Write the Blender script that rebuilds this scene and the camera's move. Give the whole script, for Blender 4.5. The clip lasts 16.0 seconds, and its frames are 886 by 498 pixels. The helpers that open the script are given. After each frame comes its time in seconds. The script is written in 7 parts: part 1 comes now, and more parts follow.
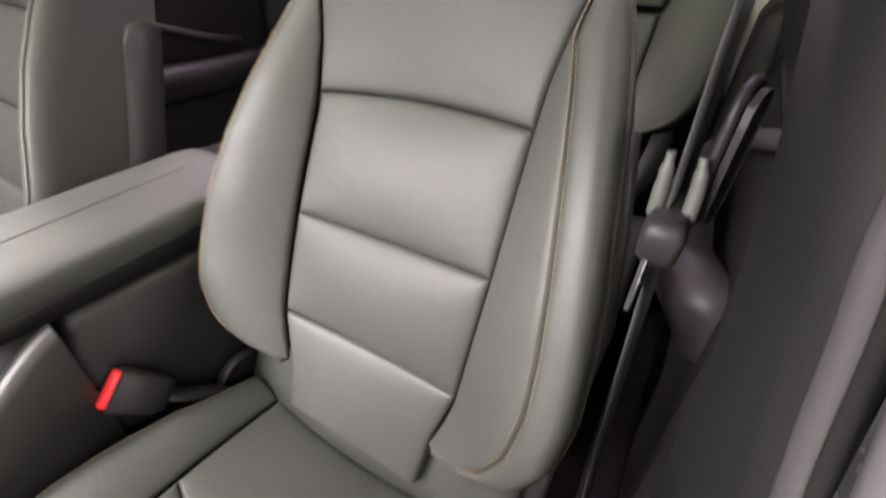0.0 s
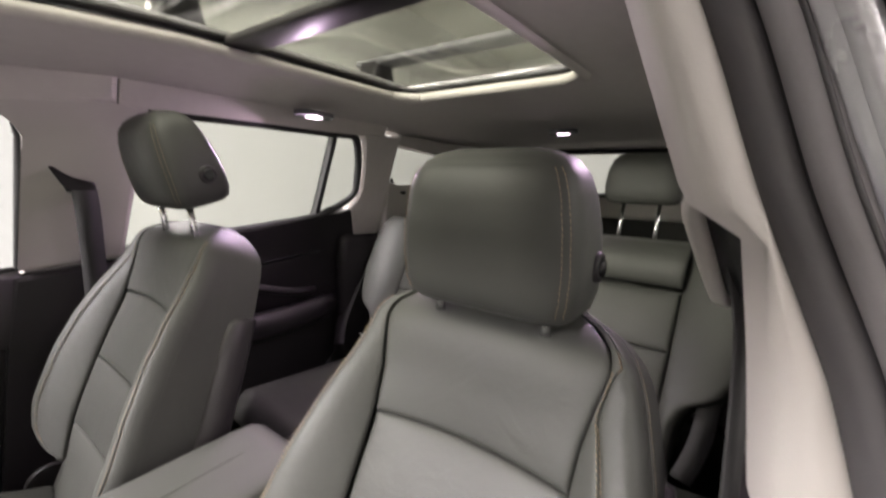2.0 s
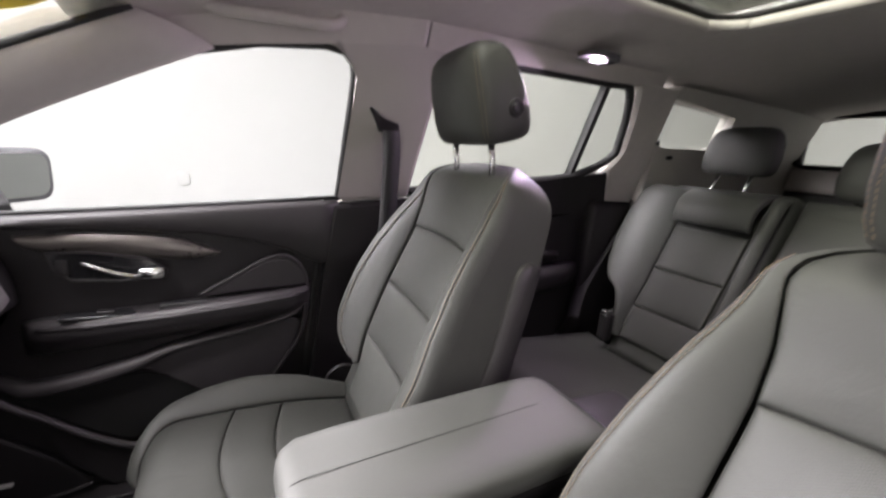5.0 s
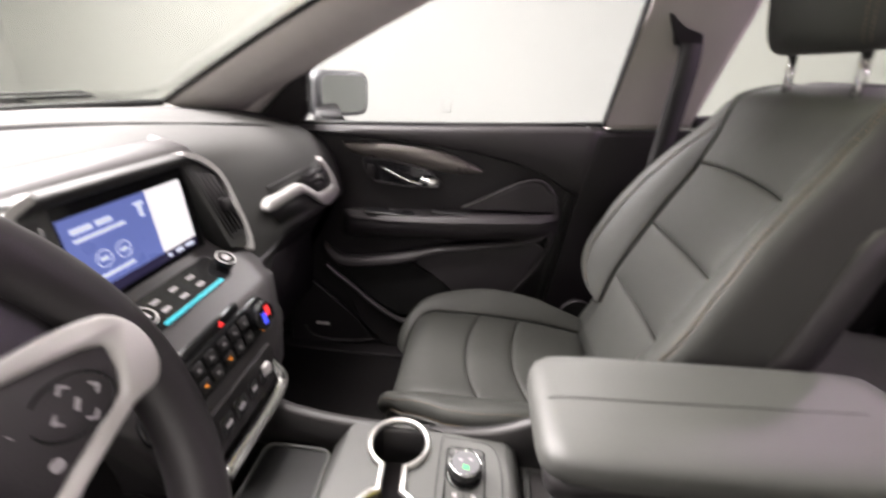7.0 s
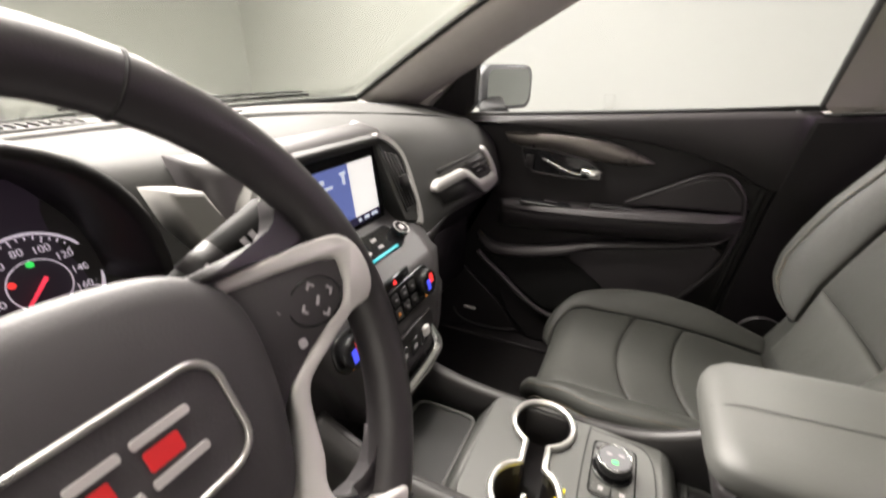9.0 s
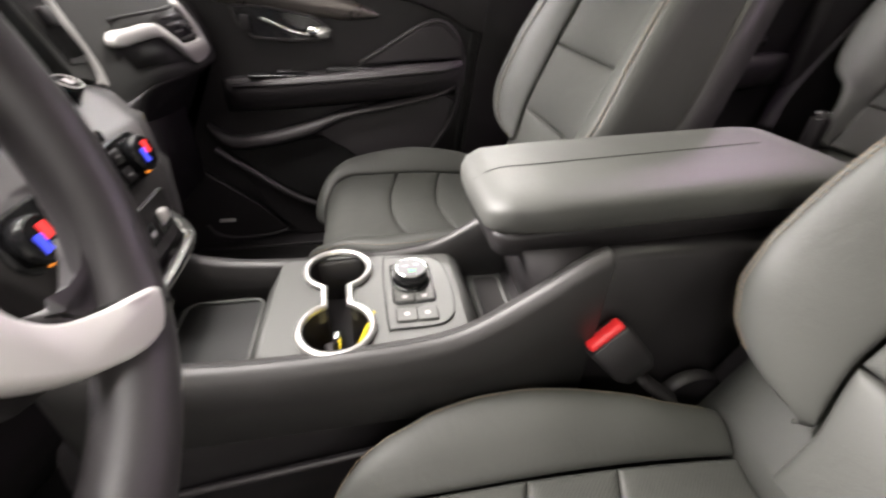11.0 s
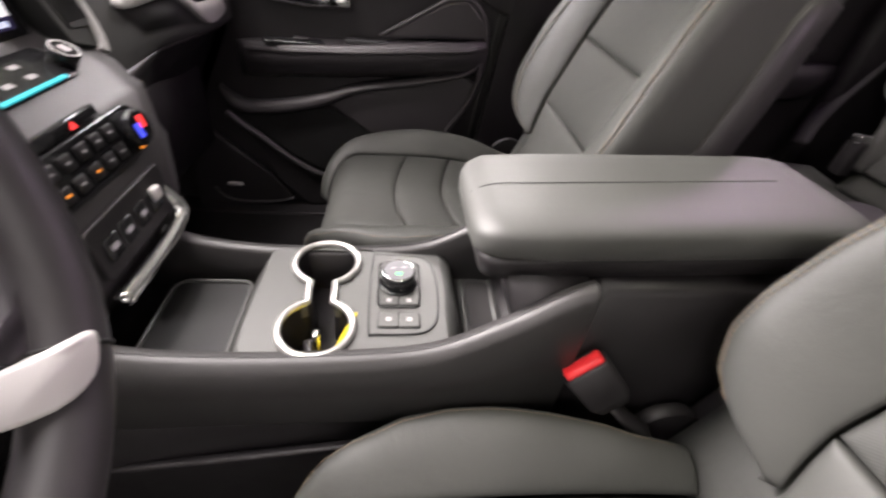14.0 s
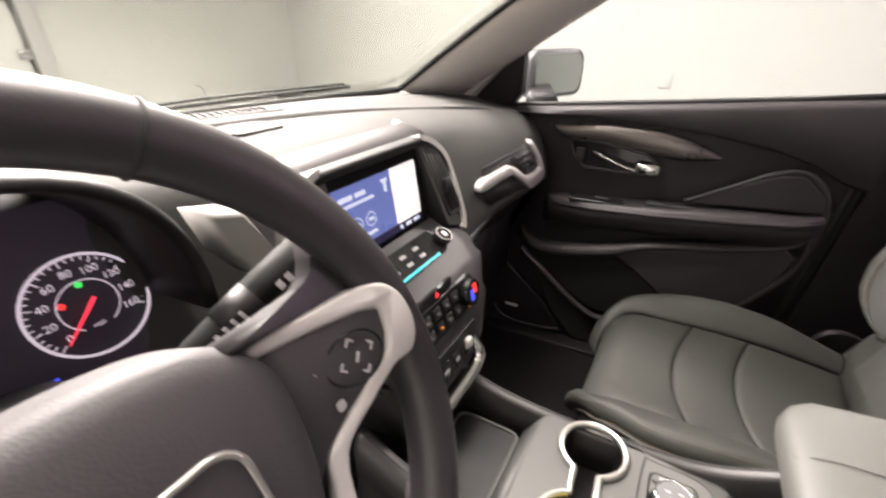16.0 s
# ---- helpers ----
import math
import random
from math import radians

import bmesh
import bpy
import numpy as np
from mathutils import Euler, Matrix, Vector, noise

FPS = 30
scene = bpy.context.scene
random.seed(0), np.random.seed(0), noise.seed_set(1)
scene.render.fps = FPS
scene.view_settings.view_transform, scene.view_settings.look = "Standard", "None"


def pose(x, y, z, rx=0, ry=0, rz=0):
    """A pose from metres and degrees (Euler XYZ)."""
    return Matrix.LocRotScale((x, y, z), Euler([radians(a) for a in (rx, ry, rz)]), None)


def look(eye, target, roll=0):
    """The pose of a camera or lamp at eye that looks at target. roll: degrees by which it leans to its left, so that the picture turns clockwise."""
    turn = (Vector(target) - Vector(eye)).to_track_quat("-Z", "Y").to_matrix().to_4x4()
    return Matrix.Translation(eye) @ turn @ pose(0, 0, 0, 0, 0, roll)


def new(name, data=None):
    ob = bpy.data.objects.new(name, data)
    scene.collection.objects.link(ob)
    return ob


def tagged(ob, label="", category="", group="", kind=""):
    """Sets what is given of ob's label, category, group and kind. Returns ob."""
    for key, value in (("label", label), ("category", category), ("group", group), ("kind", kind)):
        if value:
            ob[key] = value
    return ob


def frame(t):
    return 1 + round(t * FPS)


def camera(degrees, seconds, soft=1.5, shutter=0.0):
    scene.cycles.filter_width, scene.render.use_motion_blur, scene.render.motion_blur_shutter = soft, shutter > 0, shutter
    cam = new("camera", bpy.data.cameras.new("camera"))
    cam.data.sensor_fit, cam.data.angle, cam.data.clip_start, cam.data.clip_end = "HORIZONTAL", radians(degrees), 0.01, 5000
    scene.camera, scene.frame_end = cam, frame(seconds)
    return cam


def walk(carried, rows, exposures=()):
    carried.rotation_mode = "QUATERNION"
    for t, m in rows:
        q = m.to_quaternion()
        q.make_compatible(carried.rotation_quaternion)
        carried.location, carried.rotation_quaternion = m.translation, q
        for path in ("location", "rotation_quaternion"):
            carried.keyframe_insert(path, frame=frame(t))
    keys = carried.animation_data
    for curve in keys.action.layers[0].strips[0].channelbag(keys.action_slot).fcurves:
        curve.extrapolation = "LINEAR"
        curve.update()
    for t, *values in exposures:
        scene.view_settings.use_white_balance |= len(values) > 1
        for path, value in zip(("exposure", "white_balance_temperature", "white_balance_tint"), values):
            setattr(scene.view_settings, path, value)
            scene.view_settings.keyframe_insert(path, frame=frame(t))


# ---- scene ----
cam = camera(93.44, 16.0, soft=2.2, shutter=0.5)
PATH = [
    (0, -0.6051, 0.4203, 1.1342, 55.22, -2.27, -148.70),
    (0.5, -0.6144, 0.3980, 1.1810, 59.85, -1.23, -146.40),
    (1, -0.6173, 0.4120, 1.2158, 66.32, -1.73, -145.84),
    (1.5, -0.6126, 0.4263, 1.2639, 74.32, -1.88, -144.60),
    (2, -0.6037, 0.4257, 1.3025, 81.31, -2.03, -142.59),
    (2.5, -0.5899, 0.4447, 1.3229, 89.35, -1.85, -138.98),
    (3, -0.5874, 0.4682, 1.3346, 94.34, -1.60, -132.41),
    (3.2, -0.5852, 0.4783, 1.3412, 94.54, -1.76, -129.38),
    (5.3, -0.3956, 0.5197, 1.1920, 73.36, -3.86, -113.81),
    (5.5, -0.3903, 0.5245, 1.1760, 70.56, -4.20, -112.65),
    (6, -0.3779, 0.5323, 1.1441, 64.13, -5.50, -107.62),
    (6.5, -0.3857, 0.5518, 1.1408, 62.40, -4.36, -96.03),
    (7, -0.3774, 0.5783, 1.1837, 66.45, -3.95, -84.88),
    (7.5, -0.3734, 0.6008, 1.2235, 69.77, -3.42, -73.68),
    (8, -0.3960, 0.5948, 1.2106, 70.74, -1.78, -63.56),
    (8.2, -0.3925, 0.5881, 1.2079, 69.25, -0.71, -61.65),
    (10.3, -0.4395, 0.6128, 1.0441, 54.62, -0.92, -82.83),
    (10.5, -0.4367, 0.6109, 1.0373, 54.71, -1.43, -87.69),
    (11, -0.4156, 0.5930, 1.0287, 56.49, -1.86, -99.68),
    (11.5, -0.4005, 0.5781, 1.0365, 58.76, -2.67, -111.49),
    (12, -0.3908, 0.5404, 1.0440, 61.32, -3.73, -123.00),
    (12.5, -0.3909, 0.5126, 1.0551, 61.93, -3.72, -126.90),
    (13, -0.3898, 0.5188, 1.0533, 60.35, -4.56, -119.81),
    (13.5, -0.3849, 0.5391, 1.0618, 55.35, -5.78, -107.26),
    (14, -0.3828, 0.5631, 1.0632, 51.87, -5.84, -94.66),
    (14.5, -0.3850, 0.5744, 1.0683, 50.60, -4.26, -82.53),
    (15, -0.3765, 0.5700, 1.0913, 54.10, -2.39, -72.72),
    (15.5, -0.3637, 0.6014, 1.1496, 59.45, -0.52, -66.62),
    (16, -0.3699, 0.6240, 1.1798, 63.41, 0.82, -60.05),
]
walk(cam, [(t, pose(*p)) for t, *p in PATH],
     [(0, 0.34, 6500, 10), (0.5, 0.22, 6500, 10), (1, 0.12, 6500, 10), (1.5, 0.04, 6500, 10), (2, 0.08, 6500, 10), (2.5, 0.1, 6500, 10), (3, 0.06, 6500, 10), (5.5, 0.06, 6200, 11),
      (6, 0.08, 6400, 10), (6.5, 0.14, 6500, 10), (7, 0.06, 6500, 10), (7.5, -0.12, 6550, 10), (8, -0.3, 6600, 10), (8.5, -0.25, 6700, 9), (10.3, 0.16, 6950, -4), (10.5, 0.16, 6900, -4), (11, 0.18, 6550, 7),
      (12, 0.08, 6500, 11), (12.5, 0.06, 6500, 11), (13.5, 0.08, 6500, 11), (14, 0.14, 6500, 12), (15, 0.3, 6550, 12), (15.5, 0.2, 6750, 11), (16, 0.08, 6900, 10)])

# ---- light ----
world = bpy.data.worlds.new("world")
world.use_nodes = True
scene.world = world
world.node_tree.nodes["Background"].inputs[0].default_value = (0.9, 0.95, 1.0, 1)
world.node_tree.nodes["Background"].inputs[1].default_value = 0.05


def lamp(name, loc, target, sx, sy, watts, color):
    data = bpy.data.lights.new(name, "AREA")
    data.shape, data.size, data.size_y, data.energy, data.color = "RECTANGLE", sx, sy, watts, color
    ob = new(name, data)
    ob.matrix_world = look(loc, target)
    return ob


# mostly unseen ceiling lamps, added and placed to light the car's interior
LIGHTS = [(2.3, 2.4, 22), (2.3, -2.2, 22), (0.6, -4.2, 36), (-4.2, 2.3, 85), (-4.2, -0.8, 75), (-0.4, 1.9, 110), (0.95, 2.0, 215), (-0.1, 0.75, 85)]
for lx, ly, watts in LIGHTS:
    lamp("ceiling_fill", (lx, ly, 3.36), (lx, ly, 0), 0.5, 1.6, watts, (1.0, 0.925, 0.915))
# an unseen tilted panel added ahead to light the seats, and one on the wall beside the car
BARS = [(1.15, 3.2, 2.62, 215, 1.6, 1.1), (3.2, 0.02, 2.74, 36, 0.6, 0.34)]
for lx, ly, lz, watts, bw, bh in BARS:
    aim = Vector((0.0, 0.3, 0.9))
    bar_lamp = lamp("bar_lamp", Vector((lx, ly, lz)) + (aim - Vector((lx, ly, lz))).normalized() * 0.025, aim, bw, bh, watts, (1.0, 0.925, 0.92))
    bar_lamp.data.spread = radians(110)
READING = [(0.475, -0.35, 1.495, 0.035, 0.06, 3.2), (-0.475, -0.35, 1.495, 0.035, 0.06, 1.4), (0.0, -1.07, 1.51, 0.05, 0.03, 0.2)]
for lx, ly, lz, w, d, watts in READING:
    beam = lamp("reading_light", (lx, ly, lz - 0.018), (lx * 0.3, ly + 0.5, 0.8), w * 0.8, w * 0.8, watts, (1.0, 0.72, 1.0))
    beam.data.spread = radians(150)


# ---- materials ----
def material(name, color, rough=0.5, metal=0.0, var=0.15, scale=20.0, bump=0.0, bump_scale=400.0, rough_var=0.1,
             spec=0.5, emit=None, strength=0.0, coat=0.0, dots=0.0, wrinkle=0.0):
    m = bpy.data.materials.new(name)
    m.use_nodes = True
    t = m.node_tree
    b = t.nodes["Principled BSDF"]
    coord = t.nodes.new("ShaderNodeTexCoord")
    big = t.nodes.new("ShaderNodeTexNoise")
    big.inputs["Scale"].default_value, big.inputs["Detail"].default_value = scale, 5
    t.links.new(coord.outputs["Object"], big.inputs["Vector"])
    ramp = t.nodes.new("ShaderNodeMapRange")
    ramp.inputs["To Min"].default_value, ramp.inputs["To Max"].default_value = 1 - var, 1 + var
    t.links.new(big.outputs[0], ramp.inputs["Value"])
    mul = t.nodes.new("ShaderNodeVectorMath")
    mul.operation = "SCALE"
    mul.inputs[0].default_value = color
    t.links.new(ramp.outputs[0], mul.inputs["Scale"])
    t.links.new(mul.outputs[0], b.inputs["Base Color"])
    rr = t.nodes.new("ShaderNodeMapRange")
    rr.inputs["To Min"].default_value, rr.inputs["To Max"].default_value = max(0.02, rough - rough_var), min(1, rough + rough_var)
    t.links.new(big.outputs[0], rr.inputs["Value"])
    t.links.new(rr.outputs[0], b.inputs["Roughness"])
    b.inputs["Metallic"].default_value = metal
    b.inputs["Specular IOR Level"].default_value = spec
    b.inputs["Coat Weight"].default_value = coat
    height = None
    if bump:
        fine = t.nodes.new("ShaderNodeTexVoronoi")
        fine.inputs["Scale"].default_value = bump_scale
        t.links.new(coord.outputs["Object"], fine.inputs["Vector"])
        bm_ = t.nodes.new("ShaderNodeBump")
        bm_.inputs["Strength"].default_value, bm_.inputs["Distance"].default_value = bump, 0.00025
        t.links.new(fine.outputs["Distance"], bm_.inputs["Height"])
        t.links.new(bm_.outputs[0], b.inputs["Normal"])
    if wrinkle:
        slack = t.nodes.new("ShaderNodeTexNoise")
        slack.inputs["Scale"].default_value, slack.inputs["Detail"].default_value, slack.inputs["Distortion"].default_value = 16.0, 4, 0.6
        t.links.new(coord.outputs["Object"], slack.inputs["Vector"])
        wb = t.nodes.new("ShaderNodeBump")
        wb.inputs["Strength"].default_value, wb.inputs["Distance"].default_value = wrinkle, 0.006
        t.links.new(slack.outputs[0], wb.inputs["Height"])
        if bump:
            t.links.new(bm_.outputs[0], wb.inputs["Normal"])
        t.links.new(wb.outputs[0], b.inputs["Normal"])
    if dots:
        v = t.nodes.new("ShaderNodeTexVoronoi")
        v.voronoi_dimensions = "2D"
        v.inputs["Scale"].default_value, v.inputs["Randomness"].default_value = dots, 0.05
        sep = t.nodes.new("ShaderNodeSeparateXYZ")
        t.links.new(coord.outputs["Object"], sep.inputs[0])
        up_ = t.nodes.new("ShaderNodeMath")
        up_.operation = "SUBTRACT"
        t.links.new(sep.outputs["Z"], up_.inputs[0])
        t.links.new(sep.outputs["Y"], up_.inputs[1])
        flat_ = t.nodes.new("ShaderNodeCombineXYZ")
        t.links.new(sep.outputs["X"], flat_.inputs["X"])
        t.links.new(up_.outputs[0], flat_.inputs["Y"])
        turn_ = t.nodes.new("ShaderNodeMapping")
        turn_.inputs["Rotation"].default_value = (0, 0, radians(45))
        t.links.new(flat_.outputs[0], turn_.inputs["Vector"])
        t.links.new(turn_.outputs[0], v.inputs["Vector"])
        less = t.nodes.new("ShaderNodeMapRange")
        less.inputs["From Min"].default_value, less.inputs["From Max"].default_value = 0.22, 0.3
        less.inputs["To Min"].default_value, less.inputs["To Max"].default_value = 0.45, 1.0
        t.links.new(v.outputs["Distance"], less.inputs["Value"])
        m2 = t.nodes.new("ShaderNodeVectorMath")
        m2.operation = "SCALE"
        t.links.new(mul.outputs[0], m2.inputs[0])
        t.links.new(less.outputs[0], m2.inputs["Scale"])
        t.links.new(m2.outputs[0], b.inputs["Base Color"])
    if emit:
        b.inputs["Emission Color"].default_value = (*emit, 1)
        b.inputs["Emission Strength"].default_value = strength
    return m


def glass_material(name, tint, gloss=0.02):
    m = bpy.data.materials.new(name)
    m.use_nodes = True
    t = m.node_tree
    t.nodes.clear()
    out = t.nodes.new("ShaderNodeOutputMaterial")
    mix = t.nodes.new("ShaderNodeMixShader")
    clear = t.nodes.new("ShaderNodeBsdfTransparent")
    shine = t.nodes.new("ShaderNodeBsdfGlossy")
    edge = t.nodes.new("ShaderNodeLayerWeight")
    edge.inputs[0].default_value = 0.5
    power = t.nodes.new("ShaderNodeMath")
    power.operation = "POWER"
    power.inputs[1].default_value = 4.0
    t.links.new(edge.outputs["Facing"], power.inputs[0])
    fres = t.nodes.new("ShaderNodeMath")
    fres.operation = "MULTIPLY_ADD"
    fres.inputs[1].default_value, fres.inputs[2].default_value = 0.4, gloss
    t.links.new(power.outputs[0], fres.inputs[0])
    clear.inputs[0].default_value = (*tint, 1)
    shine.inputs["Roughness"].default_value = 0.02
    t.links.new(fres.outputs[0], mix.inputs[0])
    t.links.new(clear.outputs[0], mix.inputs[1])
    t.links.new(shine.outputs[0], mix.inputs[2])
    t.links.new(mix.outputs[0], out.inputs[0])
    return m


LEATHER = material("black_leather", (0.050, 0.0512, 0.0466), 0.54, spec=0.38, var=0.16, scale=9, wrinkle=0.28, bump=0.3, bump_scale=700)
PERFORATED = material("perforated_leather", (0.052, 0.0532, 0.0486), 0.54, spec=0.38, var=0.14, scale=9, wrinkle=0.28, bump=0.3, bump_scale=700, dots=330)
LID_LEATHER = material("lid_leather", (0.055, 0.056, 0.0515), 0.58, var=0.1, scale=9, bump=0.25, bump_scale=700)
WHEEL_LEATHER = material("dark_wheel_leather", (0.027, 0.0245, 0.026), 0.46, var=0.12, scale=9, bump=0.2, bump_scale=700)
DOOR_PLASTIC = material("door_soft_plastic", (0.034, 0.0312, 0.0325), 0.42, var=0.15, scale=12, bump=0.3, bump_scale=900, spec=0.35)
CONSOLE_PLASTIC = material("console_plastic", (0.070, 0.071, 0.067), 0.45, var=0.12, scale=12, bump=0.3, bump_scale=900)
# console plastic darkened; on the side walls this is the footwell's shade
DARK_CONSOLE = material("dark_console_plastic", (0.028, 0.0265, 0.0262), 0.45, var=0.12, scale=12, bump=0.3, bump_scale=900)
PAD_PLASTIC = material("airbag_cover_plastic", (0.048, 0.045, 0.047), 0.6, var=0.12, scale=12, bump=0.5, bump_scale=600)
SEAL_LIGHT = material("light_door_seal", (0.24, 0.225, 0.235), 0.5, var=0.08, scale=12, bump=0.2, bump_scale=600)
SEAL_GREY = material("grey_door_seal", (0.060, 0.056, 0.059), 0.5, var=0.12, scale=12, bump=0.2, bump_scale=600)
SOFT_PLASTIC = material("soft_dark_plastic", (0.036, 0.036, 0.0342), 0.78, spec=0.3, var=0.15, scale=12, bump=0.35, bump_scale=900)
HARD_PLASTIC = material("black_plastic", (0.0145, 0.0131, 0.0138), 0.45, var=0.2, scale=15, bump=0.3, bump_scale=800, spec=0.3)
# black of the stalk; also holds the shade on left pillar and door pocket
MATTE_BLACK_AND_SHADE = material("matte_black_and_shade", (0.0075, 0.0075, 0.0072), 0.75, var=0.2, scale=15, bump=0.3, bump_scale=800, spec=0.2)
GLOSS_BLACK = material("gloss_black_plastic", (0.012, 0.012, 0.013), 0.12, var=0.2, scale=10, rough_var=0.05)
SILVER = material("satin_silver_trim", (0.56, 0.545, 0.53), 0.48, metal=0.2, var=0.06, scale=30)
SATIN_CHROME = material("satin_chrome", (0.64, 0.63, 0.61), 0.3, metal=0.85, var=0.06, scale=30)
CHROME = material("chrome", (0.75, 0.75, 0.75), 0.12, metal=1.0, var=0.05, scale=30, rough_var=0.05)
BRUSHED = material("dark_brushed_trim", (0.17, 0.155, 0.145), 0.3, metal=0.7, var=0.15, scale=40)
HEADLINER = material("grey_headliner_cloth", (0.519, 0.495, 0.465), 0.95, var=0.06, scale=40, bump=0.5, bump_scale=1200, spec=0.1)
PILLAR = material("light_grey_pillar_trim", (0.45, 0.427, 0.401), 0.6, var=0.05, scale=12, bump=0.3, bump_scale=900)
CARPET = material("black_carpet", (0.014, 0.013, 0.0132), 0.95, var=0.3, scale=120, bump=1.0, bump_scale=600, spec=0.1)
RUBBER = material("black_rubber", (0.015, 0.015, 0.015), 0.7, var=0.2, scale=30)
WEBBING = material("black_belt_webbing", (0.03, 0.029, 0.03), 0.75, var=0.2, scale=80, bump=0.6, bump_scale=900)
THREAD = material("tan_thread", (0.23, 0.175, 0.115), 0.8, var=0.1, scale=100)
RED = material("red_plastic", (0.75, 0.03, 0.035), 0.35, var=0.06, scale=40, emit=(0.9, 0.03, 0.03), strength=0.0)
YELLOW = material("yellow_plastic", (0.85, 0.66, 0.02), 0.5, var=0.06, scale=40)
INK = material("blue_ink", (0.10, 0.11, 0.35), 0.6, var=0.05)
STEEL = material("steel", (0.55, 0.55, 0.55), 0.25, metal=1.0, var=0.05, scale=60)
BODY_PAINT = material("silver_car_paint", (0.42, 0.41, 0.43), 0.25, metal=0.4, var=0.03, scale=20, coat=0.8)
MIRROR = material("mirror_glass", (0.8, 0.82, 0.82), 0.02, metal=1.0, var=0.01, rough_var=0.01)
WALL = material("white_painted_wall", (0.63, 0.634, 0.612), 0.8, var=0.03, scale=1.5, bump=0.04, bump_scale=30)
# darker copies of the silver trim, toned down for how light falls there
DIMMED_SILVER = material("dimmed_satin_silver", (0.38, 0.37, 0.36), 0.5, metal=0.2, var=0.06, scale=30)
DIMMED_TRIM = material("dimmed_vent_trim", (0.21, 0.205, 0.195), 0.5, var=0.06, scale=30)
RACK = material("dark_grey_rack", (0.10, 0.10, 0.105), 0.5, var=0.1, scale=10)
WALL_TRIM = material("grey_painted_steel", (0.45, 0.45, 0.44), 0.6, var=0.06, scale=6)
CEILING = material("white_ceiling", (0.76, 0.76, 0.70), 0.9, var=0.03, scale=2)
CONCRETE = material("grey_epoxy_floor", (0.44, 0.43, 0.42), 0.45, var=0.12, scale=3)
DIFFUSER = material("light_diffuser", (0.9, 0.9, 0.9), 0.6, var=0.01, emit=(1.0, 0.97, 0.95), strength=1.0)
DOME_LED = material("lit_reading_lamp", (0.9, 0.88, 0.9), 0.4, var=0.01, emit=(1.0, 0.82, 0.98), strength=4.0)
SCREEN_BLUE = material("screen_blue", (0.05, 0.07, 0.2), 0.3, var=0.02, emit=(0.16, 0.2, 0.52), strength=0.8)
SCREEN_WHITE = material("screen_white", (0.6, 0.6, 0.6), 0.3, var=0.02, emit=(0.95, 0.9, 0.93), strength=0.9)
SCREEN_TEXT = material("screen_marks", (0.6, 0.6, 0.6), 0.4, var=0.02, emit=(0.7, 0.75, 1.0), strength=0.8)
SCREEN_DARK = material("screen_dark_bar", (0.01, 0.01, 0.02), 0.2, var=0.02, emit=(0.05, 0.04, 0.1), strength=0.5)
TEAL = material("teal_light_bar", (0.02, 0.3, 0.35), 0.4, var=0.02, emit=(0.04, 0.55, 0.65), strength=0.7)
ICON = material("white_icons", (0.27, 0.25, 0.25), 0.5, var=0.05, emit=(0.8, 0.75, 0.8), strength=0.12)
LED_RED = material("red_indicator", (0.6, 0.02, 0.02), 0.4, var=0.02, emit=(1.0, 0.05, 0.05), strength=1.2)
LED_BLUE = material("blue_indicator", (0.03, 0.05, 0.6), 0.4, var=0.02, emit=(0.08, 0.1, 1.0), strength=1.0)
LED_ORANGE = material("orange_indicator", (0.6, 0.2, 0.02), 0.4, var=0.02, emit=(1.0, 0.3, 0.03), strength=1.0)
LED_GREEN = material("green_indicator", (0.03, 0.5, 0.1), 0.4, var=0.02, emit=(0.05, 0.9, 0.15), strength=1.0)
DIAL = material("dial_face", (0.015, 0.012, 0.018), 0.5, var=0.1, emit=(0.09, 0.06, 0.1), strength=0.12)
DIAL_MARK = material("dial_marks", (0.6, 0.55, 0.6), 0.5, var=0.02, emit=(0.75, 0.65, 0.8), strength=0.7)
NEEDLE = material("red_needle", (0.7, 0.02, 0.03), 0.4, var=0.02, emit=(1.0, 0.05, 0.1), strength=1.5)
GREEN_GLASS = glass_material("green_tinted_glass", (0.76, 0.775, 0.755))
SIDE_GLASS = glass_material("clear_side_glass", (0.754, 0.765, 0.769))
ROOF_GLASS = glass_material("grey_roof_glass", (0.66, 0.675, 0.62))


# ---- mesh tools ----
def smooth(bm):
    for f in bm.faces:
        f.smooth = True
    return bm


def chain(ob):
    """World matrix of an object from its own numbers."""
    m = ob.matrix_parent_inverse @ ob.matrix_basis if ob.parent else ob.matrix_basis
    return chain(ob.parent) @ m if ob.parent else m


def thing(name, loc, label, category, group="", kind=""):
    ob = new(name)
    ob.empty_display_size = 0.05
    ob.matrix_basis = Matrix.Translation(loc)
    return tagged(ob, label, category, group, kind)


def part(name, bm, mat, parent=None, label=""):
    bmesh.ops.recalc_face_normals(bm, faces=bm.faces[:])
    me = bpy.data.meshes.new(name)
    bm.to_mesh(me)
    bm.free()
    me.materials.append(mat)
    ob = new(name, me)
    if parent:
        ob.parent = parent
        ob.matrix_parent_inverse = chain(parent).inverted()
    return tagged(ob, label)


def whole(name, bm, mat, label, category, group="", kind=""):
    return tagged(part(name, bm, mat), label, category, group, kind)


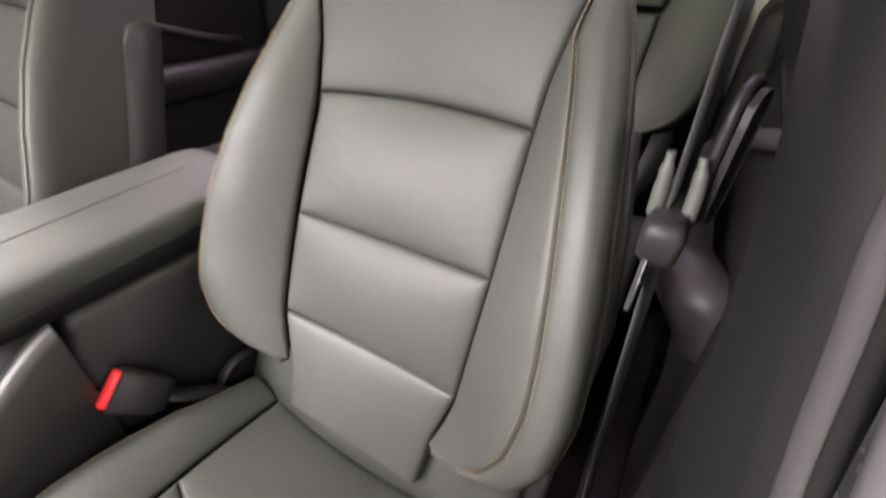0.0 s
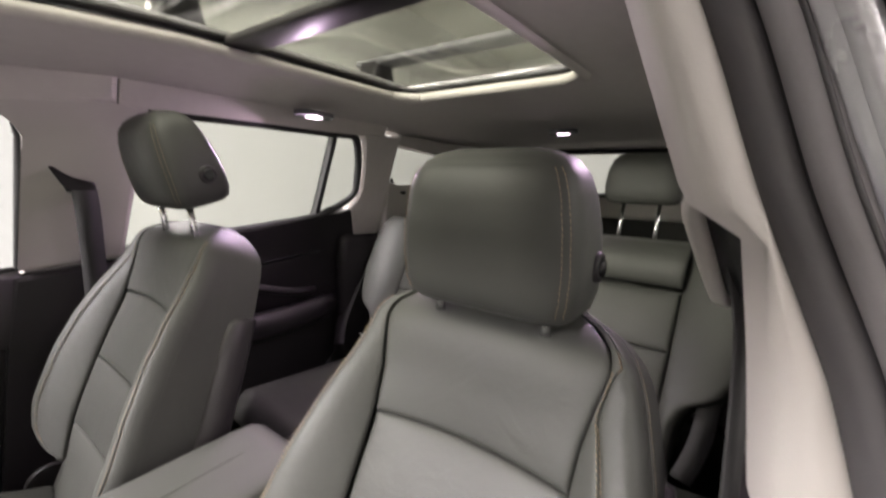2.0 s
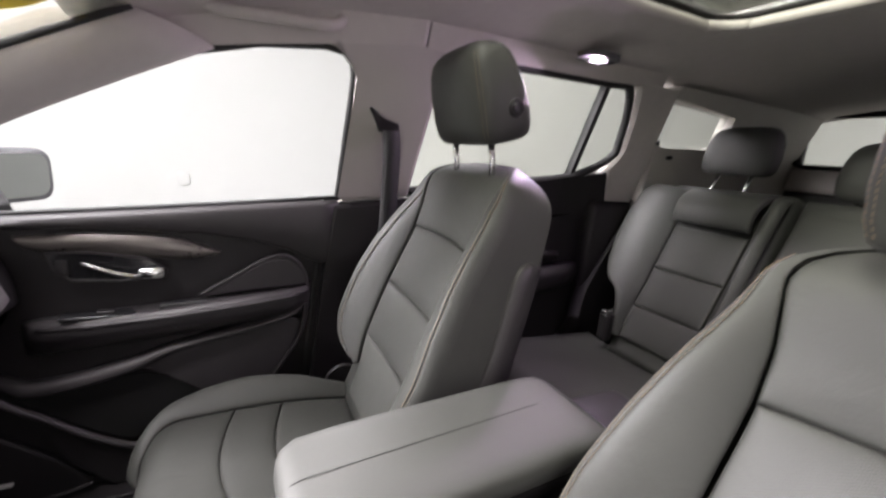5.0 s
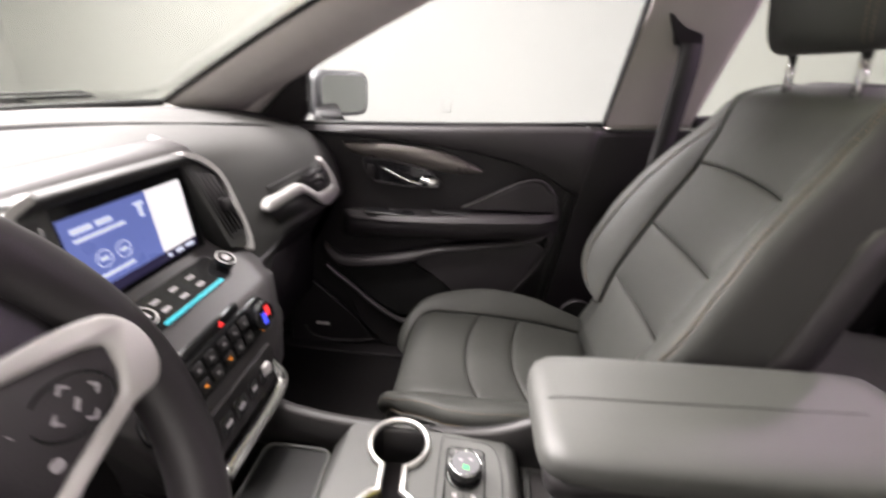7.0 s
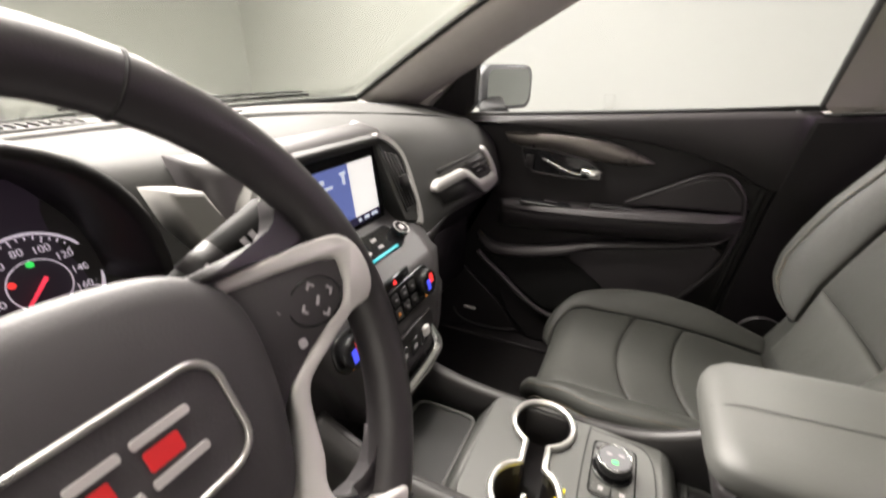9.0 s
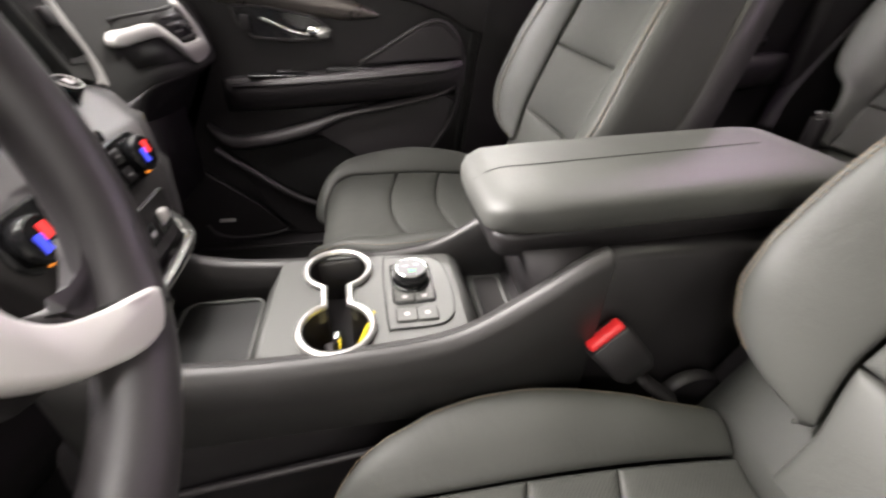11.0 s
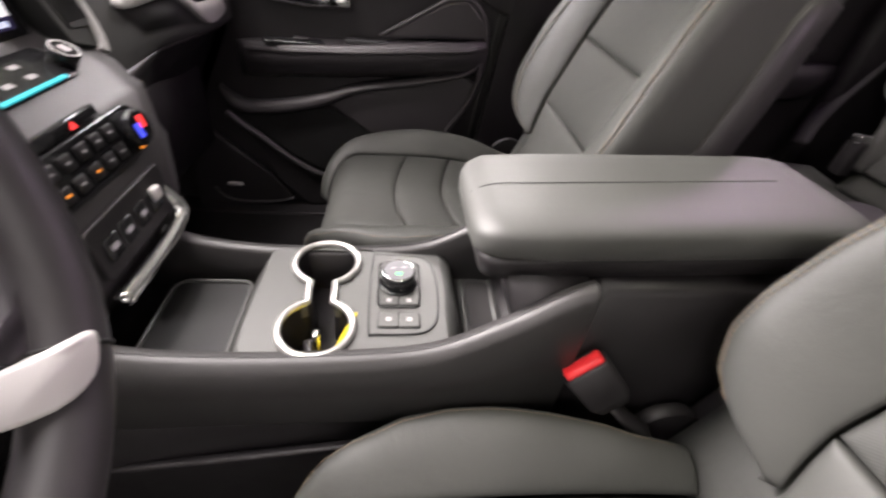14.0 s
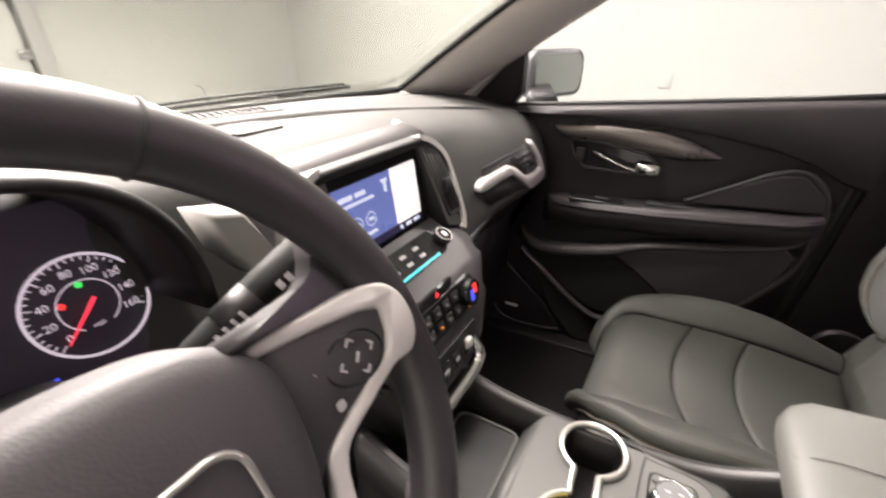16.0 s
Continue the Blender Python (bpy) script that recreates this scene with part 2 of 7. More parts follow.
def box(x0, x1, y0, y1, z0, z1, bevel=0.0, m=None, seg=2):
    bm = bmesh.new()
    bmesh.ops.create_cube(bm, size=1)
    for v in bm.verts:
        v.co = Vector((x0 + (v.co.x + 0.5) * (x1 - x0), y0 + (v.co.y + 0.5) * (y1 - y0), z0 + (v.co.z + 0.5) * (z1 - z0)))
    if bevel:
        bmesh.ops.bevel(bm, geom=bm.edges[:], offset=bevel, segments=seg, profile=0.5, affect="EDGES")
        smooth(bm)
    if m:
        bm.transform(m)
    return bm


def join(*bms):
    out = bmesh.new()
    for b in bms:
        me = bpy.data.meshes.new("tmp")
        b.to_mesh(me)
        b.free()
        out.from_mesh(me)
        bpy.data.meshes.remove(me)
    return out


def loft(rings, closed=True, caps=True, flat=False):
    bm = bmesh.new()
    vs = [[bm.verts.new(p) for p in r] for r in rings]
    n = len(rings[0])
    for a, b in zip(vs, vs[1:]):
        for i in range(n if closed else n - 1):
            j = (i + 1) % n
            bm.faces.new((a[i], a[j], b[j], b[i]))
    if caps and closed:
        bm.faces.new(vs[0][::-1])
        bm.faces.new(vs[-1])
    return bm if flat else smooth(bm)


def tube(points, r, n=8, flat=1.0, closed=False, up=None):
    """A round or flattened bar along points; r may be a list."""
    pts = [Vector(p) for p in points]
    k = len(pts)
    rs = r if isinstance(r, (list, tuple)) else [r] * k
    rings = []
    ref = Vector(up) if up else None
    for i in range(k):
        a = pts[(i - 1) % k] if closed or i else pts[0]
        b = pts[(i + 1) % k] if closed or i < k - 1 else pts[-1]
        d = (b - a).normalized()
        if ref is None:
            ref = d.orthogonal()
        s = d.cross(ref).normalized()
        w = s.cross(d).normalized()
        if not up:
            ref = w
        rings.append([pts[i] + (s * math.cos(q) + w * math.sin(q) * flat) * rs[i] for q in [2 * math.pi * j / n for j in range(n)]])
    if closed:
        rings.append(rings[0])
        bm = loft(rings, True, False)
        bmesh.ops.remove_doubles(bm, verts=bm.verts[:], dist=1e-6)
        return bm
    return loft(rings)


def spline(points, per=8, closed=False):
    """Catmull-Rom through points."""
    p = [Vector(q) for q in points]
    n = len(p)
    out = []
    for i in range(n if closed else n - 1):
        a, b, c, d = (p[(i - 1) % n], p[i], p[(i + 1) % n], p[(i + 2) % n]) if closed else (p[max(i - 1, 0)], p[i], p[i + 1], p[min(i + 2, n - 1)])
        for s in range(per):
            u = s / per
            out.append(0.5 * (2 * b + (c - a) * u + (2 * a - 5 * b + 4 * c - d) * u * u + (3 * b - a - 3 * c + d) * u ** 3))
    if not closed:
        out.append(p[-1])
    return out


def prism(pts, depth, m=None, bevel=0.0, seg=2):
    """A plate: polygon pts in the local xy plane, from z = 0 to depth, laid by m."""
    bm = bmesh.new()
    low = [bm.verts.new((x, y, 0)) for x, y in pts]
    high = [bm.verts.new((x, y, depth)) for x, y in pts]
    bm.faces.new(low[::-1])
    bm.faces.new(high)
    n = len(pts)
    for i in range(n):
        bm.faces.new((low[i], low[(i + 1) % n], high[(i + 1) % n], high[i]))
    if bevel:
        es = [e for e in bm.edges if (e.verts[0].co.z > depth / 2) and (e.verts[1].co.z > depth / 2)]
        bmesh.ops.bevel(bm, geom=es, offset=bevel, segments=seg, profile=0.5, affect="EDGES")
        for f in bm.faces:
            f.smooth = len(f.verts) == 4
    if m:
        bm.transform(m)
    return bm


def rounded(w, h, r, n=5, x=0.0, y=0.0):
    out = []
    for cx, cy, a0 in ((w / 2 - r, h / 2 - r, 0), (-w / 2 + r, h / 2 - r, 90), (-w / 2 + r, -h / 2 + r, 180), (w / 2 - r, -h / 2 + r, 270)):
        for i in range(n):
            a = radians(a0 + 90 * i / (n - 1))
            out.append((x + cx + r * math.cos(a), y + cy + r * math.sin(a)))
    return out


def cylinder(r, depth, m=None, n=28, bevel=0.0, r2=None):
    rings = []
    r2 = r if r2 is None else r2
    prof = [(0, r)]
    if bevel:
        prof += [(depth - bevel, r2), (depth - bevel * 0.3, r2 - bevel * 0.3), (depth, r2 - bevel)]
    else:
        prof += [(depth, r2)]
    for z, q in prof:
        rings.append([Vector((q * math.cos(2 * math.pi * i / n), q * math.sin(2 * math.pi * i / n), z)) for i in range(n)])
    bm = loft(rings)
    for f in bm.faces:
        if len(f.verts) > 4:
            f.smooth = False
    if m:
        bm.transform(m)
    return bm


def steps(n, edge=0.02):
    """Parameters 0..1, crowded at the ends."""
    a = [0, edge * 0.25, edge * 0.6, edge * 1.2, edge * 2.2]
    mid = [edge * 2.2 + (1 - edge * 4.4) * i / n for i in range(1, n)]
    return a + mid + [1 - q for q in a[::-1]]


def pillow(P, N, nu, nv, drop=0.007, width=0.006, skirt=0.02, puff=0.0):
    """An upholstered panel: surface P(u, v) with outward direction N(u, v), its edges drawn in at the seams, closed behind."""
    us, vs = steps(nu), steps(nv)
    bm = bmesh.new()
    lu = (P(1, 0.5) - P(0, 0.5)).length
    lv = (P(0.5, 1) - P(0.5, 0)).length
    g = []
    for u in us:
        row = []
        for v in vs:
            du, dv = min(u, 1 - u) * lu, min(v, 1 - v) * lv
            e = max(math.exp(-du / width), math.exp(-dv / width))
            q = puff * (1 - (2 * u - 1) ** 2) * (1 - (2 * v - 1) ** 2)
            row.append(bm.verts.new(P(u, v) + N(u, v) * (q - (drop(u, v) if callable(drop) else drop) * e)))
        g.append(row)
    for i in range(len(us) - 1):
        for j in range(len(vs) - 1):
            bm.faces.new((g[i][j], g[i + 1][j], g[i + 1][j + 1], g[i][j + 1]))
    edge = [(i, 0) for i in range(len(us))] + [(len(us) - 1, j) for j in range(1, len(vs))]
    edge += [(i, len(vs) - 1) for i in range(len(us) - 2, -1, -1)] + [(0, j) for j in range(len(vs) - 2, 0, -1)]
    low = [bm.verts.new(g[i][j].co - N(us[i], vs[j]) * skirt) for i, j in edge]
    for k in range(len(edge)):
        k2 = (k + 1) % len(edge)
        a, b = edge[k], edge[k2]
        bm.faces.new((g[a[0]][a[1]], g[b[0]][b[1]], low[k2], low[k]))
    bm.faces.new(low)
    return smooth(bm)


def stitches(path, normal, length=0.0042, gap=0.0022, r=0.00048):
    """A row of thread along a path."""
    bm = bmesh.new()
    pts = [Vector(p) for p in path]
    acc, want = 0.0, 0.0
    for a, b in zip(pts, pts[1:]):
        d = (b - a).length
        while want < acc + d:
            s = a + (b - a) * ((want - acc) / d)
            t = (b - a).normalized()
            side = t.cross(normal).normalized()
            e = s + t * length
            q = [bm.verts.new(s + side * r), bm.verts.new(s + normal * r * 1.2), bm.verts.new(s - side * r),
                 bm.verts.new(e + side * r), bm.verts.new(e + normal * r * 1.2), bm.verts.new(e - side * r)]
            bm.faces.new((q[0], q[1], q[4], q[3]))
            bm.faces.new((q[1], q[2], q[5], q[4]))
            bm.faces.new((q[0], q[2], q[1]))
            bm.faces.new((q[3], q[4], q[5]))
            want += length + gap
        acc += d
    return bm


def text_mesh(body, size, m, depth=0.0002):
    cu = bpy.data.curves.new("txt", "FONT")
    cu.body, cu.size, cu.align_x, cu.align_y, cu.extrude = body, size, "CENTER", "CENTER", depth
    ob = bpy.data.objects.new("txt", cu)
    me = bpy.data.meshes.new_from_object(ob)
    bm = bmesh.new()
    bm.from_mesh(me)
    bm.transform(m)
    bpy.data.objects.remove(ob)
    bpy.data.curves.remove(cu)
    bpy.data.meshes.remove(me)
    return bm


def frame_of(origin, xdir, ydir):
    x = Vector(xdir).normalized()
    z = x.cross(Vector(ydir)).normalized()
    y = z.cross(x)
    return Matrix(((x.x, y.x, z.x, origin[0]), (x.y, y.y, z.y, origin[1]), (x.z, y.z, z.z, origin[2]), (0, 0, 0, 1)))


# ---- the room round the car ----
RX0, RX1, RY0, RY1, RZ = -5.2, 3.3, -6.5, 4.7, 3.5
whole("floor", box(RX0, RX1, RY0, RY1, -0.1, 0.0), CONCRETE, "grey sealed concrete floor of the photo bay", "floor", kind="structure")
whole("wall_east", box(RX1, RX1 + 0.15, RY0, RY1, 0, RZ), WALL, "white painted wall beside the car", "wall", kind="structure")
whole("wall_west", box(RX0 - 0.15, RX0, RY0, RY1, 0, RZ), WALL, "white painted wall of the bay", "wall", kind="structure")
whole("wall_north", box(RX0 - 0.15, RX1 + 0.15, RY1, RY1 + 0.15, 0, RZ), WALL, "white painted wall ahead of the car", "wall", kind="structure")
whole("wall_south", box(RX0 - 0.15, RX1 + 0.15, RY0 - 0.15, RY0, 0, RZ), WALL, "white painted wall behind the car", "wall", kind="structure")
whole("ceiling", box(RX0 - 0.15, RX1 + 0.15, RY0 - 0.15, RY1 + 0.15, RZ, RZ + 0.1), CEILING, "white ceiling of the photo bay", "ceiling", kind="structure")
# fixtures for the assumed ceiling lamps
for lx, ly, watts in LIGHTS:
    fix = thing("ceiling_light", (lx, ly, RZ), "white rectangular ceiling light in an assumed place, switched on", "ceiling light", "ceiling lights")
    part("housing", box(lx - 0.3, lx + 0.3, ly - 0.85, ly + 0.85, RZ - 0.08, RZ - 0.001, 0.01), WALL, fix)
    part("diffuser", box(lx - 0.26, lx + 0.26, ly - 0.81, ly + 0.81, RZ - 0.1, RZ - 0.081, 0.005), DIFFUSER, fix)
for lx, ly, lz, watts, bw, bh in BARS:
    wall_one = lx > 3
    sb_ = thing("light_panel", (lx, ly, lz if wall_one else RZ), "white square light panel on the wall, switched on" if wall_one else "white tilted soft light panel, added out of view to light the seats", "studio light", "light panels")
    m_ = look((lx, ly, lz), (0.0, 0.3, 0.9))
    part("hood", box(-bw / 2 - 0.03, bw / 2 + 0.03, -bh / 2 - 0.03, bh / 2 + 0.03, 0.0, 0.10, 0.02, m_), WALL_TRIM, sb_)
    part("diffuser", box(-bw / 2, bw / 2, -bh / 2, bh / 2, -0.012, -0.002, 0.004, m_), DIFFUSER, sb_)
    # hanger of the added panel, out of view as well
    if not wall_one:
        part("hanger", tube([(lx, ly, lz + 0.05), (lx, ly, RZ)], 0.012, 8), WALL_TRIM, sb_)


# ---- car shell ----
def side_x(z):
    """Inner face of the car's side at height z."""
    return 0.735 - max(0.0, z - 1.06) * 0.36


def side_plate(pts, inset, thick, side, bevel=0.006):
    """A piece of the car's side: outline in (y, z), following the lean of the glass."""
    bm = bmesh.new()
    ring_in = [bm.verts.new((side * (side_x(z) - inset), y, z)) for y, z in pts]
    ring_out = [bm.verts.new((side * (side_x(z) - inset + thick), y, z)) for y, z in pts]
    bm.faces.new(ring_in)
    bm.faces.new(ring_out[::-1])
    n = len(pts)
    for i in range(n):
        bm.faces.new((ring_in[i], ring_out[i], ring_out[(i + 1) % n], ring_in[(i + 1) % n]))
    if bevel:
        es = [e for e in bm.edges if e.verts[0] in ring_in and e.verts[1] in ring_in]
        bmesh.ops.bevel(bm, geom=es, offset=bevel, segments=2, profile=0.5, affect="EDGES")
    return bm


BELT = [(1.17, 1.012), (0.9, 1.03), (0.66, 1.046), (0.45, 1.062), (0.262, 1.078)]
REAR_BELT = [(0.064, 1.105), (-0.19, 1.135), (-0.43, 1.162), (-0.51, 1.176), (-0.59, 1.208), (-0.635, 1.236), (-0.658, 1.264)]
TOP_FRONT = [(0.257, 1.37), (0.262, 1.402), (0.285, 1.423), (0.33, 1.428), (0.46, 1.412), (0.64, 1.364), (0.80, 1.304), (0.95, 1.2), (1.17, 1.012)]
TOP_REAR = [(-0.655, 1.29), (-0.640, 1.37), (-0.618, 1.43), (-0.60, 1.456), (-0.575, 1.466), (-0.49, 1.463), (-0.2, 1.46), (0.09, 1.452)]

whole("floor_pan", box(-0.74, 0.74, -1.9, 1.35, 0.30, 0.36, 0.01), CARPET, "black carpeted floor of the car", "car floor", kind="structure")
for side, word in ((1, "right"), (-1, "left")):
    sill = [(1.2, 0.28), (1.2, 0.36), (0.3, 0.38), (-1.0, 0.38), (-1.0, 0.28)]
    whole("door_sill", side_plate(sill, 0.09, 0.12, side, 0.01), HARD_PLASTIC, "black plastic door sill trim", "sill", kind="structure")
    # pillar trims
    apil = [(1.40, 1.03), (1.19, 1.012), (0.96, 1.2), (0.81, 1.308), (0.645, 1.37), (0.465, 1.418), (0.255, 1.438), (0.10, 1.456), (0.10, 1.52), (0.45, 1.5), (0.62, 1.46), (0.80, 1.40), (0.96, 1.315), (1.13, 1.2)]
    # headliner colour, lighter than the pillar behind, stands for more light here
    whole("pillar_trim", side_plate(apil, 0.035, 0.06, side, 0.014), HEADLINER, "light grey windscreen pillar trim, lightened for the light on it", "pillar trim", kind="structure")
    if side > 0:
        bup = [(0.285, 1.07), (0.262, 1.078), (0.257, 1.37), (0.262, 1.402), (0.285, 1.423), (0.33, 1.432), (0.32, 1.442), (0.10, 1.456), (0.04, 1.456), (0.075, 1.105), (0.08, 1.09)]
        whole("pillar_trim", side_plate(bup, 0.035, 0.06, side, 0.012), PILLAR, "light grey upper pillar trim behind the front door", "pillar trim", kind="structure")
        blo = [(0.285, 1.066), (0.31, 0.85), (0.36, 0.38), (0.0, 0.38), (0.03, 0.85), (0.07, 1.086)]
        whole("pillar_trim", side_plate(blo, 0.04, 0.065, side, 0.012), HARD_PLASTIC, "black lower pillar trim", "pillar trim", kind="structure")
    else:
        def pillar_ring(z, xb, xf, xo, y1=0.27):
            yb = float(np.interp(z, (1.12, 1.16, 1.20, 1.25, 1.32), (0.215, 0.17, 0.16, 0.14, 0.12))) if z > 1.135 else 0.12
            return [Vector(p) for p in ((xb - 0.05, yb - 0.01, z), (xb - 0.006, yb, z), (xb - 0.004, yb + 0.015, z), (xf + 0.004, y1 - 0.02, z), (xf - 0.002, y1 - 0.004, z), ((xf + xo) / 2, y1 + 0.002, z), (xo + 0.002, y1 - 0.004, z), (xo - 0.006, y1 - 0.02, z), (xo - 0.03, 0.2, z))]
        upper = [(1.137, -0.628, -0.6363, -0.660), (1.15, -0.624, -0.632, -0.656), (1.20, -0.608, -0.615, -0.641), (1.25, -0.606, -0.609, -0.626), (1.288, -0.601, -0.603, -0.610), (1.299, -0.574, -0.586, -0.606), (1.306, -0.562, -0.582, -0.603), (1.36, -0.540, -0.562, -0.583), (1.42, -0.521, -0.540, -0.556), (1.50, -0.485, -0.515, -0.535)]
        whole("pillar_trim", loft([pillar_ring(*q) for q in upper]), PILLAR, "light grey upper pillar trim behind the open front door", "pillar trim", kind="structure")
        lower = [(0.36, -0.70, -0.72, -0.745, 0.40), (0.70, -0.69, -0.705, -0.73, 0.34), (0.95, -0.664, -0.677, -0.70, 0.285), (1.05, -0.648, -0.660, -0.682, 0.27), (1.134, -0.629, -0.638, -0.659, 0.262)]
        # darker than the right one: the doorway's shade is put into its colour
        whole("pillar_trim", loft([pillar_ring(*q) for q in lower]), MATTE_BLACK_AND_SHADE, "black lower pillar trim", "pillar trim", kind="structure")
        whole("door_jamb", loft([[Vector((x - dx, y, z)) for dx, y in ((0.012, 0.262), (0.02, 0.275), (0.075, 0.25), (0.085, 0.20), (0.06, 0.18))] for z, x in ((0.36, -0.745), (0.7, -0.735), (0.95, -0.712), (1.135, -0.666), (1.25, -0.63), (1.36, -0.586), (1.45, -0.55), (1.56, -0.51))]), BODY_PAINT, "silver painted door jamb", "door jamb", kind="structure")
        guide = thing("belt_guide", (-0.59, 0.18, 1.25), "light grey moulded belt guide on the pillar with a dark slot", "belt guide", kind="structure")
        part("flap", tube(spline([(-0.600, 0.222, 1.303), (-0.586, 0.203, 1.304), (-0.577, 0.189, 1.297), (-0.582, 0.172, 1.275), (-0.590, 0.152, 1.249), (-0.594, 0.145, 1.244)], 5), [0.005] * 6 + [0.0055] * 16 + [0.004] * 4, 10), PILLAR, guide)
        # solid black piece for the shade inside the belt slot
        part("slot", loft([[Vector((x + k, y, z)) for x, y, z in ((-0.580, 0.186, 1.296), (-0.597, 0.206, 1.294), (-0.604, 0.165, 1.250), (-0.592, 0.150, 1.248))] for k in (0.001, -0.012)]), RUBBER, guide, "black piece standing for the shade in the belt slot")
        slot = thing("belt_opening", (-0.632, 0.14, 1.04), "black framed belt opening in the lower pillar trim", "belt opening", kind="structure")
        MS = Matrix(((0.25, 0, 0.97, -0.632), (0.97, 0, -0.25, 0.135), (-0.0, 1, 0, 1.045), (0, 0, 0, 1)))
        part("frame", tube([MS @ Vector((x, y, 0.004)) for x, y in rounded(0.042, 0.085, 0.018, 6)], 0.0034, 8, closed=True), HARD_PLASTIC, slot, "dark grey rounded frame")
        part("backing", prism(rounded(0.04, 0.08, 0.017, 6), 0.004, MS @ Matrix.Translation((0, 0, -0.004))), HARD_PLASTIC, slot)
        # black plates for the shade inside the holes
        for cy, hh in ((0.020, 0.022), (-0.022, 0.018), (0.001, 0.006)):
            part("hole", prism(rounded(0.018, hh, 0.003, 4, 0.004, cy), 0.003, MS @ Matrix.Translation((0, 0, -0.001))), RUBBER, slot, "black plate standing for the shade in a hole")
        whole("door_bumper", loft([[Vector((-0.657 + x * k, y, 1.120 + z * k)) for x, z in rounded(0.013, 0.012, 0.005, 5)] for y, k in ((0.255, 1.0), (0.266, 1.0), (0.270, 0.85), (0.272, 0.5))]), DOOR_PLASTIC, "grey moulded door bumper on the pillar", "bumper", kind="structure")
        whole("door_seal", tube(spline([(-0.657, 0.270, 1.112), (-0.662, 0.272, 1.075), (-0.669, 0.276, 1.04), (-0.680, 0.284, 0.98), (-0.705, 0.30, 0.86), (-0.74, 0.34, 0.66)], 6), 0.0045, 10), DOOR_PLASTIC, "dark grey door seal ridge", "door seal", kind="structure")
    if side > 0:
        whole("door_seal", tube(spline([(side_x(z) - 0.012, y + 0.012, z) for y, z in ((0.292, 1.076), (0.33, 0.7), (0.36, 0.4))], 6), 0.011, 10), RUBBER, "black rubber door seal", "door seal", kind="structure")
    else:
        seal_path = [(-0.750, 0.37, 0.40), (-0.735, 0.33, 0.7), (-0.707, 0.28, 0.95), (-0.666, 0.262, 1.117), (-0.641, 0.262, 1.20), (-0.626, 0.262, 1.25), (-0.603, 0.262, 1.305), (-0.583, 0.262, 1.36), (-0.556, 0.262, 1.42), (-0.534, 0.262, 1.48)]
        for dx, dy, r_, mat_, words in ((-0.0055, 0.0, 0.0072, SEAL_GREY, "dark grey rubber door seal along the doorway"), (-0.0125, 0.005, 0.0014, RUBBER, "black groove line of the door seal"), (-0.0185, 0.004, 0.0072, SEAL_LIGHT, "light grey outer lip of the door seal"), (-0.0205, 0.0112, 0.0008, SEAL_GREY, "thin line along the door seal"), (-0.0300, 0.007, 0.0062, BODY_PAINT, "silver painted flange along the doorway"), (-0.0375, 0.011, 0.0028, RUBBER, "black weather strip along the doorway")):
            whole("door_seal", tube(spline([Vector(p) + Vector((dx, dy, 0)) for p in seal_path], 6), r_, 10), mat_, words, "door seal", kind="structure")
    outer = [(-0.70, 1.0), (-0.640, 1.205), (-0.672, 1.24), (-0.682, 1.275), (-0.664, 1.375), (-0.635, 1.45), (-0.62, 1.475), (-0.80, 1.478), (-0.80, 1.31), (-0.80, 1.0)]
    whole("pillar_trim", side_plate(outer, 0.035, 0.06, side, 0.006), HEADLINER, "light grey rear pillar trim", "pillar trim", kind="structure")
    whole("pillar_trim", side_plate([(-0.80, 0.45), (-0.80, 1.31), (-0.86, 1.29), (-1.10, 1.30), (-1.17, 1.32), (-1.75, 1.29), (-1.75, 0.45)], 0.035, 0.06, side, 0.006), PILLAR, "grey trim below the rear quarter window", "pillar trim", kind="structure")
    whole("pillar_trim", side_plate([(-0.80, 1.45), (-0.80, 1.49), (-1.75, 1.49), (-1.75, 1.29), (-1.175, 1.32), (-1.16, 1.43)], 0.035, 0.06, side, 0.006), PILLAR, "grey trim round the rear quarter window", "pillar trim", kind="structure")
    q = [(-0.79, 1.46), (-0.79, 1.29), (-1.18, 1.29), (-1.18, 1.45)]
    pane = whole("window_3" if side > 0 else "window_6", side_plate(q, 0.005, 0.004, side, 0), GREEN_GLASS, "clear rear quarter window", "window", kind="structure")
    pane.visible_shadow = False
    # windows of the doors
    rear_pane = [(0.07, 1.10)] + REAR_BELT + TOP_REAR
    pane = whole("window_2" if side > 0 else "window_5", side_plate(rear_pane, 0.004, 0.004, side, 0), GREEN_GLASS, "clear rear door window", "window", kind="structure")
    pane.visible_shadow = False
    bar = [(-0.494, 1.166), (-0.513, 1.169), (-0.521, 1.463), (-0.502, 1.463)]
    whole("window_bar", side_plate(bar, 0.015, 0.03, side, 0.003), RUBBER, "black divider bar of the rear door window", "window bar", kind="structure")
    frame_path = [(side * (side_x(z) - 0.012), y, z) for y, z in [(0.07, 1.105)] + REAR_BELT + TOP_REAR + [(0.09, 1.452)]]
    whole("window_seal", tube(frame_path, 0.014, 8), RUBBER, "black rubber seal round the rear door window", "window seal", kind="structure")
    rail_in = [(0.10, 1.452), (-0.2, 1.46), (-0.49, 1.463), (-0.72, 1.472), (-0.72, 1.55), (0.10, 1.56)]
    whole("roof_rail_trim", side_plate(rail_in, 0.03, 0.05, side, 0.004), HEADLINER, "grey trim above the rear door window", "roof rail trim", kind="structure")
    # rear door panel
    rdoor = thing("rear_door_panel", (side * 0.72, -0.3, 0.4), "black rear door trim panel with armrest, closed", "car door")
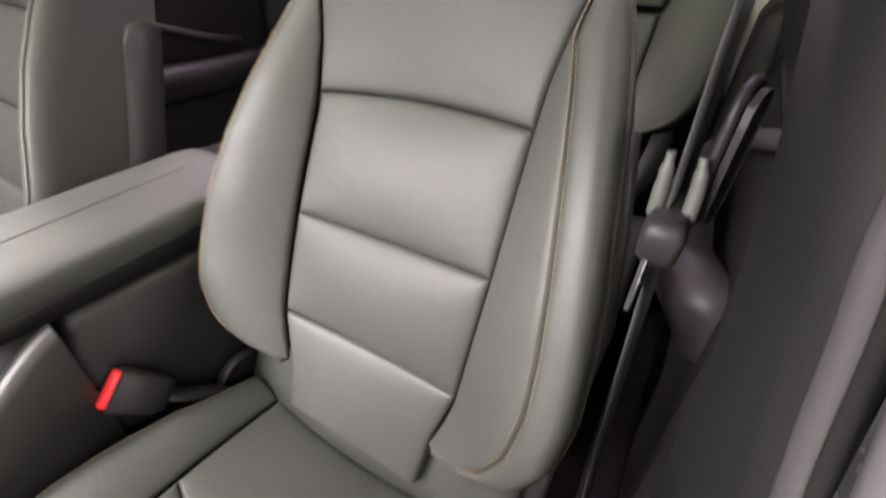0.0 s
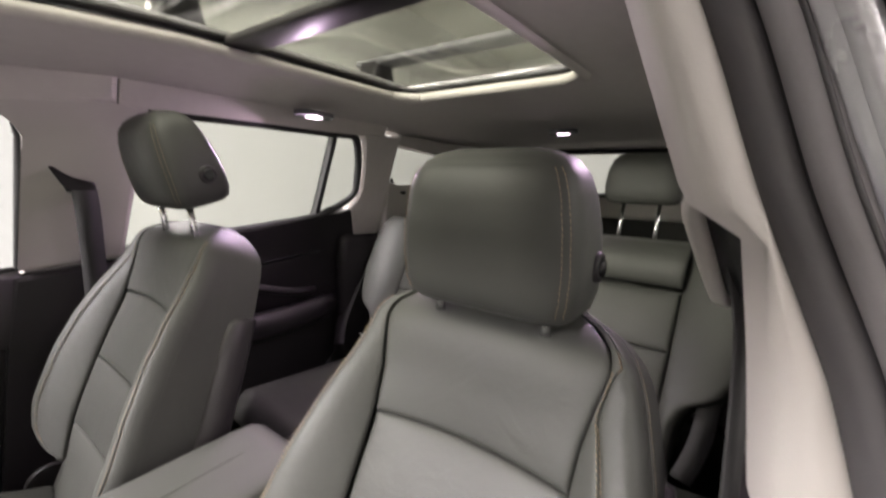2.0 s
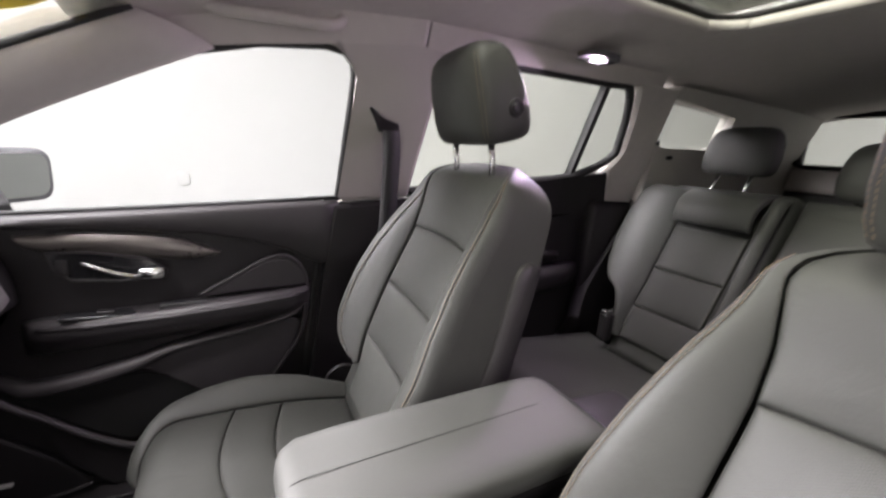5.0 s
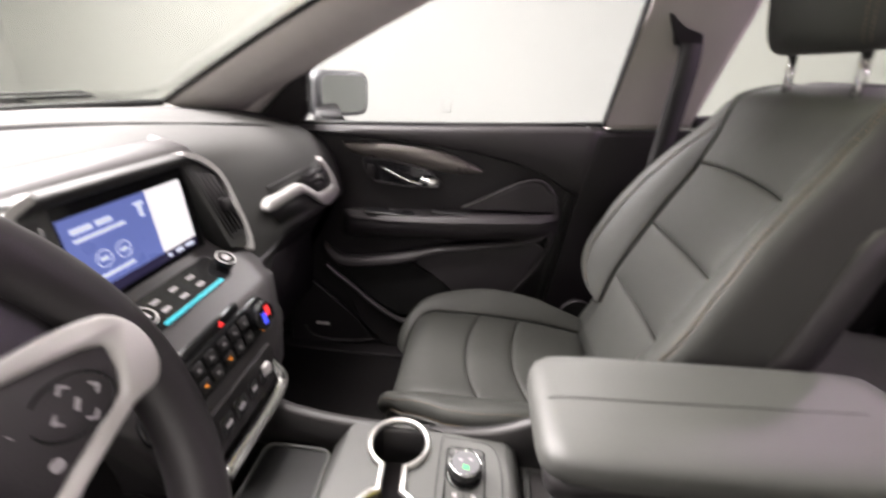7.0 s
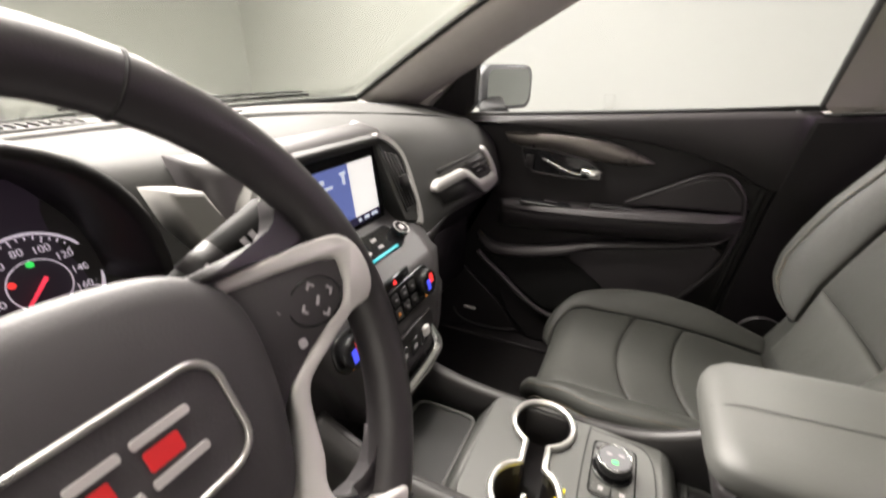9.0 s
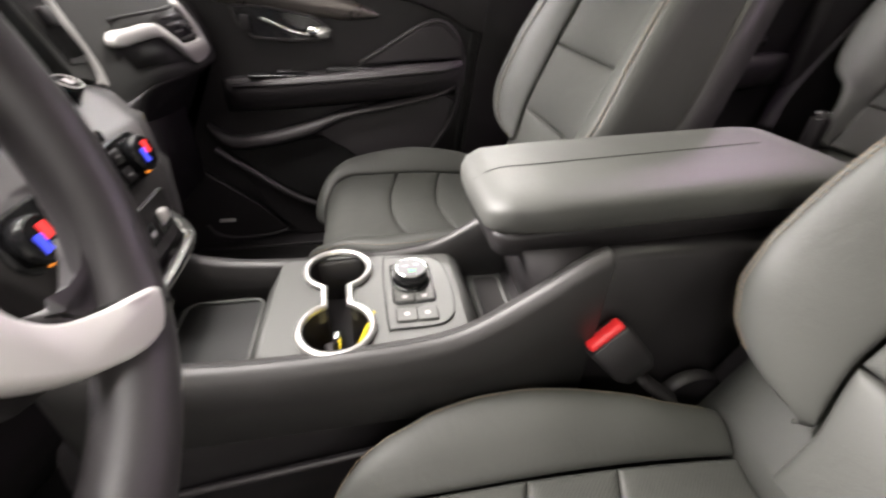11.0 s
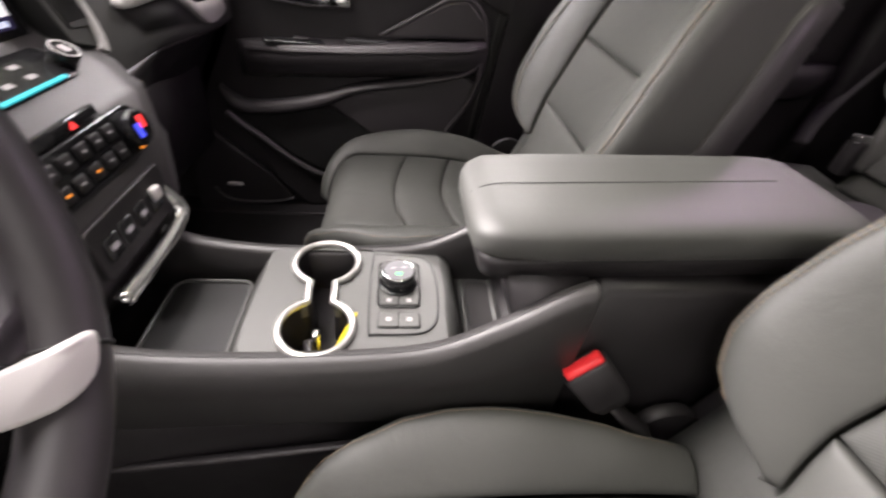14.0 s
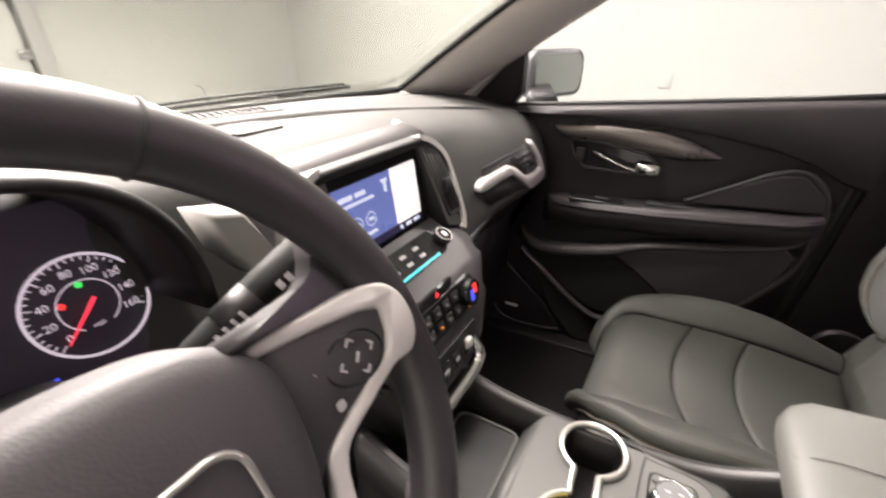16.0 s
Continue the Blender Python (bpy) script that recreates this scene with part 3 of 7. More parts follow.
    rp = [(0.03, 0.40), (0.06, 1.095), (-0.19, 1.13), (-0.50, 1.162), (-0.575, 1.187), (-0.66, 1.20), (-0.72, 1.0), (-0.70, 0.70), (-0.50, 0.55), (-0.45, 0.40)]
    part("panel", side_plate(rp, 0.03, 0.07, side, 0.012), HARD_PLASTIC, rdoor)
    part("armrest", loft([[Vector((side * (0.70 - 0.06 * k + a), y, 0.83 + 0.02 * (0.1 - y) + b)) for a, b in ((0.03, 0.03), (-0.02, 0.028), (-0.03, 0.0), (-0.01, -0.05), (0.03, -0.07))] for y, k in ((0.0, 0.2), (-0.1, 0.9), (-0.35, 1.0), (-0.5, 0.6), (-0.58, 0.1))]), DOOR_PLASTIC, rdoor)
    part("pull_handle", tube(spline([(side * 0.70, -0.50, 0.90), (side * 0.66, -0.38, 0.92), (side * 0.67, -0.2, 0.97), (side * 0.70, -0.1, 1.0)], 6), 0.013, 8), DOOR_PLASTIC, rdoor)
    part("trim_strip", tube(spline([(side * 0.705, 0.0, 0.98), (side * 0.70, -0.3, 1.02), (side * 0.70, -0.65, 1.05)], 6), 0.012, 8, 0.4), GLOSS_BLACK, rdoor)

# front right door
door = thing("front_door", (0.72, 0.7, 0.36), "black front passenger door trim panel, closed", "car door")
dp = [(1.20, 0.36)] + BELT + [(0.275, 0.95), (0.30, 0.85), (0.335, 0.56), (0.36, 0.36)]
part("panel", side_plate(dp, 0.02, 0.07, 1, 0.012), HARD_PLASTIC, door)
# upper roll of the panel
up = []
CREASE = [(0.262, 0.90), (0.331, 0.907), (0.385, 0.94), (0.466, 0.968), (0.592, 0.99), (0.79, 1.003), (1.04, 1.006), (1.17, 0.99)]
for k in range(24):
    y = 0.268 + 0.90 * k / 23
    z = float(np.interp(y, [q[0] for q in BELT[::-1]], [q[1] for q in BELT[::-1]]))
    zc = float(np.interp(y, [q[0] for q in CREASE], [q[1] for q in CREASE]))
    up.append([Vector((0.745, y, z - 0.002)), Vector((0.72, y, z + 0.004)), Vector((0.703, y, z - 0.004)), Vector((0.696, y, z - 0.014)), Vector((0.695, y, zc + 0.008)), Vector((0.700, y, zc + 0.002)), Vector((0.708, y, zc)), Vector((0.745, y, zc))])
part("upper_pad", loft(up), DOOR_PLASTIC, door, "soft dark grey upper pad")
acc = spline([(0.708, 0.925, 0.988), (0.698, 0.86, 0.992), (0.694, 0.79, 0.994), (0.694, 0.67, 0.986), (0.698, 0.60, 0.966), (0.706, 0.55, 0.943)], 6)
lowr = spline([(0.708, 0.905, 0.962), (0.700, 0.86, 0.955), (0.697, 0.79, 0.953), (0.697, 0.69, 0.938), (0.700, 0.62, 0.931), (0.707, 0.555, 0.938)], 6)
part("accent_trim", loft([[a, a * 0.7 + b * 0.3 + Vector((-0.006, 0, 0)), a * 0.3 + b * 0.7 + Vector((-0.006, 0, 0)), b, b + Vector((0.03, 0, 0)), a + Vector((0.03, 0, 0))] for a, b in zip(acc, lowr)]), BRUSHED, door, "brushed dark metal accent panel round the handle")
# handle recess and lever
M_DOOR = Matrix(((0, 0, -1, 0.702), (1, 0, 0, 0), (0, 1, 0, 0), (0, 0, 0, 1)))
hp_pts = [(0.874, 0.956), (0.862, 0.92), (0.835, 0.893), (0.75, 0.887), (0.665, 0.892), (0.661, 0.908), (0.70, 0.937), (0.80, 0.954)]
part("handle_recess", prism(hp_pts, 0.006, M_DOOR, 0.003), GLOSS_BLACK, door, "glossy black handle recess")
part("recess_rim", tube([M_DOOR @ Vector((y, z, 0.006)) for y, z in hp_pts], 0.0028, 6, closed=True), DOOR_PLASTIC, door)
lev = spline([(0.690, 0.815, 0.932), (0.682, 0.785, 0.921), (0.677, 0.745, 0.906), (0.676, 0.715, 0.899)], 6)
part("door_lever", tube(lev, [0.0045 + 0.0045 * (i / (len(lev) - 1)) for i in range(len(lev))], 10, 0.6), CHROME, door, "chrome inside door lever")
part("lever_cap", loft([[Vector((0.684 + dx, 0.690 + a * k, 0.905 + b * k)) for a, b in rounded(0.055, 0.026, 0.010, 4)] for dx, k in ((0.006, 1.0), (-0.004, 1.0), (-0.010, 0.75))]), CHROME, door, "chrome lever end")
part("lock_switch", box(0.690, 0.700, 0.838, 0.858, 0.905, 0.938, 0.002), HARD_PLASTIC, door)
# armrest
arm = []
for y, zt, d in ((0.93, 0.80, 0.005), (0.90, 0.805, 0.03), (0.80, 0.812, 0.055), (0.65, 0.823, 0.065), (0.50, 0.836, 0.065), (0.40, 0.843, 0.055), (0.35, 0.85, 0.03), (0.335, 0.855, 0.0)):
    x = 0.715
    arm.append([Vector((x + 0.01, y, zt + 0.002)), Vector((x - d * 0.8, y, zt)), Vector((x - d, y, zt - 0.006)), Vector((x - d - 0.004, y, zt - 0.022)), Vector((x - d * 0.92, y, zt - 0.045)), Vector((x - d * 0.4, y, zt - 0.075)), Vector((x + 0.01, y, zt - 0.09))])
part("armrest", loft(arm), DOOR_PLASTIC, door, "dark grey padded armrest")
part("armrest_strip", tube([(0.715 - d - 0.003, y, zt - 0.013) for y, zt, d in ((0.90, 0.805, 0.03), (0.80, 0.812, 0.055), (0.65, 0.823, 0.065), (0.50, 0.836, 0.065), (0.40, 0.843, 0.055), (0.35, 0.85, 0.03))], 0.0055, 8), DOOR_PLASTIC, door)
part("switch_panel", box(0.665, 0.705, 0.70, 0.86, 0.81, 0.818, 0.003), GLOSS_BLACK, door, "glossy black switch panel")
part("window_switch", box(0.672, 0.69, 0.76, 0.795, 0.818, 0.826, 0.003), HARD_PLASTIC, door)
part("pull_slot", box(0.672, 0.695, 0.58, 0.68, 0.82, 0.832, 0.004), RUBBER, door, "dark grip slot")
pull = [(0.60, 0.838), (0.45, 0.925), (0.40, 0.93), (0.355, 0.89), (0.35, 0.85)]
part("pull_pad", prism([(y, z) for y, z in pull], 0.014, M_DOOR, 0.008), DOOR_PLASTIC, door)
edge = spline([(0.694, y, z) for y, z in ((0.60, 0.84), (0.52, 0.885), (0.45, 0.924), (0.40, 0.93), (0.362, 0.895), (0.348, 0.84), (0.352, 0.77))], 6)
part("pull_rim", tube(edge, 0.006, 8), DOOR_PLASTIC, door)
# map pocket and lower panel
ledge = spline([(0.700, 0.985, 0.690), (0.690, 0.965, 0.668), (0.682, 0.925, 0.652), (0.678, 0.84, 0.661), (0.676, 0.74, 0.686), (0.676, 0.65, 0.720), (0.679, 0.50, 0.748), (0.686, 0.39, 0.774), (0.696, 0.358, 0.800)], 6)
wide_l = [float(np.interp(k / (len(ledge) - 1), (0, 0.15, 0.5, 0.62, 1), (0.008, 0.014, 0.014, 0.008, 0.006))) for k in range(len(ledge))]
part("pocket_ledge", loft([[p + Vector(q) for q in ((0.03, 0, w), (0.004, 0, w), (-0.004, 0, w * 0.6), (-0.008, 0, -w * 0.3), (-0.003, 0, -w), (0.03, 0, -w))] for p, w in zip(ledge, wide_l)]), DOOR_PLASTIC, door)
low_panel = [(0.735, 0.672), (0.65, 0.711), (0.50, 0.741), (0.392, 0.766), (0.362, 0.75), (0.379, 0.70), (0.413, 0.645), (0.452, 0.592), (0.53, 0.54), (0.575, 0.565), (0.620, 0.603), (0.660, 0.640), (0.70, 0.660)]
part("lower_insert", prism(low_panel, 0.012, M_DOOR, 0.006), DOOR_PLASTIC, door)
sweep = spline([(0.690, y, z) for y, z in ((0.357, 0.802), (0.357, 0.755), (0.374, 0.702), (0.408, 0.645), (0.448, 0.590), (0.51, 0.535), (0.60, 0.49))], 6)
part("sweep_rim", tube(sweep, 0.006, 8), DOOR_PLASTIC, door)
# no real hollow: a black plate gives the shade inside the pocket
part("pocket_shade", prism([(0.955, 0.635), (0.86, 0.645), (0.78, 0.655), (0.72, 0.655), (0.655, 0.628), (0.59, 0.57), (0.60, 0.50), (0.72, 0.485), (0.77, 0.49), (0.834, 0.53), (0.907, 0.59)], 0.003, M_DOOR @ Matrix.Translation((0, 0, 0.003)), 0.001), MATTE_BLACK_AND_SHADE, door, "black plate standing for the shade inside the map pocket")
rim = spline([(0.680, y, z) for y, z in ((0.975, 0.640), (0.945, 0.612), (0.907, 0.584), (0.834, 0.523), (0.765, 0.481), (0.72, 0.475), (0.60, 0.49))], 6)
part("pocket_rim", tube(rim, 0.008, 8), DOOR_PLASTIC, door)
part("pocket_front", prism([(0.925, 0.585), (0.834, 0.512), (0.765, 0.470), (0.60, 0.482), (0.50, 0.53), (0.44, 0.585), (0.41, 0.50), (0.45, 0.40), (0.80, 0.37), (0.88, 0.45)], 0.014, M_DOOR, 0.006), HARD_PLASTIC, door)
sp = [(1.10, 0.60), (1.02, 0.58), (0.90, 0.47), (0.84, 0.40), (0.92, 0.365), (1.10, 0.355)]
part("speaker_grille", prism(sp, 0.014, M_DOOR @ Matrix.Translation((0, 0, 0.003)), 0.006), HARD_PLASTIC, door)
part("grille_lip", tube(spline([(0.684, y, z) for y, z in ((1.05, 0.42), (1.035, 0.395), (0.99, 0.377), (0.90, 0.380), (0.84, 0.394))], 6), 0.004, 8), DOOR_PLASTIC, door)
part("speaker_badge", box(0.680, 0.686, 0.975, 1.015, 0.429, 0.438, 0.001), SILVER, door, "small silver badge")
fp_ = BELT + TOP_FRONT[:-1]
pane = whole("window_1", side_plate(fp_, 0.004, 0.004, 1, 0), SIDE_GLASS, "clear front passenger window", "window", kind="structure")
pane.visible_shadow = False
wf = [(side_x(z) - 0.012, y, z) for y, z in [(0.268, 1.078)] + TOP_FRONT]
part("window_seal", tube(wf, 0.010, 6), RUBBER, door)
part("belt_seal", tube([(side_x(z) - 0.012, y, z + 0.004) for y, z in BELT], 0.007, 6), RUBBER, door)
sail = [(1.15, 1.016), (1.04, 1.024), (1.015, 1.055), (0.998, 1.165), (1.008, 1.172)]
part("mirror_sail", side_plate(sail, 0.03, 0.03, 1, 0.004), HARD_PLASTIC, door, "black corner trim beside the mirror")
# outside mirror
mir = thing("door_mirror", (0.80, 0.98, 1.02), "grey outside mirror on the passenger door", "wing mirror")
mo = Vector((0.94, 0.992, 1.088))
mm = Matrix.Translation(mo) @ pose(0, 0, 0, 0, 0, -26)
sh = []
for k, (yy, sx, sz) in enumerate(((0.0, 1.0, 1.0), (0.01, 1.03, 1.03), (0.05, 1.0, 1.0), (0.10, 0.75, 0.8), (0.12, 0.3, 0.35))):
    sh.append([mm @ Vector((x * sx, yy, z * sz)) for x, z in rounded(0.215, 0.128, 0.035, 5)])
part("shell", loft(sh), RACK, mir)
part("glass", loft([[mm @ Vector((x, -0.002 - 0.002 * k, z)) for x, z in rounded(0.190, 0.106, 0.03, 5)] for k in (0, 1)], flat=True), MIRROR, mir, "mirror glass showing the bright bay")
part("arm", loft([[Vector((0.77, 0.98 + a, 1.02 + b)) for a, b in rounded(0.09, 0.05, 0.015, 3)], [Vector((0.90, 1.03 + a, 1.04 + b)) for a, b in rounded(0.07, 0.05, 0.015, 3)]]), HARD_PLASTIC, mir)

# ---- windscreen and cowl ----
def screen_point(u, v):
    """u -1..1 across, v 0..1 up."""
    yb, zb, xb = 1.50 - 0.20 * u * u, 1.055 + 0.012 * u * u, 0.57 * u
    yt, zt, xt = 0.74 - 0.08 * u * u, 1.46 - 0.04 * u * u, 0.515 * u
    return Vector((xb + (xt - xb) * v, yb + (yt - yb) * v, zb + (zt - zb) * v + 0.012 * math.sin(math.pi * v)))


rows_ = [[screen_point(-1 + 2 * i / 16, j / 8) for i in range(17)] for j in range(9)]
ws = whole("windscreen", loft(rows_, False, False), GREEN_GLASS, "clear curved windscreen", "windscreen", kind="structure")
ws.visible_shadow = False
sol = ws.modifiers.new("thick", "SOLIDIFY")
sol.thickness = 0.005
whole("windscreen_seal", tube([screen_point(-1 + 2 * i / 16, 0) for i in range(17)], 0.008, 6), RUBBER, "black seal along the base of the windscreen", "seal", kind="structure")
for s in (-1, 1):
    whole("windscreen_seal", tube([screen_point(s, j / 10) for j in range(11)], 0.007, 6), RUBBER, "black seal along the windscreen pillar", "seal", kind="structure")
    ap = []
    for j in range(11):
        p = screen_point(s, j / 10)
        w = 0.10 + 0.02 * j / 10
        q = Vector((s * (side_x(p.z - 0.03) - 0.03), p.y - w, p.z - 0.035))
        swell = Vector((-s * 0.022, -0.016, -0.004))
        ap.append([p] + [p + (q - p) * k_ + swell * math.sin(math.pi * k_) ** 0.8 for k_ in (0.15, 0.32, 0.5, 0.68, 0.85)] + [q, q + Vector((s * 0.03, 0.02, 0.01)), p + Vector((s * 0.03, 0.02, 0.0))])
    # same lighter colour in place of light falling on the slanted trim
    whole("pillar_trim", loft(ap), HEADLINER, "light grey slanted windscreen pillar trim, lightened for the light on it", "pillar trim", kind="structure")
wip = thing("wiper", (0.2, 1.56, 1.04), "black windscreen wiper resting on the cowl", "wiper")
part("arm", tube(spline([(-0.2, 1.58, 1.05), (0.15, 1.56, 1.062), (0.52, 1.42, 1.075)], 8), 0.004, 6), RUBBER, wip)
part("blade", tube(spline([(0.02, 1.56, 1.07), (0.25, 1.53, 1.076), (0.50, 1.42, 1.083)], 8), 0.003, 6), RUBBER, wip)
whole("bonnet", loft([[Vector((x, y, 0.98 + 0.05 * (1 - (x / 0.8) ** 2) - 0.12 * (y - 1.55) ** 2 + dz)) for x in [-0.8 + 0.1 * i for i in range(17)]] for y, dz in ((1.55, 0), (1.9, -0.02), (2.3, -0.06), (2.45, -0.2))], False, False), BODY_PAINT, "silver grey car bonnet", "bonnet", kind="structure").modifiers.new("thick", "SOLIDIFY").thickness = -0.01

# ---- roof ----
RW, RF, RR = 0.28, 0.475, -0.53


def droop(y):
    """How far the roof falls towards the windscreen."""
    return 0.2 * max(0.0, y) ** 2


def drooped(bm):
    for v in bm.verts:
        v.co.z -= droop(v.co.y)
    return bm


def roof_z(x, y):
    return 1.545 - 0.13 * max(0, abs(x) - 0.27) ** 1.4 / 0.3 ** 0.4 - droop(y) * (1.0 if y < 0.5 else 1.1) - 0.03 * max(0, -0.7 - y)


bm = bmesh.new()
xs = [-0.62, -0.58, -0.52, -0.44, -0.36, -0.30, -RW, -0.15, 0.0, 0.15, RW, 0.30, 0.36, 0.44, 0.52, 0.58, 0.62]
ys = [0.75, 0.68, 0.60, 0.53, RF, 0.3, 0.1, -0.02, -0.06, -0.2, -0.35, RR, -0.58, -0.7, -0.9, -1.2, -1.5, -1.8]
gv = {(x, y): bm.verts.new((x, y, roof_z(x, y))) for x in xs for y in ys}
for i in range(len(xs) - 1):
    for j in range(len(ys) - 1):
        cx, cy = (xs[i] + xs[i + 1]) / 2, (ys[j] + ys[j + 1]) / 2
        if abs(cx) < RW and RR < cy < RF:
            continue
        bm.faces.new((gv[xs[i], ys[j]], gv[xs[i + 1], ys[j]], gv[xs[i + 1], ys[j + 1]], gv[xs[i], ys[j + 1]]))
head = whole("headliner", smooth(bm), HEADLINER, "grey woven headliner round the roof window", "headliner", kind="structure")
mod = head.modifiers.new("thick", "SOLIDIFY")
mod.thickness, mod.offset = 0.02, 1.0
rl = thing("panoramic_roof", (0, 0, 1.56), "panoramic glass roof with dark frame, closed", "sunroof")
hole = [(x, y) for x, y in rounded(2 * RW - 0.01, RF - RR - 0.01, 0.09, 6, 0, (RF + RR) / 2)]
part("opening_lip", drooped(tube(spline([(x, y, 1.548) for x, y in hole], 5, True), 0.012, 8, closed=True)), HEADLINER, rl)
wide = rounded(2 * RW + 0.02, RF - RR + 0.02, 0.09, 6, 0, (RF + RR) / 2)
part("dark_frame", drooped(loft([[Vector((x, y, z)) for x, y in (hole if k else wide)] for k, z in ((0, 1.564), (1, 1.564), (1, 1.573), (0, 1.573))], True, False)), HARD_PLASTIC, rl)
RYS = [RR, -0.3, -0.1, 0.0, 0.1, 0.2, 0.3, 0.4, RF]
for x0, x1 in ((RW - 0.014, RW + 0.02), (-RW - 0.02, -RW + 0.012)):
    part("side_rail", drooped(loft([[Vector(p) for p in ((x0, y, 1.566), (x1, y, 1.566), (x1, y, 1.5745), (x0, y, 1.5745))] for y in RYS])), HARD_PLASTIC, rl)
part("rear_rail", box(-RW, RW, RR - 0.03, RR + 0.008, 1.565, 1.5745, 0.003), HARD_PLASTIC, rl)
part("cross_member", box(-RW, RW, -0.062, 0.004, 1.558, 1.5745, 0.006), HARD_PLASTIC, rl, "black cross member")
for y0, y1 in ((-0.002, RF + 0.02), (RR - 0.02, -0.058)):
    part("pane", drooped(loft([[Vector(p) for p in ((-RW - 0.01, y, 1.575), (RW + 0.01, y, 1.575), (RW + 0.01, y, 1.58), (-RW - 0.01, y, 1.58))] for y in [y0 + (y1 - y0) * k / 8 for k in range(9)]])), ROOF_GLASS, rl, "grey tinted roof glass")
for x0, x1, y0, y1 in ((-0.585, -RW - 0.012, -1.9, 0.7), (RW + 0.012, 0.585, -1.9, 0.7), (-RW - 0.012, RW + 0.012, RF + 0.022, 0.75), (-RW - 0.012, RW + 0.012, -1.9, RR - 0.022)):
    whole("roof_panel", drooped(loft([[Vector(p) for p in ((x0, y, 1.580), (x1, y, 1.580), (x1, y, 1.594), (x0, y, 1.594))] for y in [y0 + (y1 - y0) * k / 10 for k in range(11)]])), BODY_PAINT, "silver grey metal roof panel", "roof", kind="structure")
for yb, tilt in ((0.0, 0.0), (-0.62, 0.0)):
    rk = thing("roof_rack_bar", (0, yb, 1.7), "dark grey roof rack cross bar above the glass", "roof rack", "roof rack bars")
    part("bar", loft([[Vector((x, yb + a, 1.70 + b)) for a, b in rounded(0.075, 0.022, 0.01, 4)] for x in (-0.56, -0.3, 0, 0.3, 0.56)]), RACK, rk)
    for s in (-1, 1):
        part("foot", loft([[Vector((s * 0.50 + c, yb + a, z)) for a, c in rounded(w, 0.09, 0.02, 4)] for z, w in ((1.594, 0.15), (1.64, 0.11), (1.70, 0.08))]), HARD_PLASTIC, rk)

for side in (1, -1):
    y1 = 1.5 if side > 0 else 0.16
    whole("body_side", box(min(side * 0.80, side * 0.84), max(side * 0.80, side * 0.84), -1.9, y1, 0.2, 1.0, 0.01), BODY_PAINT, "silver painted side of the car", "car body", kind="structure")
    whole("wheel_arch_trim", box(min(side * 0.655, side * 0.74), max(side * 0.655, side * 0.74), -1.75, -0.60, 0.36, 1.10, 0.03), HARD_PLASTIC, "black trim beside the rear seat", "side trim", kind="structure")
# tailgate
tg = thing("tailgate", (0, -1.8, 0.6), "closed tailgate with rear window", "tailgate")
part("lower_panel", box(-0.66, 0.70, -1.80, -1.74, 0.4, 1.17, 0.02), SOFT_PLASTIC, tg)
part("window_ledge", box(-0.66, 0.70, -1.80, -1.73, 1.17, 1.285, 0.02), PILLAR, tg, "light grey trim under the rear window")
part("header", box(-0.66, 0.70, -1.80, -1.74, 1.485, 1.56, 0.02), HEADLINER, tg)
part("side_trim", box(0.60, 0.72, -1.80, -1.74, 1.17, 1.56, 0.02), HARD_PLASTIC, tg)
part("side_trim", box(-0.72, -0.60, -1.80, -1.74, 1.17, 1.56, 0.02), HARD_PLASTIC, tg)
g = part("window", box(-0.62, 0.62, -1.782, -1.778, 1.27, 1.50), GREEN_GLASS, tg)
g.visible_shadow = False
part("window_seal", tube([(x, -1.735, z) for x, z in rounded(1.22, 0.215, 0.06, 5, 0.02, 1.387)], 0.012, 6, closed=True), RUBBER, tg)
whole("cargo_floor", box(-0.72, 0.72, -1.8, -0.95, 0.62, 0.65, 0.01), CARPET, "black carpeted cargo floor", "cargo floor", kind="structure")
whole("bulkhead", box(-0.74, 0.74, 1.25, 1.32, 0.3, 1.0), HARD_PLASTIC, "black bulkhead under the dashboard", "bulkhead", kind="structure")

# reading lamps
def reading_lamp(loc, w, d, group="reading lamps"):
    th = thing("reading_lamp", loc, "small rectangular reading lamp in the headliner, switched on", "reading lamp", group)
    x, y, z = loc
    part("housing", prism(rounded(2 * w, 2 * d, min(w, d) * 0.9, 6, x, y), 0.014, Matrix.Translation((0, 0, z - 0.008))), RACK, th)
    part("lens", box(x - w * 0.45, x + w * 0.45, y - d * 0.32, y + d * 0.32, z - 0.013, z - 0.007, 0.003), DOME_LED, th)
    part("switch", box(x - w * 0.3, x + w * 0.3, y - d * 0.85, y - d * 0.55, z - 0.012, z - 0.007, 0.002), HARD_PLASTIC, th)


for lx, ly, lz, w, d, watts in READING:
    reading_lamp((lx, ly, lz), w, d)
gh = thing("grab_handle", (0.56, 0.42, 1.46), "grey grab handle above the front passenger window", "grab handle")
part("bar", tube(spline([(0.555, 0.30, 1.478), (0.53, 0.33, 1.455), (0.525, 0.44, 1.448), (0.53, 0.53, 1.445), (0.55, 0.56, 1.46)], 6), 0.011, 10), HEADLINER, gh)
vis = thing("sun_visor", (0.30, 0.66, 1.47), "grey cloth sun visor folded up", "sun visor")
part("panel", box(0.10, 0.50, 0.50, 0.68, 1.468, 1.486, 0.008), HEADLINER, vis)
rv = thing("rear_view_mirror", (0.05, 0.86, 1.40), "black rear-view mirror on the windscreen", "rear-view mirror")
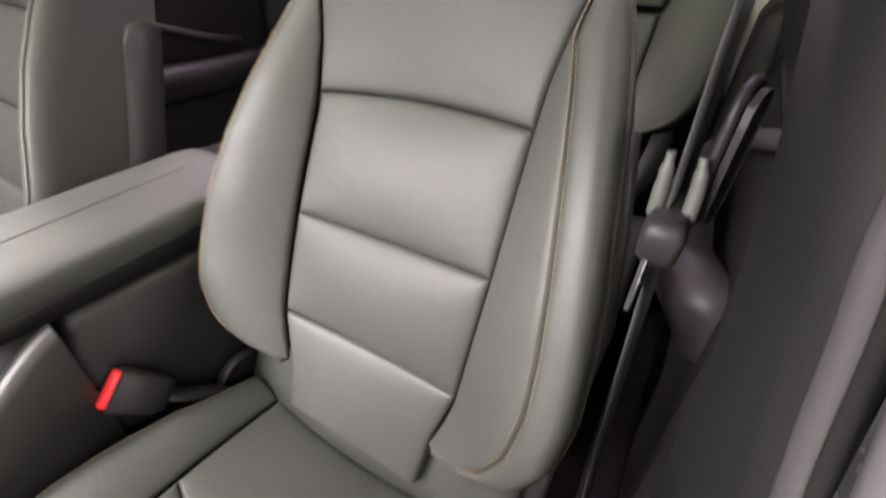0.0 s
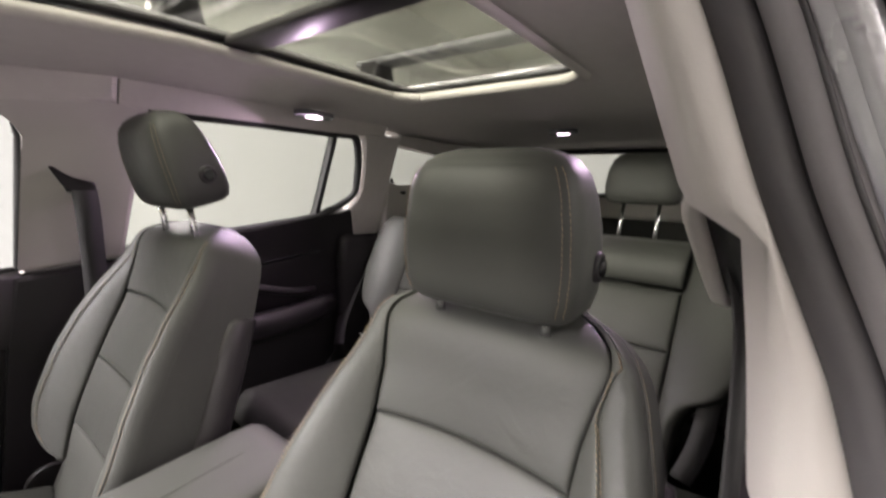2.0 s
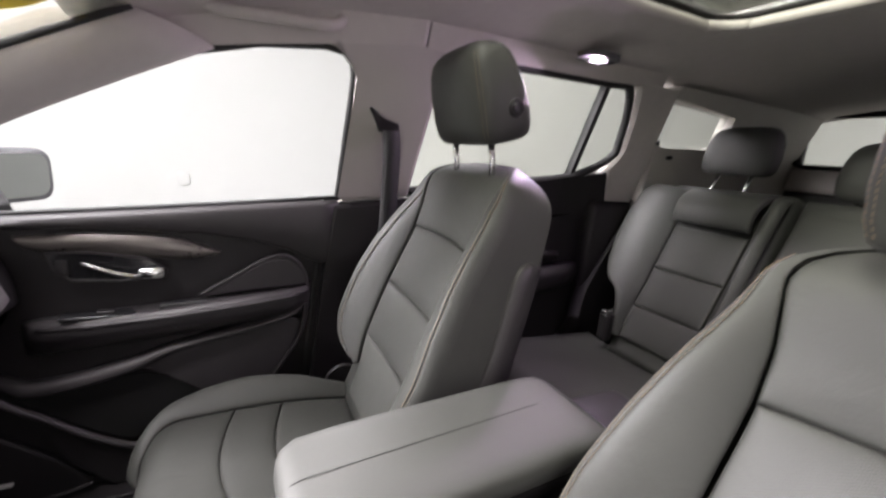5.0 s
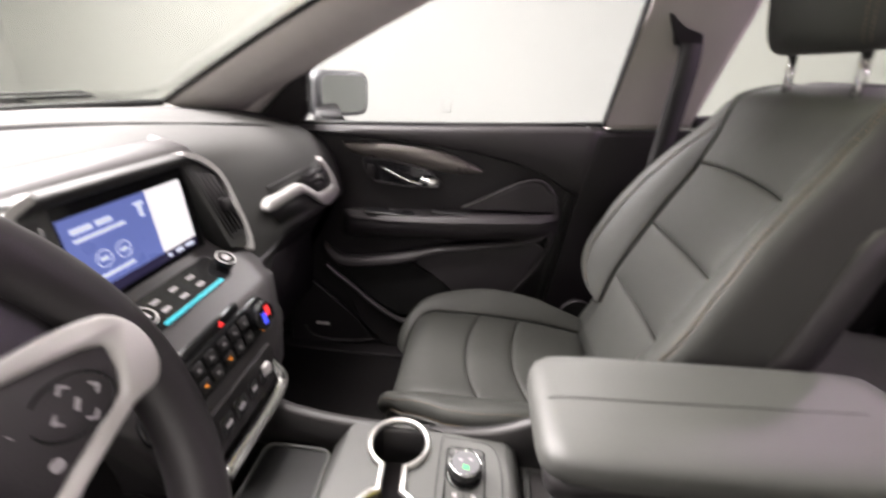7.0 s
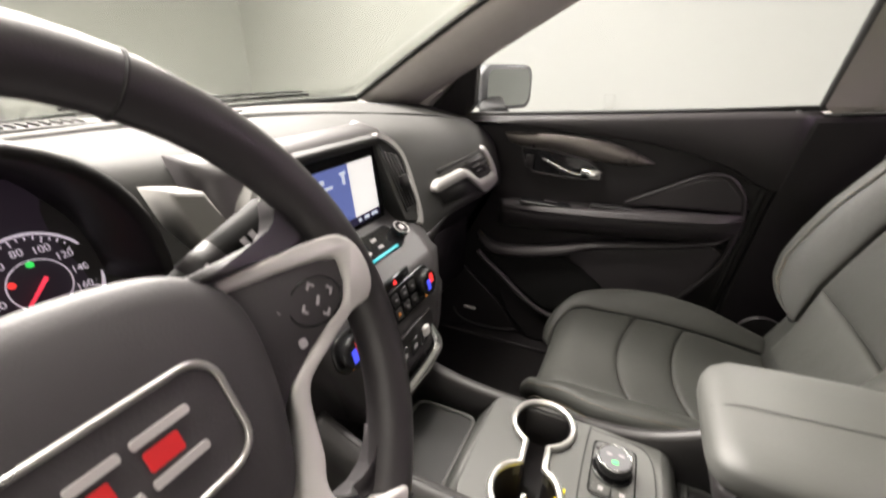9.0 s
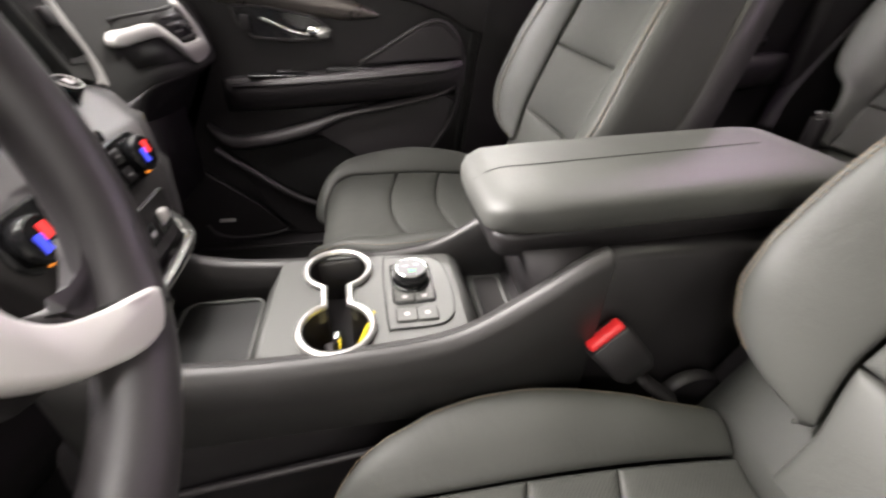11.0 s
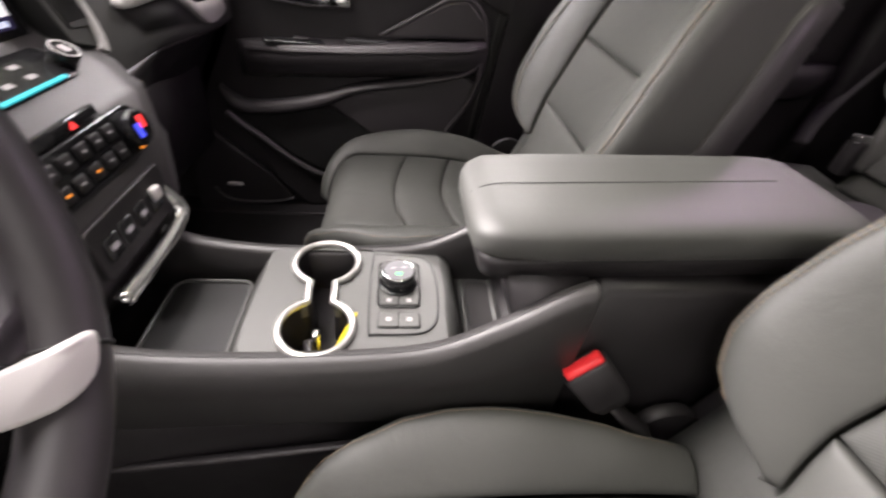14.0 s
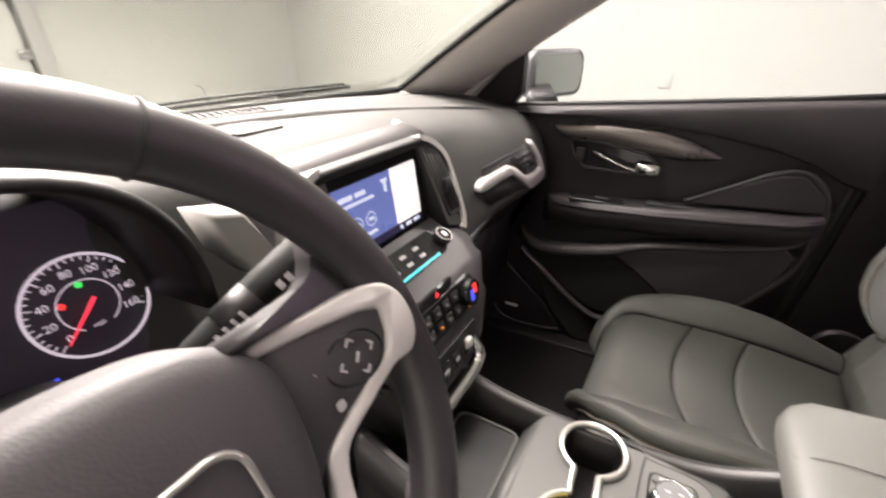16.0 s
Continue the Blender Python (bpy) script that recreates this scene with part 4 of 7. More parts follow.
part("shell", loft([[Vector((0.040 + x * s, 0.85 + y - 0.25 * x * s, 1.338 + z * s)) for x, z in rounded(0.205, 0.075, 0.035, 5)] for y, s in ((-0.012, 0.96), (0.0, 1.0), (0.02, 0.9), (0.035, 0.6))]), HARD_PLASTIC, rv)
part("glass", loft([[Vector((0.040 + x, 0.837 - k * 0.002 - 0.25 * x, 1.338 + z)) for x, z in rounded(0.19, 0.065, 0.03, 5)] for k in (0, 1)], flat=True), MIRROR, rv)
part("stem", tube([(0.04, 0.87, 1.345), (0.04, 0.91, 1.37), (0.04, 0.95, 1.385)], 0.012, 8), HARD_PLASTIC, rv)
stk_ = thing("windscreen_sticker", screen_point(0.92, 0.80), "yellow oval sticker with blue marks on the windscreen", "sticker")
oval = []
for lift in (0.004, 0.006):
    oval.append([screen_point(0.70 + 0.16 * math.cos(a), 0.87 + 0.11 * math.sin(a)) + Vector((0, -0.6 * lift, -0.8 * lift)) for a in [2 * math.pi * i / 40 for i in range(40)]])
part("oval", loft(oval), YELLOW, stk_)
for cu, cv, wu, wv in ((0.64, 0.835, 0.012, 0.045), (0.69, 0.81, 0.012, 0.045), (0.73, 0.835, 0.012, 0.035), (0.76, 0.79, 0.016, 0.014)):
    marks = [[screen_point(cu + wu * a, cv + wv * b) + Vector((0, -0.6 * l, -0.8 * l)) for a, b in ((-1, -1), (1, -1), (1, 1), (-1, 1))] for l in (0.0065, 0.0072)]
    part("ink_mark", loft(marks), INK, stk_, "blue ink bar")


# ---- seats ----
TH = radians(22.4)
B_UP, B_FW = Vector((0, -math.sin(TH), math.cos(TH))), Vector((0, math.cos(TH), math.sin(TH)))
B_O = Vector((0, 0.185, 0.765))


def back_pt(x, h, d):
    return B_O + Vector((x, 0, 0)) + B_UP * h + B_FW * d


def table(t, v):
    return float(np.interp(v, [p[0] for p in t], [p[1] for p in t]))


def facing(P, ref):
    """Outward direction of a surface P(u, v), on the side of ref."""
    def n(u, v, e=0.012):
        a = P(min(u + e, 1), v) - P(max(u - e, 0), v)
        b = P(u, min(v + e, 1)) - P(u, max(v - e, 0))
        q = a.cross(b).normalized()
        return q if q.dot(ref) > 0 else -q
    return n


def crisp(P, ref, nu, nv, drop=0.0045, width=0.0016, soft=0.0035, soft_width=0.012, puff=0.0, skirt=0.012, seams=(1, 1, 1, 1)):
    """A sewn cover panel: tight grooves at its edges and a soft swell beside them; seams: u0, u1, v0, v1."""
    us, vs = steps(nu, 0.03), steps(nv, 0.03)
    n = facing(P, ref)
    lu = (P(1, 0.5) - P(0, 0.5)).length
    lv = (P(0.5, 1) - P(0.5, 0)).length
    bm = bmesh.new()
    g = []
    for u in us:
        row = []
        for v in vs:
            ds = [d for d, on in ((u * lu, seams[0]), ((1 - u) * lu, seams[1]), (v * lv, seams[2]), ((1 - v) * lv, seams[3])) if on]
            near = min(ds) if ds else 1.0
            q = puff * (1 - (2 * u - 1) ** 2) * (1 - (2 * v - 1) ** 2)
            row.append(bm.verts.new(P(u, v) + n(u, v) * (q - drop * math.exp(-near / width) - soft * math.exp(-near / soft_width))))
        g.append(row)
    for i in range(len(us) - 1):
        for j in range(len(vs) - 1):
            bm.faces.new((g[i][j], g[i + 1][j], g[i + 1][j + 1], g[i][j + 1]))
    edge = [(i, 0) for i in range(len(us))] + [(len(us) - 1, j) for j in range(1, len(vs))]
    edge += [(i, len(vs) - 1) for i in range(len(us) - 2, -1, -1)] + [(0, j) for j in range(len(vs) - 2, 0, -1)]
    low = [bm.verts.new(g[i][j].co - n(us[i], vs[j]) * skirt) for i, j in edge]
    for k in range(len(edge)):
        k2 = (k + 1) % len(edge)
        a, b = edge[k], edge[k2]
        bm.faces.new((g[a[0]][a[1]], g[b[0]][b[1]], low[k2], low[k]))
    return smooth(bm)


W_OUT = [(-0.085, 0.12), (-0.078, 0.17), (-0.065, 0.200), (-0.045, 0.226), (-0.01, 0.245), (0.04, 0.251), (0.10, 0.246), (0.15, 0.238), (0.20, 0.228), (0.25, 0.217), (0.30, 0.205), (0.34, 0.194), (0.38, 0.182), (0.40, 0.174), (0.42, 0.161), (0.44, 0.138), (0.455, 0.105)]
SEAM = [(-0.16, 0.104), (-0.085, 0.110), (-0.04, 0.122), (-0.0115, 0.128), (0.1255, 0.1306), (0.27, 0.130), (0.32, 0.1335), (0.36, 0.142), (0.385, 0.148), (0.40, 0.150), (0.42, 0.143), (0.44, 0.124), (0.455, 0.093)]
CREST = [(-0.085, -0.012), (-0.07, 0.010), (-0.045, 0.024), (0.0, 0.034), (0.12, 0.037), (0.20, 0.031), (0.27, 0.018), (0.33, 0.002), (0.38, -0.008), (0.455, -0.011)]
INSERT = [(-0.16, -0.030), (0.0, -0.027), (0.27, -0.026), (0.33, -0.021), (0.38, -0.013), (0.455, -0.012)]
H0, H1 = -0.083, 0.455


def over_top(h):
    """How far the cover has rolled back at height h."""
    return 0.045 * (max(0.0, h - 0.392) / 0.063) ** 2


def centre_d(x, h):
    hollow = 0.007 * (x / 0.13) ** 2 * max(0.0, min(1.0, (0.40 - h) / 0.1))
    return table(INSERT, h) + 0.007 * math.sin(math.pi * max(0, min(1, (h + 0.1) / 0.35))) + hollow - over_top(h)


def flank(w, h):
    """The bolster's section at height h: w 0 at the centre seam, 0.62 at the crest's outer end, 1 on the side; gives x and depth."""
    wo, ws = table(W_OUT, h), table(SEAM, h)
    r = 0.020 * min(1.0, (wo - ws) / 0.05)
    we, dm, di = wo - r, table(CREST, h) - over_top(h), centre_d(ws, h)
    if w < 0.62:
        q = w / 0.62
        return ws + (we - ws) * q, di + (dm - di) * (1 - (1 - q) ** 1.75)
    a = (w - 0.62) / 0.38 * math.pi / 2
    return we + r * math.sin(a), dm - 0.034 * (1 - math.cos(a))


def front_seat(cs, rise, cushion_front, ZC):
    """cs: the side on which the console lies; then the cushion's front and height."""
    seat = thing("front_seat", (0, 0.2, 0.36), "black leather front seat with tan stitching and perforated centre", "car seat", "front seats")
    rings = []
    for h in (-0.19, -0.15, -0.10, -0.05, 0.0, 0.05, 0.10, 0.15, 0.20, 0.25, 0.30, 0.34, 0.37, 0.40, 0.42, 0.44, 0.453, 0.461):
        w = table(W_OUT, max(h, -0.04)) - 0.005
        k = max(0, (h - 0.40) / 0.061)
        front, back = -0.046 - 0.014 * k * k, -0.138 + 0.030 * k * k
        if h > 0.45:
            w *= 0.93
        c, dd = (front + back) / 2, (front - back) / 2
        ring = []
        for i in range(40):
            a = 2 * math.pi * i / 40
            ca, sa = math.cos(a), math.sin(a)
            ring.append(back_pt(w * math.copysign(abs(ca) ** 0.35, ca), h, c + dd * math.copysign(abs(sa) ** 0.5, sa)))
        rings.append(ring)
    backrest = part("backrest", loft(rings), LEATHER, seat)
    for name, h0, h1, mat in (("upper_panel", 0.2705, 0.455, LEATHER), ("middle_panel", 0.1255, 0.2705, PERFORATED), ("lower_panel", -0.0115, 0.1255, PERFORATED), ("base_panel", -0.15, -0.0115, LEATHER)):
        def P(u, v, h0=h0, h1=h1):
            h = h0 + (h1 - h0) * v
            x = (2 * u - 1) * table(SEAM, h)
            low_in, high_in = (1 - v) * (h0 > 0.0), v * (h1 < 0.3)
            bow = 0.009 * (1 - (2 * u - 1) ** 2) * (low_in * (h0 > 0.2) + high_in * (h1 > 0.2))
            slant = -0.004 * cs * (2 * u - 1) * (low_in + high_in)
            return back_pt(x, h + bow + slant, centre_d(x, h))
        flat_top = h1 > 0.4
        part(name, crisp(P, B_FW, 16, 14, soft=0.002 if flat_top else 0.004, soft_width=0.013, puff=0.003 if flat_top else 0.0065, seams=(1, 1, h0 > -0.1, not flat_top)), mat, backrest)
    for s in (-1, 1):
        def split(h, s=s):
            if s == cs:
                return 0.665
            ws, wo = table(SEAM, h), table(W_OUT, h)
            return 0.62 * max(0.12, min(0.8, (wo - 0.046 - ws) / (wo - 0.024 - ws)))

        def A(u, v, s=s):
            h = H0 + (H1 - H0) * v
            x, d = flank(u * split(h), h)
            return back_pt(s * x, h, d)

        def B(u, v, s=s):
            h = H0 + (H1 - H0) * v
            k = split(h)
            x, d = flank(k + (1 - k) * u, h)
            return back_pt(s * x, h, d)

        def C(u, v, s=s):
            h = H0 + (H1 - H0) * v
            x, d = flank(1, h)
            return back_pt(s * x * (1 - 0.02 * u), h, d + (-0.132 + 0.5 * over_top(h) - d) * u)
        ref = B_FW + Vector((s * 0.5, 0, 0))
        part("side_bolster", crisp(A, ref, 14, 34, soft=0.001, soft_width=0.006, seams=(1, 1, 1, 0)), LEATHER, backrest)
        part("bolster_edge", crisp(B, ref, 16, 34, soft=0.001, soft_width=0.006, drop=0.003, seams=(1, s != cs, 1, 0)), LEATHER, backrest)
        part("side_panel", crisp(C, Vector((s, 0, 0)), 8, 30, soft=0.0, drop=0.003, seams=(s != cs, 0, 0, 0)), LEATHER, backrest)
        for Q, u in ((A, 1 - 0.05), (B, 0.12 if s == cs else 0.045)) + (((B, 0.965),) if s != cs else ()):
            nq = facing(Q, ref)
            v1 = 0.80 if (s != cs and u < 0.95) else 0.93
            path = [Q(u, v) + nq(u, v) * 0.0004 for v in [0.04 + (v1 - 0.04) * i / 70 for i in range(71)]]
            part("stitching", stitches(path, nq(u, 0.5)), THREAD, backrest, "tan stitching")
    sh = []
    for h, edge in ((-0.17, -0.078), (-0.05, -0.078), (0.1, -0.078), (0.2, -0.078), (0.26, -0.079), (0.285, -0.085), (0.297, -0.096), (0.301, -0.11)):
        w = table(W_OUT, max(h, -0.02)) + 0.0055
        sh.append([back_pt(x * w, h, d) for x, d in ((0.97, edge + 0.001), (1.0, edge - 0.002), (0.995, -0.128), (0.93, -0.142), (0.6, -0.148), (0, -0.15), (-0.6, -0.148), (-0.93, -0.142), (-0.995, -0.128), (-1.0, edge - 0.002), (-0.97, edge + 0.001))])
    part("back_panel", loft(sh), DOOR_PLASTIC, backrest, "hard grey back panel")
    # cushion
    deep = cushion_front - 0.545

    def path_at(s):
        """Along the seat: distance s from the back; gives y and drop."""
        y0 = 0.20
        flat = cushion_front - y0
        if s < flat:
            y = y0 + s
            return y, 0.014 * math.sin(math.pi * (s / flat)) - 0.012 * (1 - s / flat) + 0.010 * (s / flat) ** 2, 0.0
        a = min((s - flat) / 0.066, 1.75)
        extra = max(0, (s - flat) - 0.066 * 1.75)
        return cushion_front + 0.066 * math.sin(a) - 0.2 * extra, 0.010 - 0.066 * (1 - math.cos(a)) - extra, a

    def cush(x, s, lift):
        y, dz, a = path_at(s)
        n = Vector((0, math.sin(a), math.cos(a)))
        return Vector((x, y + 0.012 * (1 - (x / 0.2) ** 2), ZC + dz)) + n * lift
    half = 0.142
    C_OUT = [(0.18, 0.195), (0.25, 0.20), (0.30, 0.210), (0.35, 0.219), (0.42, 0.228), (0.47, 0.229), (0.52, 0.221), (0.56, 0.203), (0.60, 0.178)]
    base = []
    for y, z0, w in ((0.16, 0.50, 0.20), (0.24, 0.46, 0.21), (0.4, 0.45, 0.226), (0.53, 0.46, 0.216), (0.575, 0.49, 0.19)):
        base.append([Vector((x * w, y, z)) for x, z in ((1, z0), (1.0, 0.552), (0.95, 0.562), (0, 0.556), (-0.95, 0.562), (-1.0, 0.552), (-1, z0), (0, z0 - 0.01))])
    cushion = part("cushion", loft(base), LEATHER, seat)
    for name, s0, s1, mat in (("rear_cushion_panel", 0.0, 0.152, PERFORATED), ("middle_cushion_panel", 0.152, 0.252, PERFORATED), ("front_cushion_panel", 0.252, 0.458 + deep, LEATHER)):
        def P(u, v, s0=s0, s1=s1):
            x = (2 * u - 1) * half
            s = s0 + (s1 - s0) * v
            bow = 0.022 * (1 - (2 * u - 1) ** 2) * ((1 - v) * (s0 > 0.1) + v * (s1 < 0.4))
            return cush(x, s + bow, 0.004 + 0.012 * (x / half) ** 2)
        part(name, crisp(P, Vector((0, 0.4, 1)), 16, 14, soft=0.004, soft_width=0.012, puff=0.003), mat, cushion)
    for s_ in (-1, 1):
        def P(u, v, s_=s_):
            s = (0.458 + deep) * v
            y, dz, a = path_at(s)
            wo = table(C_OUT, y - deep) + 0.3 * deep - 0.05 * max(0, a - 0.6)
            hs = min(half, wo - 0.05)
            k = min(1, 0.55 + s / 0.25) * (1 - 0.45 * min(1, max(0, s - 0.22) / 0.2))
            if u < 0.6:
                q = u / 0.6
                x = hs + (wo - 0.022 - hs) * q
                l = 0.014 + 0.036 * k * (1 - (1 - q) ** 1.8)
            else:
                b = (u - 0.6) / 0.4 * math.pi / 2
                x = wo - 0.022 + 0.022 * math.sin(b)
                l = 0.014 + 0.036 * k - 0.028 * (1 - math.cos(b))
            return cush(s_ * x, s, l)

        def S(u, v, s_=s_):
            p = P(1, v)
            return p + Vector((s_ * 0.004 * u, 0, -(0.075 if p.z > 0.55 else 0.05) * u))
        ref = Vector((s_ * 0.6, 0.3, 1))
        part("cushion_bolster", crisp(P, ref, 22, 26, soft=0.002, soft_width=0.008, drop=0.004), LEATHER, cushion)
        part("cushion_side", crisp(S, Vector((s_, 0.2, 0)), 6, 24, soft=0.0, drop=0.003, seams=(1, 0, 0, 0)), LEATHER, cushion)
        nq = facing(P, ref)
        for u in (0.70, 0.93):
            path = [P(u, 0.05 + 0.9 * i / 60) + nq(u, 0.05 + 0.9 * i / 60) * 0.0004 for i in range(61)]
            if u > 0.9 or s_ == cs:
                part("stitching", stitches(path, nq(u, 0.5)), THREAD, cushion, "tan stitching")
        part("welt", tube([P(0.985, 0.04 + 0.92 * i / 50) + Vector((s_ * 0.001, 0, 0.001)) for i in range(51)], 0.0032, 6), LEATHER, cushion, "rolled leather welt")

    def P(u, v):
        x = (2 * u - 1) * 0.20
        return Vector((x, 0.602 + deep - 0.02 * (x / 0.2) ** 2 - 0.012 * v, 0.528 - 0.08 * v))
    part("front_skirt", pillow(P, lambda u, v: Vector((0, 0.97, 0.2)), 14, 6, 0.006, 0.005, 0.03, 0.006), LEATHER, cushion)
    for s in (-1, 1):
        part("side_trim", box(s * 0.245 - 0.014, s * 0.245 + 0.014, 0.12, 0.53, 0.44, 0.515, 0.012), HARD_PLASTIC, seat, "black plastic side trim")
        part("seat_rail", box(s * 0.19 - 0.02, s * 0.19 + 0.02, 0.05, 0.60, 0.361 - rise, 0.40, 0.006), STEEL, seat)
        part("rail_bracket", box(s * 0.19 - 0.015, s * 0.19 + 0.015, 0.18, 0.53, 0.40, 0.47, 0.006), HARD_PLASTIC, seat)
        part("recliner_cover", cylinder(0.045, 0.02, frame_of((s * 0.225, 0.20, 0.57), (0, 1, 0), (0, 0, s)), 24, 0.006), HARD_PLASTIC, seat)
    return seat


def headrest(dz, cy=0.008, lean_deg=-3):
    hr = thing("headrest", (0, 0.0, 1.16), "black leather headrest with tan stitching on two steel posts", "headrest", "front headrests")
    c = Vector((0, cy, 1.252 + dz))
    lean = radians(lean_deg)
    u_, f_ = Vector((0, -math.sin(lean), math.cos(lean))), Vector((0, math.cos(lean), math.sin(lean)))
    # height, half width, front and back depth: a wedge that thins towards the top
    prof = [(-0.088, 0.088, 0.030, 0.040), (-0.085, 0.099, 0.040, 0.052), (-0.078, 0.106, 0.047, 0.060), (-0.06, 0.111, 0.052, 0.064), (-0.03, 0.1135, 0.053, 0.062), (0.01, 0.112, 0.053, 0.054), (0.045, 0.107, 0.050, 0.044), (0.066, 0.100, 0.045, 0.036), (0.080, 0.089, 0.036, 0.027), (0.088, 0.074, 0.025, 0.017), (0.093, 0.05, 0.012, 0.008)]
    hs = [p[0] for p in prof]
    rings = []
    for h, w, d, e in prof:
        ring = []
        for i in range(72):
            a = 2 * math.pi * i / 72
            ca, sa = math.cos(a), math.sin(a)
            y = (d if sa > 0 else e) * math.copysign(abs(sa) ** 0.45, sa)
            ring.append(c + Vector((w * math.copysign(abs(ca) ** 0.34, ca), 0, 0)) + u_ * h + f_ * (y - 0.006))
        rings.append(ring)
    body = part("pad", loft(rings), LEATHER, hr)

    def P(u, v):
        h = -0.080 + 0.160 * v
        x = 2 * u - 1
        w = float(np.interp(h, hs, [p[1] for p in prof])) * 0.905
        d = float(np.interp(h, hs, [p[2] for p in prof]))
        k = abs(x * 0.905) ** (1 / 0.34)
        return c + Vector((x * w, 0, 0)) + u_ * h + f_ * (d * max(0.0, 1 - k * k) ** 0.225 - 0.0045)
    part("front_panel", crisp(P, f_, 18, 18, soft=0.0012, soft_width=0.008, drop=0.003, puff=0.002, skirt=0.006), LEATHER, body)
    for s in (0, 1):
        for off in (0.016, -0.016):
            path = [P(off if s == 0 else 1 - off, i / 50) + f_ * 0.0012 for i in range(2, 49)]
            part("stitching", stitches(path, f_), THREAD, body, "tan stitching")
    k = c + Vector((-0.1105, 0, 0)) + f_ * -0.022 + u_ * -0.03
    part("tilt_button", cylinder(0.017, 0.007, frame_of(k, (0, 1, 0), (0, 0, -1)), 24, 0.004), HARD_PLASTIC, body, "round black tilt button")
    part("button_cap", cylinder(0.010, 0.003, frame_of(k + Vector((-0.0068, 0, 0)), (0, 1, 0), (0, 0, -1)), 20, 0.002), GLOSS_BLACK, body)
    for s in (-1, 1):
        part("post", tube([(s * 0.072, 0.010, 1.145), (s * 0.072, 0.012 + (cy - 0.008) * 0.6, 1.19 + dz)], 0.0065, 10), CHROME, hr, "steel post")
        part("collar", cylinder(0.014, 0.012, frame_of((s * 0.072, 0.009, 1.158), (1, 0, 0), (0, 1, 0.1)), 16, 0.003), HARD_PLASTIC, hr)
    return hr


D_X, P_X, P_Y, P_Z = -0.357, 0.3656, 0.071, 0.036
front_seat(1, 0.0, 0.572, 0.583).matrix_basis = pose(D_X, 0.2, 0.36)
front_seat(-1, P_Z, 0.545, 0.572).matrix_basis = pose(P_X, 0.2 + P_Y, 0.36 + P_Z)
headrest(0.0).matrix_basis = pose(-0.361, 0.0, 1.16)
headrest(0.078, 0.034, -15).matrix_basis = pose(0.346, 0.056, 1.16)


# ---- rear bench ----
RTH = radians(27)
R_UP, R_FW = Vector((0, -math.sin(RTH), math.cos(RTH))), Vector((0, math.cos(RTH), math.sin(RTH)))
R_O = Vector((0, -0.60, 0.64))


def rear_pt(x, h, d):
    return R_O + Vector((x, 0, 0)) + R_UP * h + R_FW * d


rear = thing("rear_bench", (0, -0.5, 0.36), "black leather rear bench seat with upright split backrest", "rear bench")
rc = part("cushion", box(-0.60, 0.62, -0.66, -0.21, 0.40, 0.60, 0.04, seg=3), LEATHER, rear)
for x0, x1, nm in ((-0.60, -0.17, "outer_cushion"), (-0.165, 0.165, "centre_cushion"), (0.17, 0.62, "outer_cushion")):
    def P(u, v, x0=x0, x1=x1):
        y = -0.64 + 0.46 * min(v / 0.85, 1)
        z = 0.645 - 0.03 * (1 - v) + 0.012 * (abs(2 * u - 1) ** 3)
        if v > 0.85:
            q = (v - 0.85) / 0.15
            y, z = -0.18 + 0.04 * math.sin(q * 1.5), z - 0.05 * (1 - math.cos(q * 1.5)) - 0.05 * q
        return Vector((x0 + (x1 - x0) * u, y, z))
    part(nm, crisp(P, Vector((0, 0.3, 1)), 14, 18, soft=0.007, soft_width=0.012, puff=0.008, skirt=0.02), LEATHER, rc)
R_OUT = [(-0.02, 0.50), (0.12, 0.51), (0.17, 0.53), (0.20, 0.585), (0.25, 0.612), (0.34, 0.632), (0.45, 0.635), (0.53, 0.622), (0.58, 0.59), (0.60, 0.55)]
R_IN = [(-0.02, 0.455), (0.44, 0.462), (0.60, 0.47)]
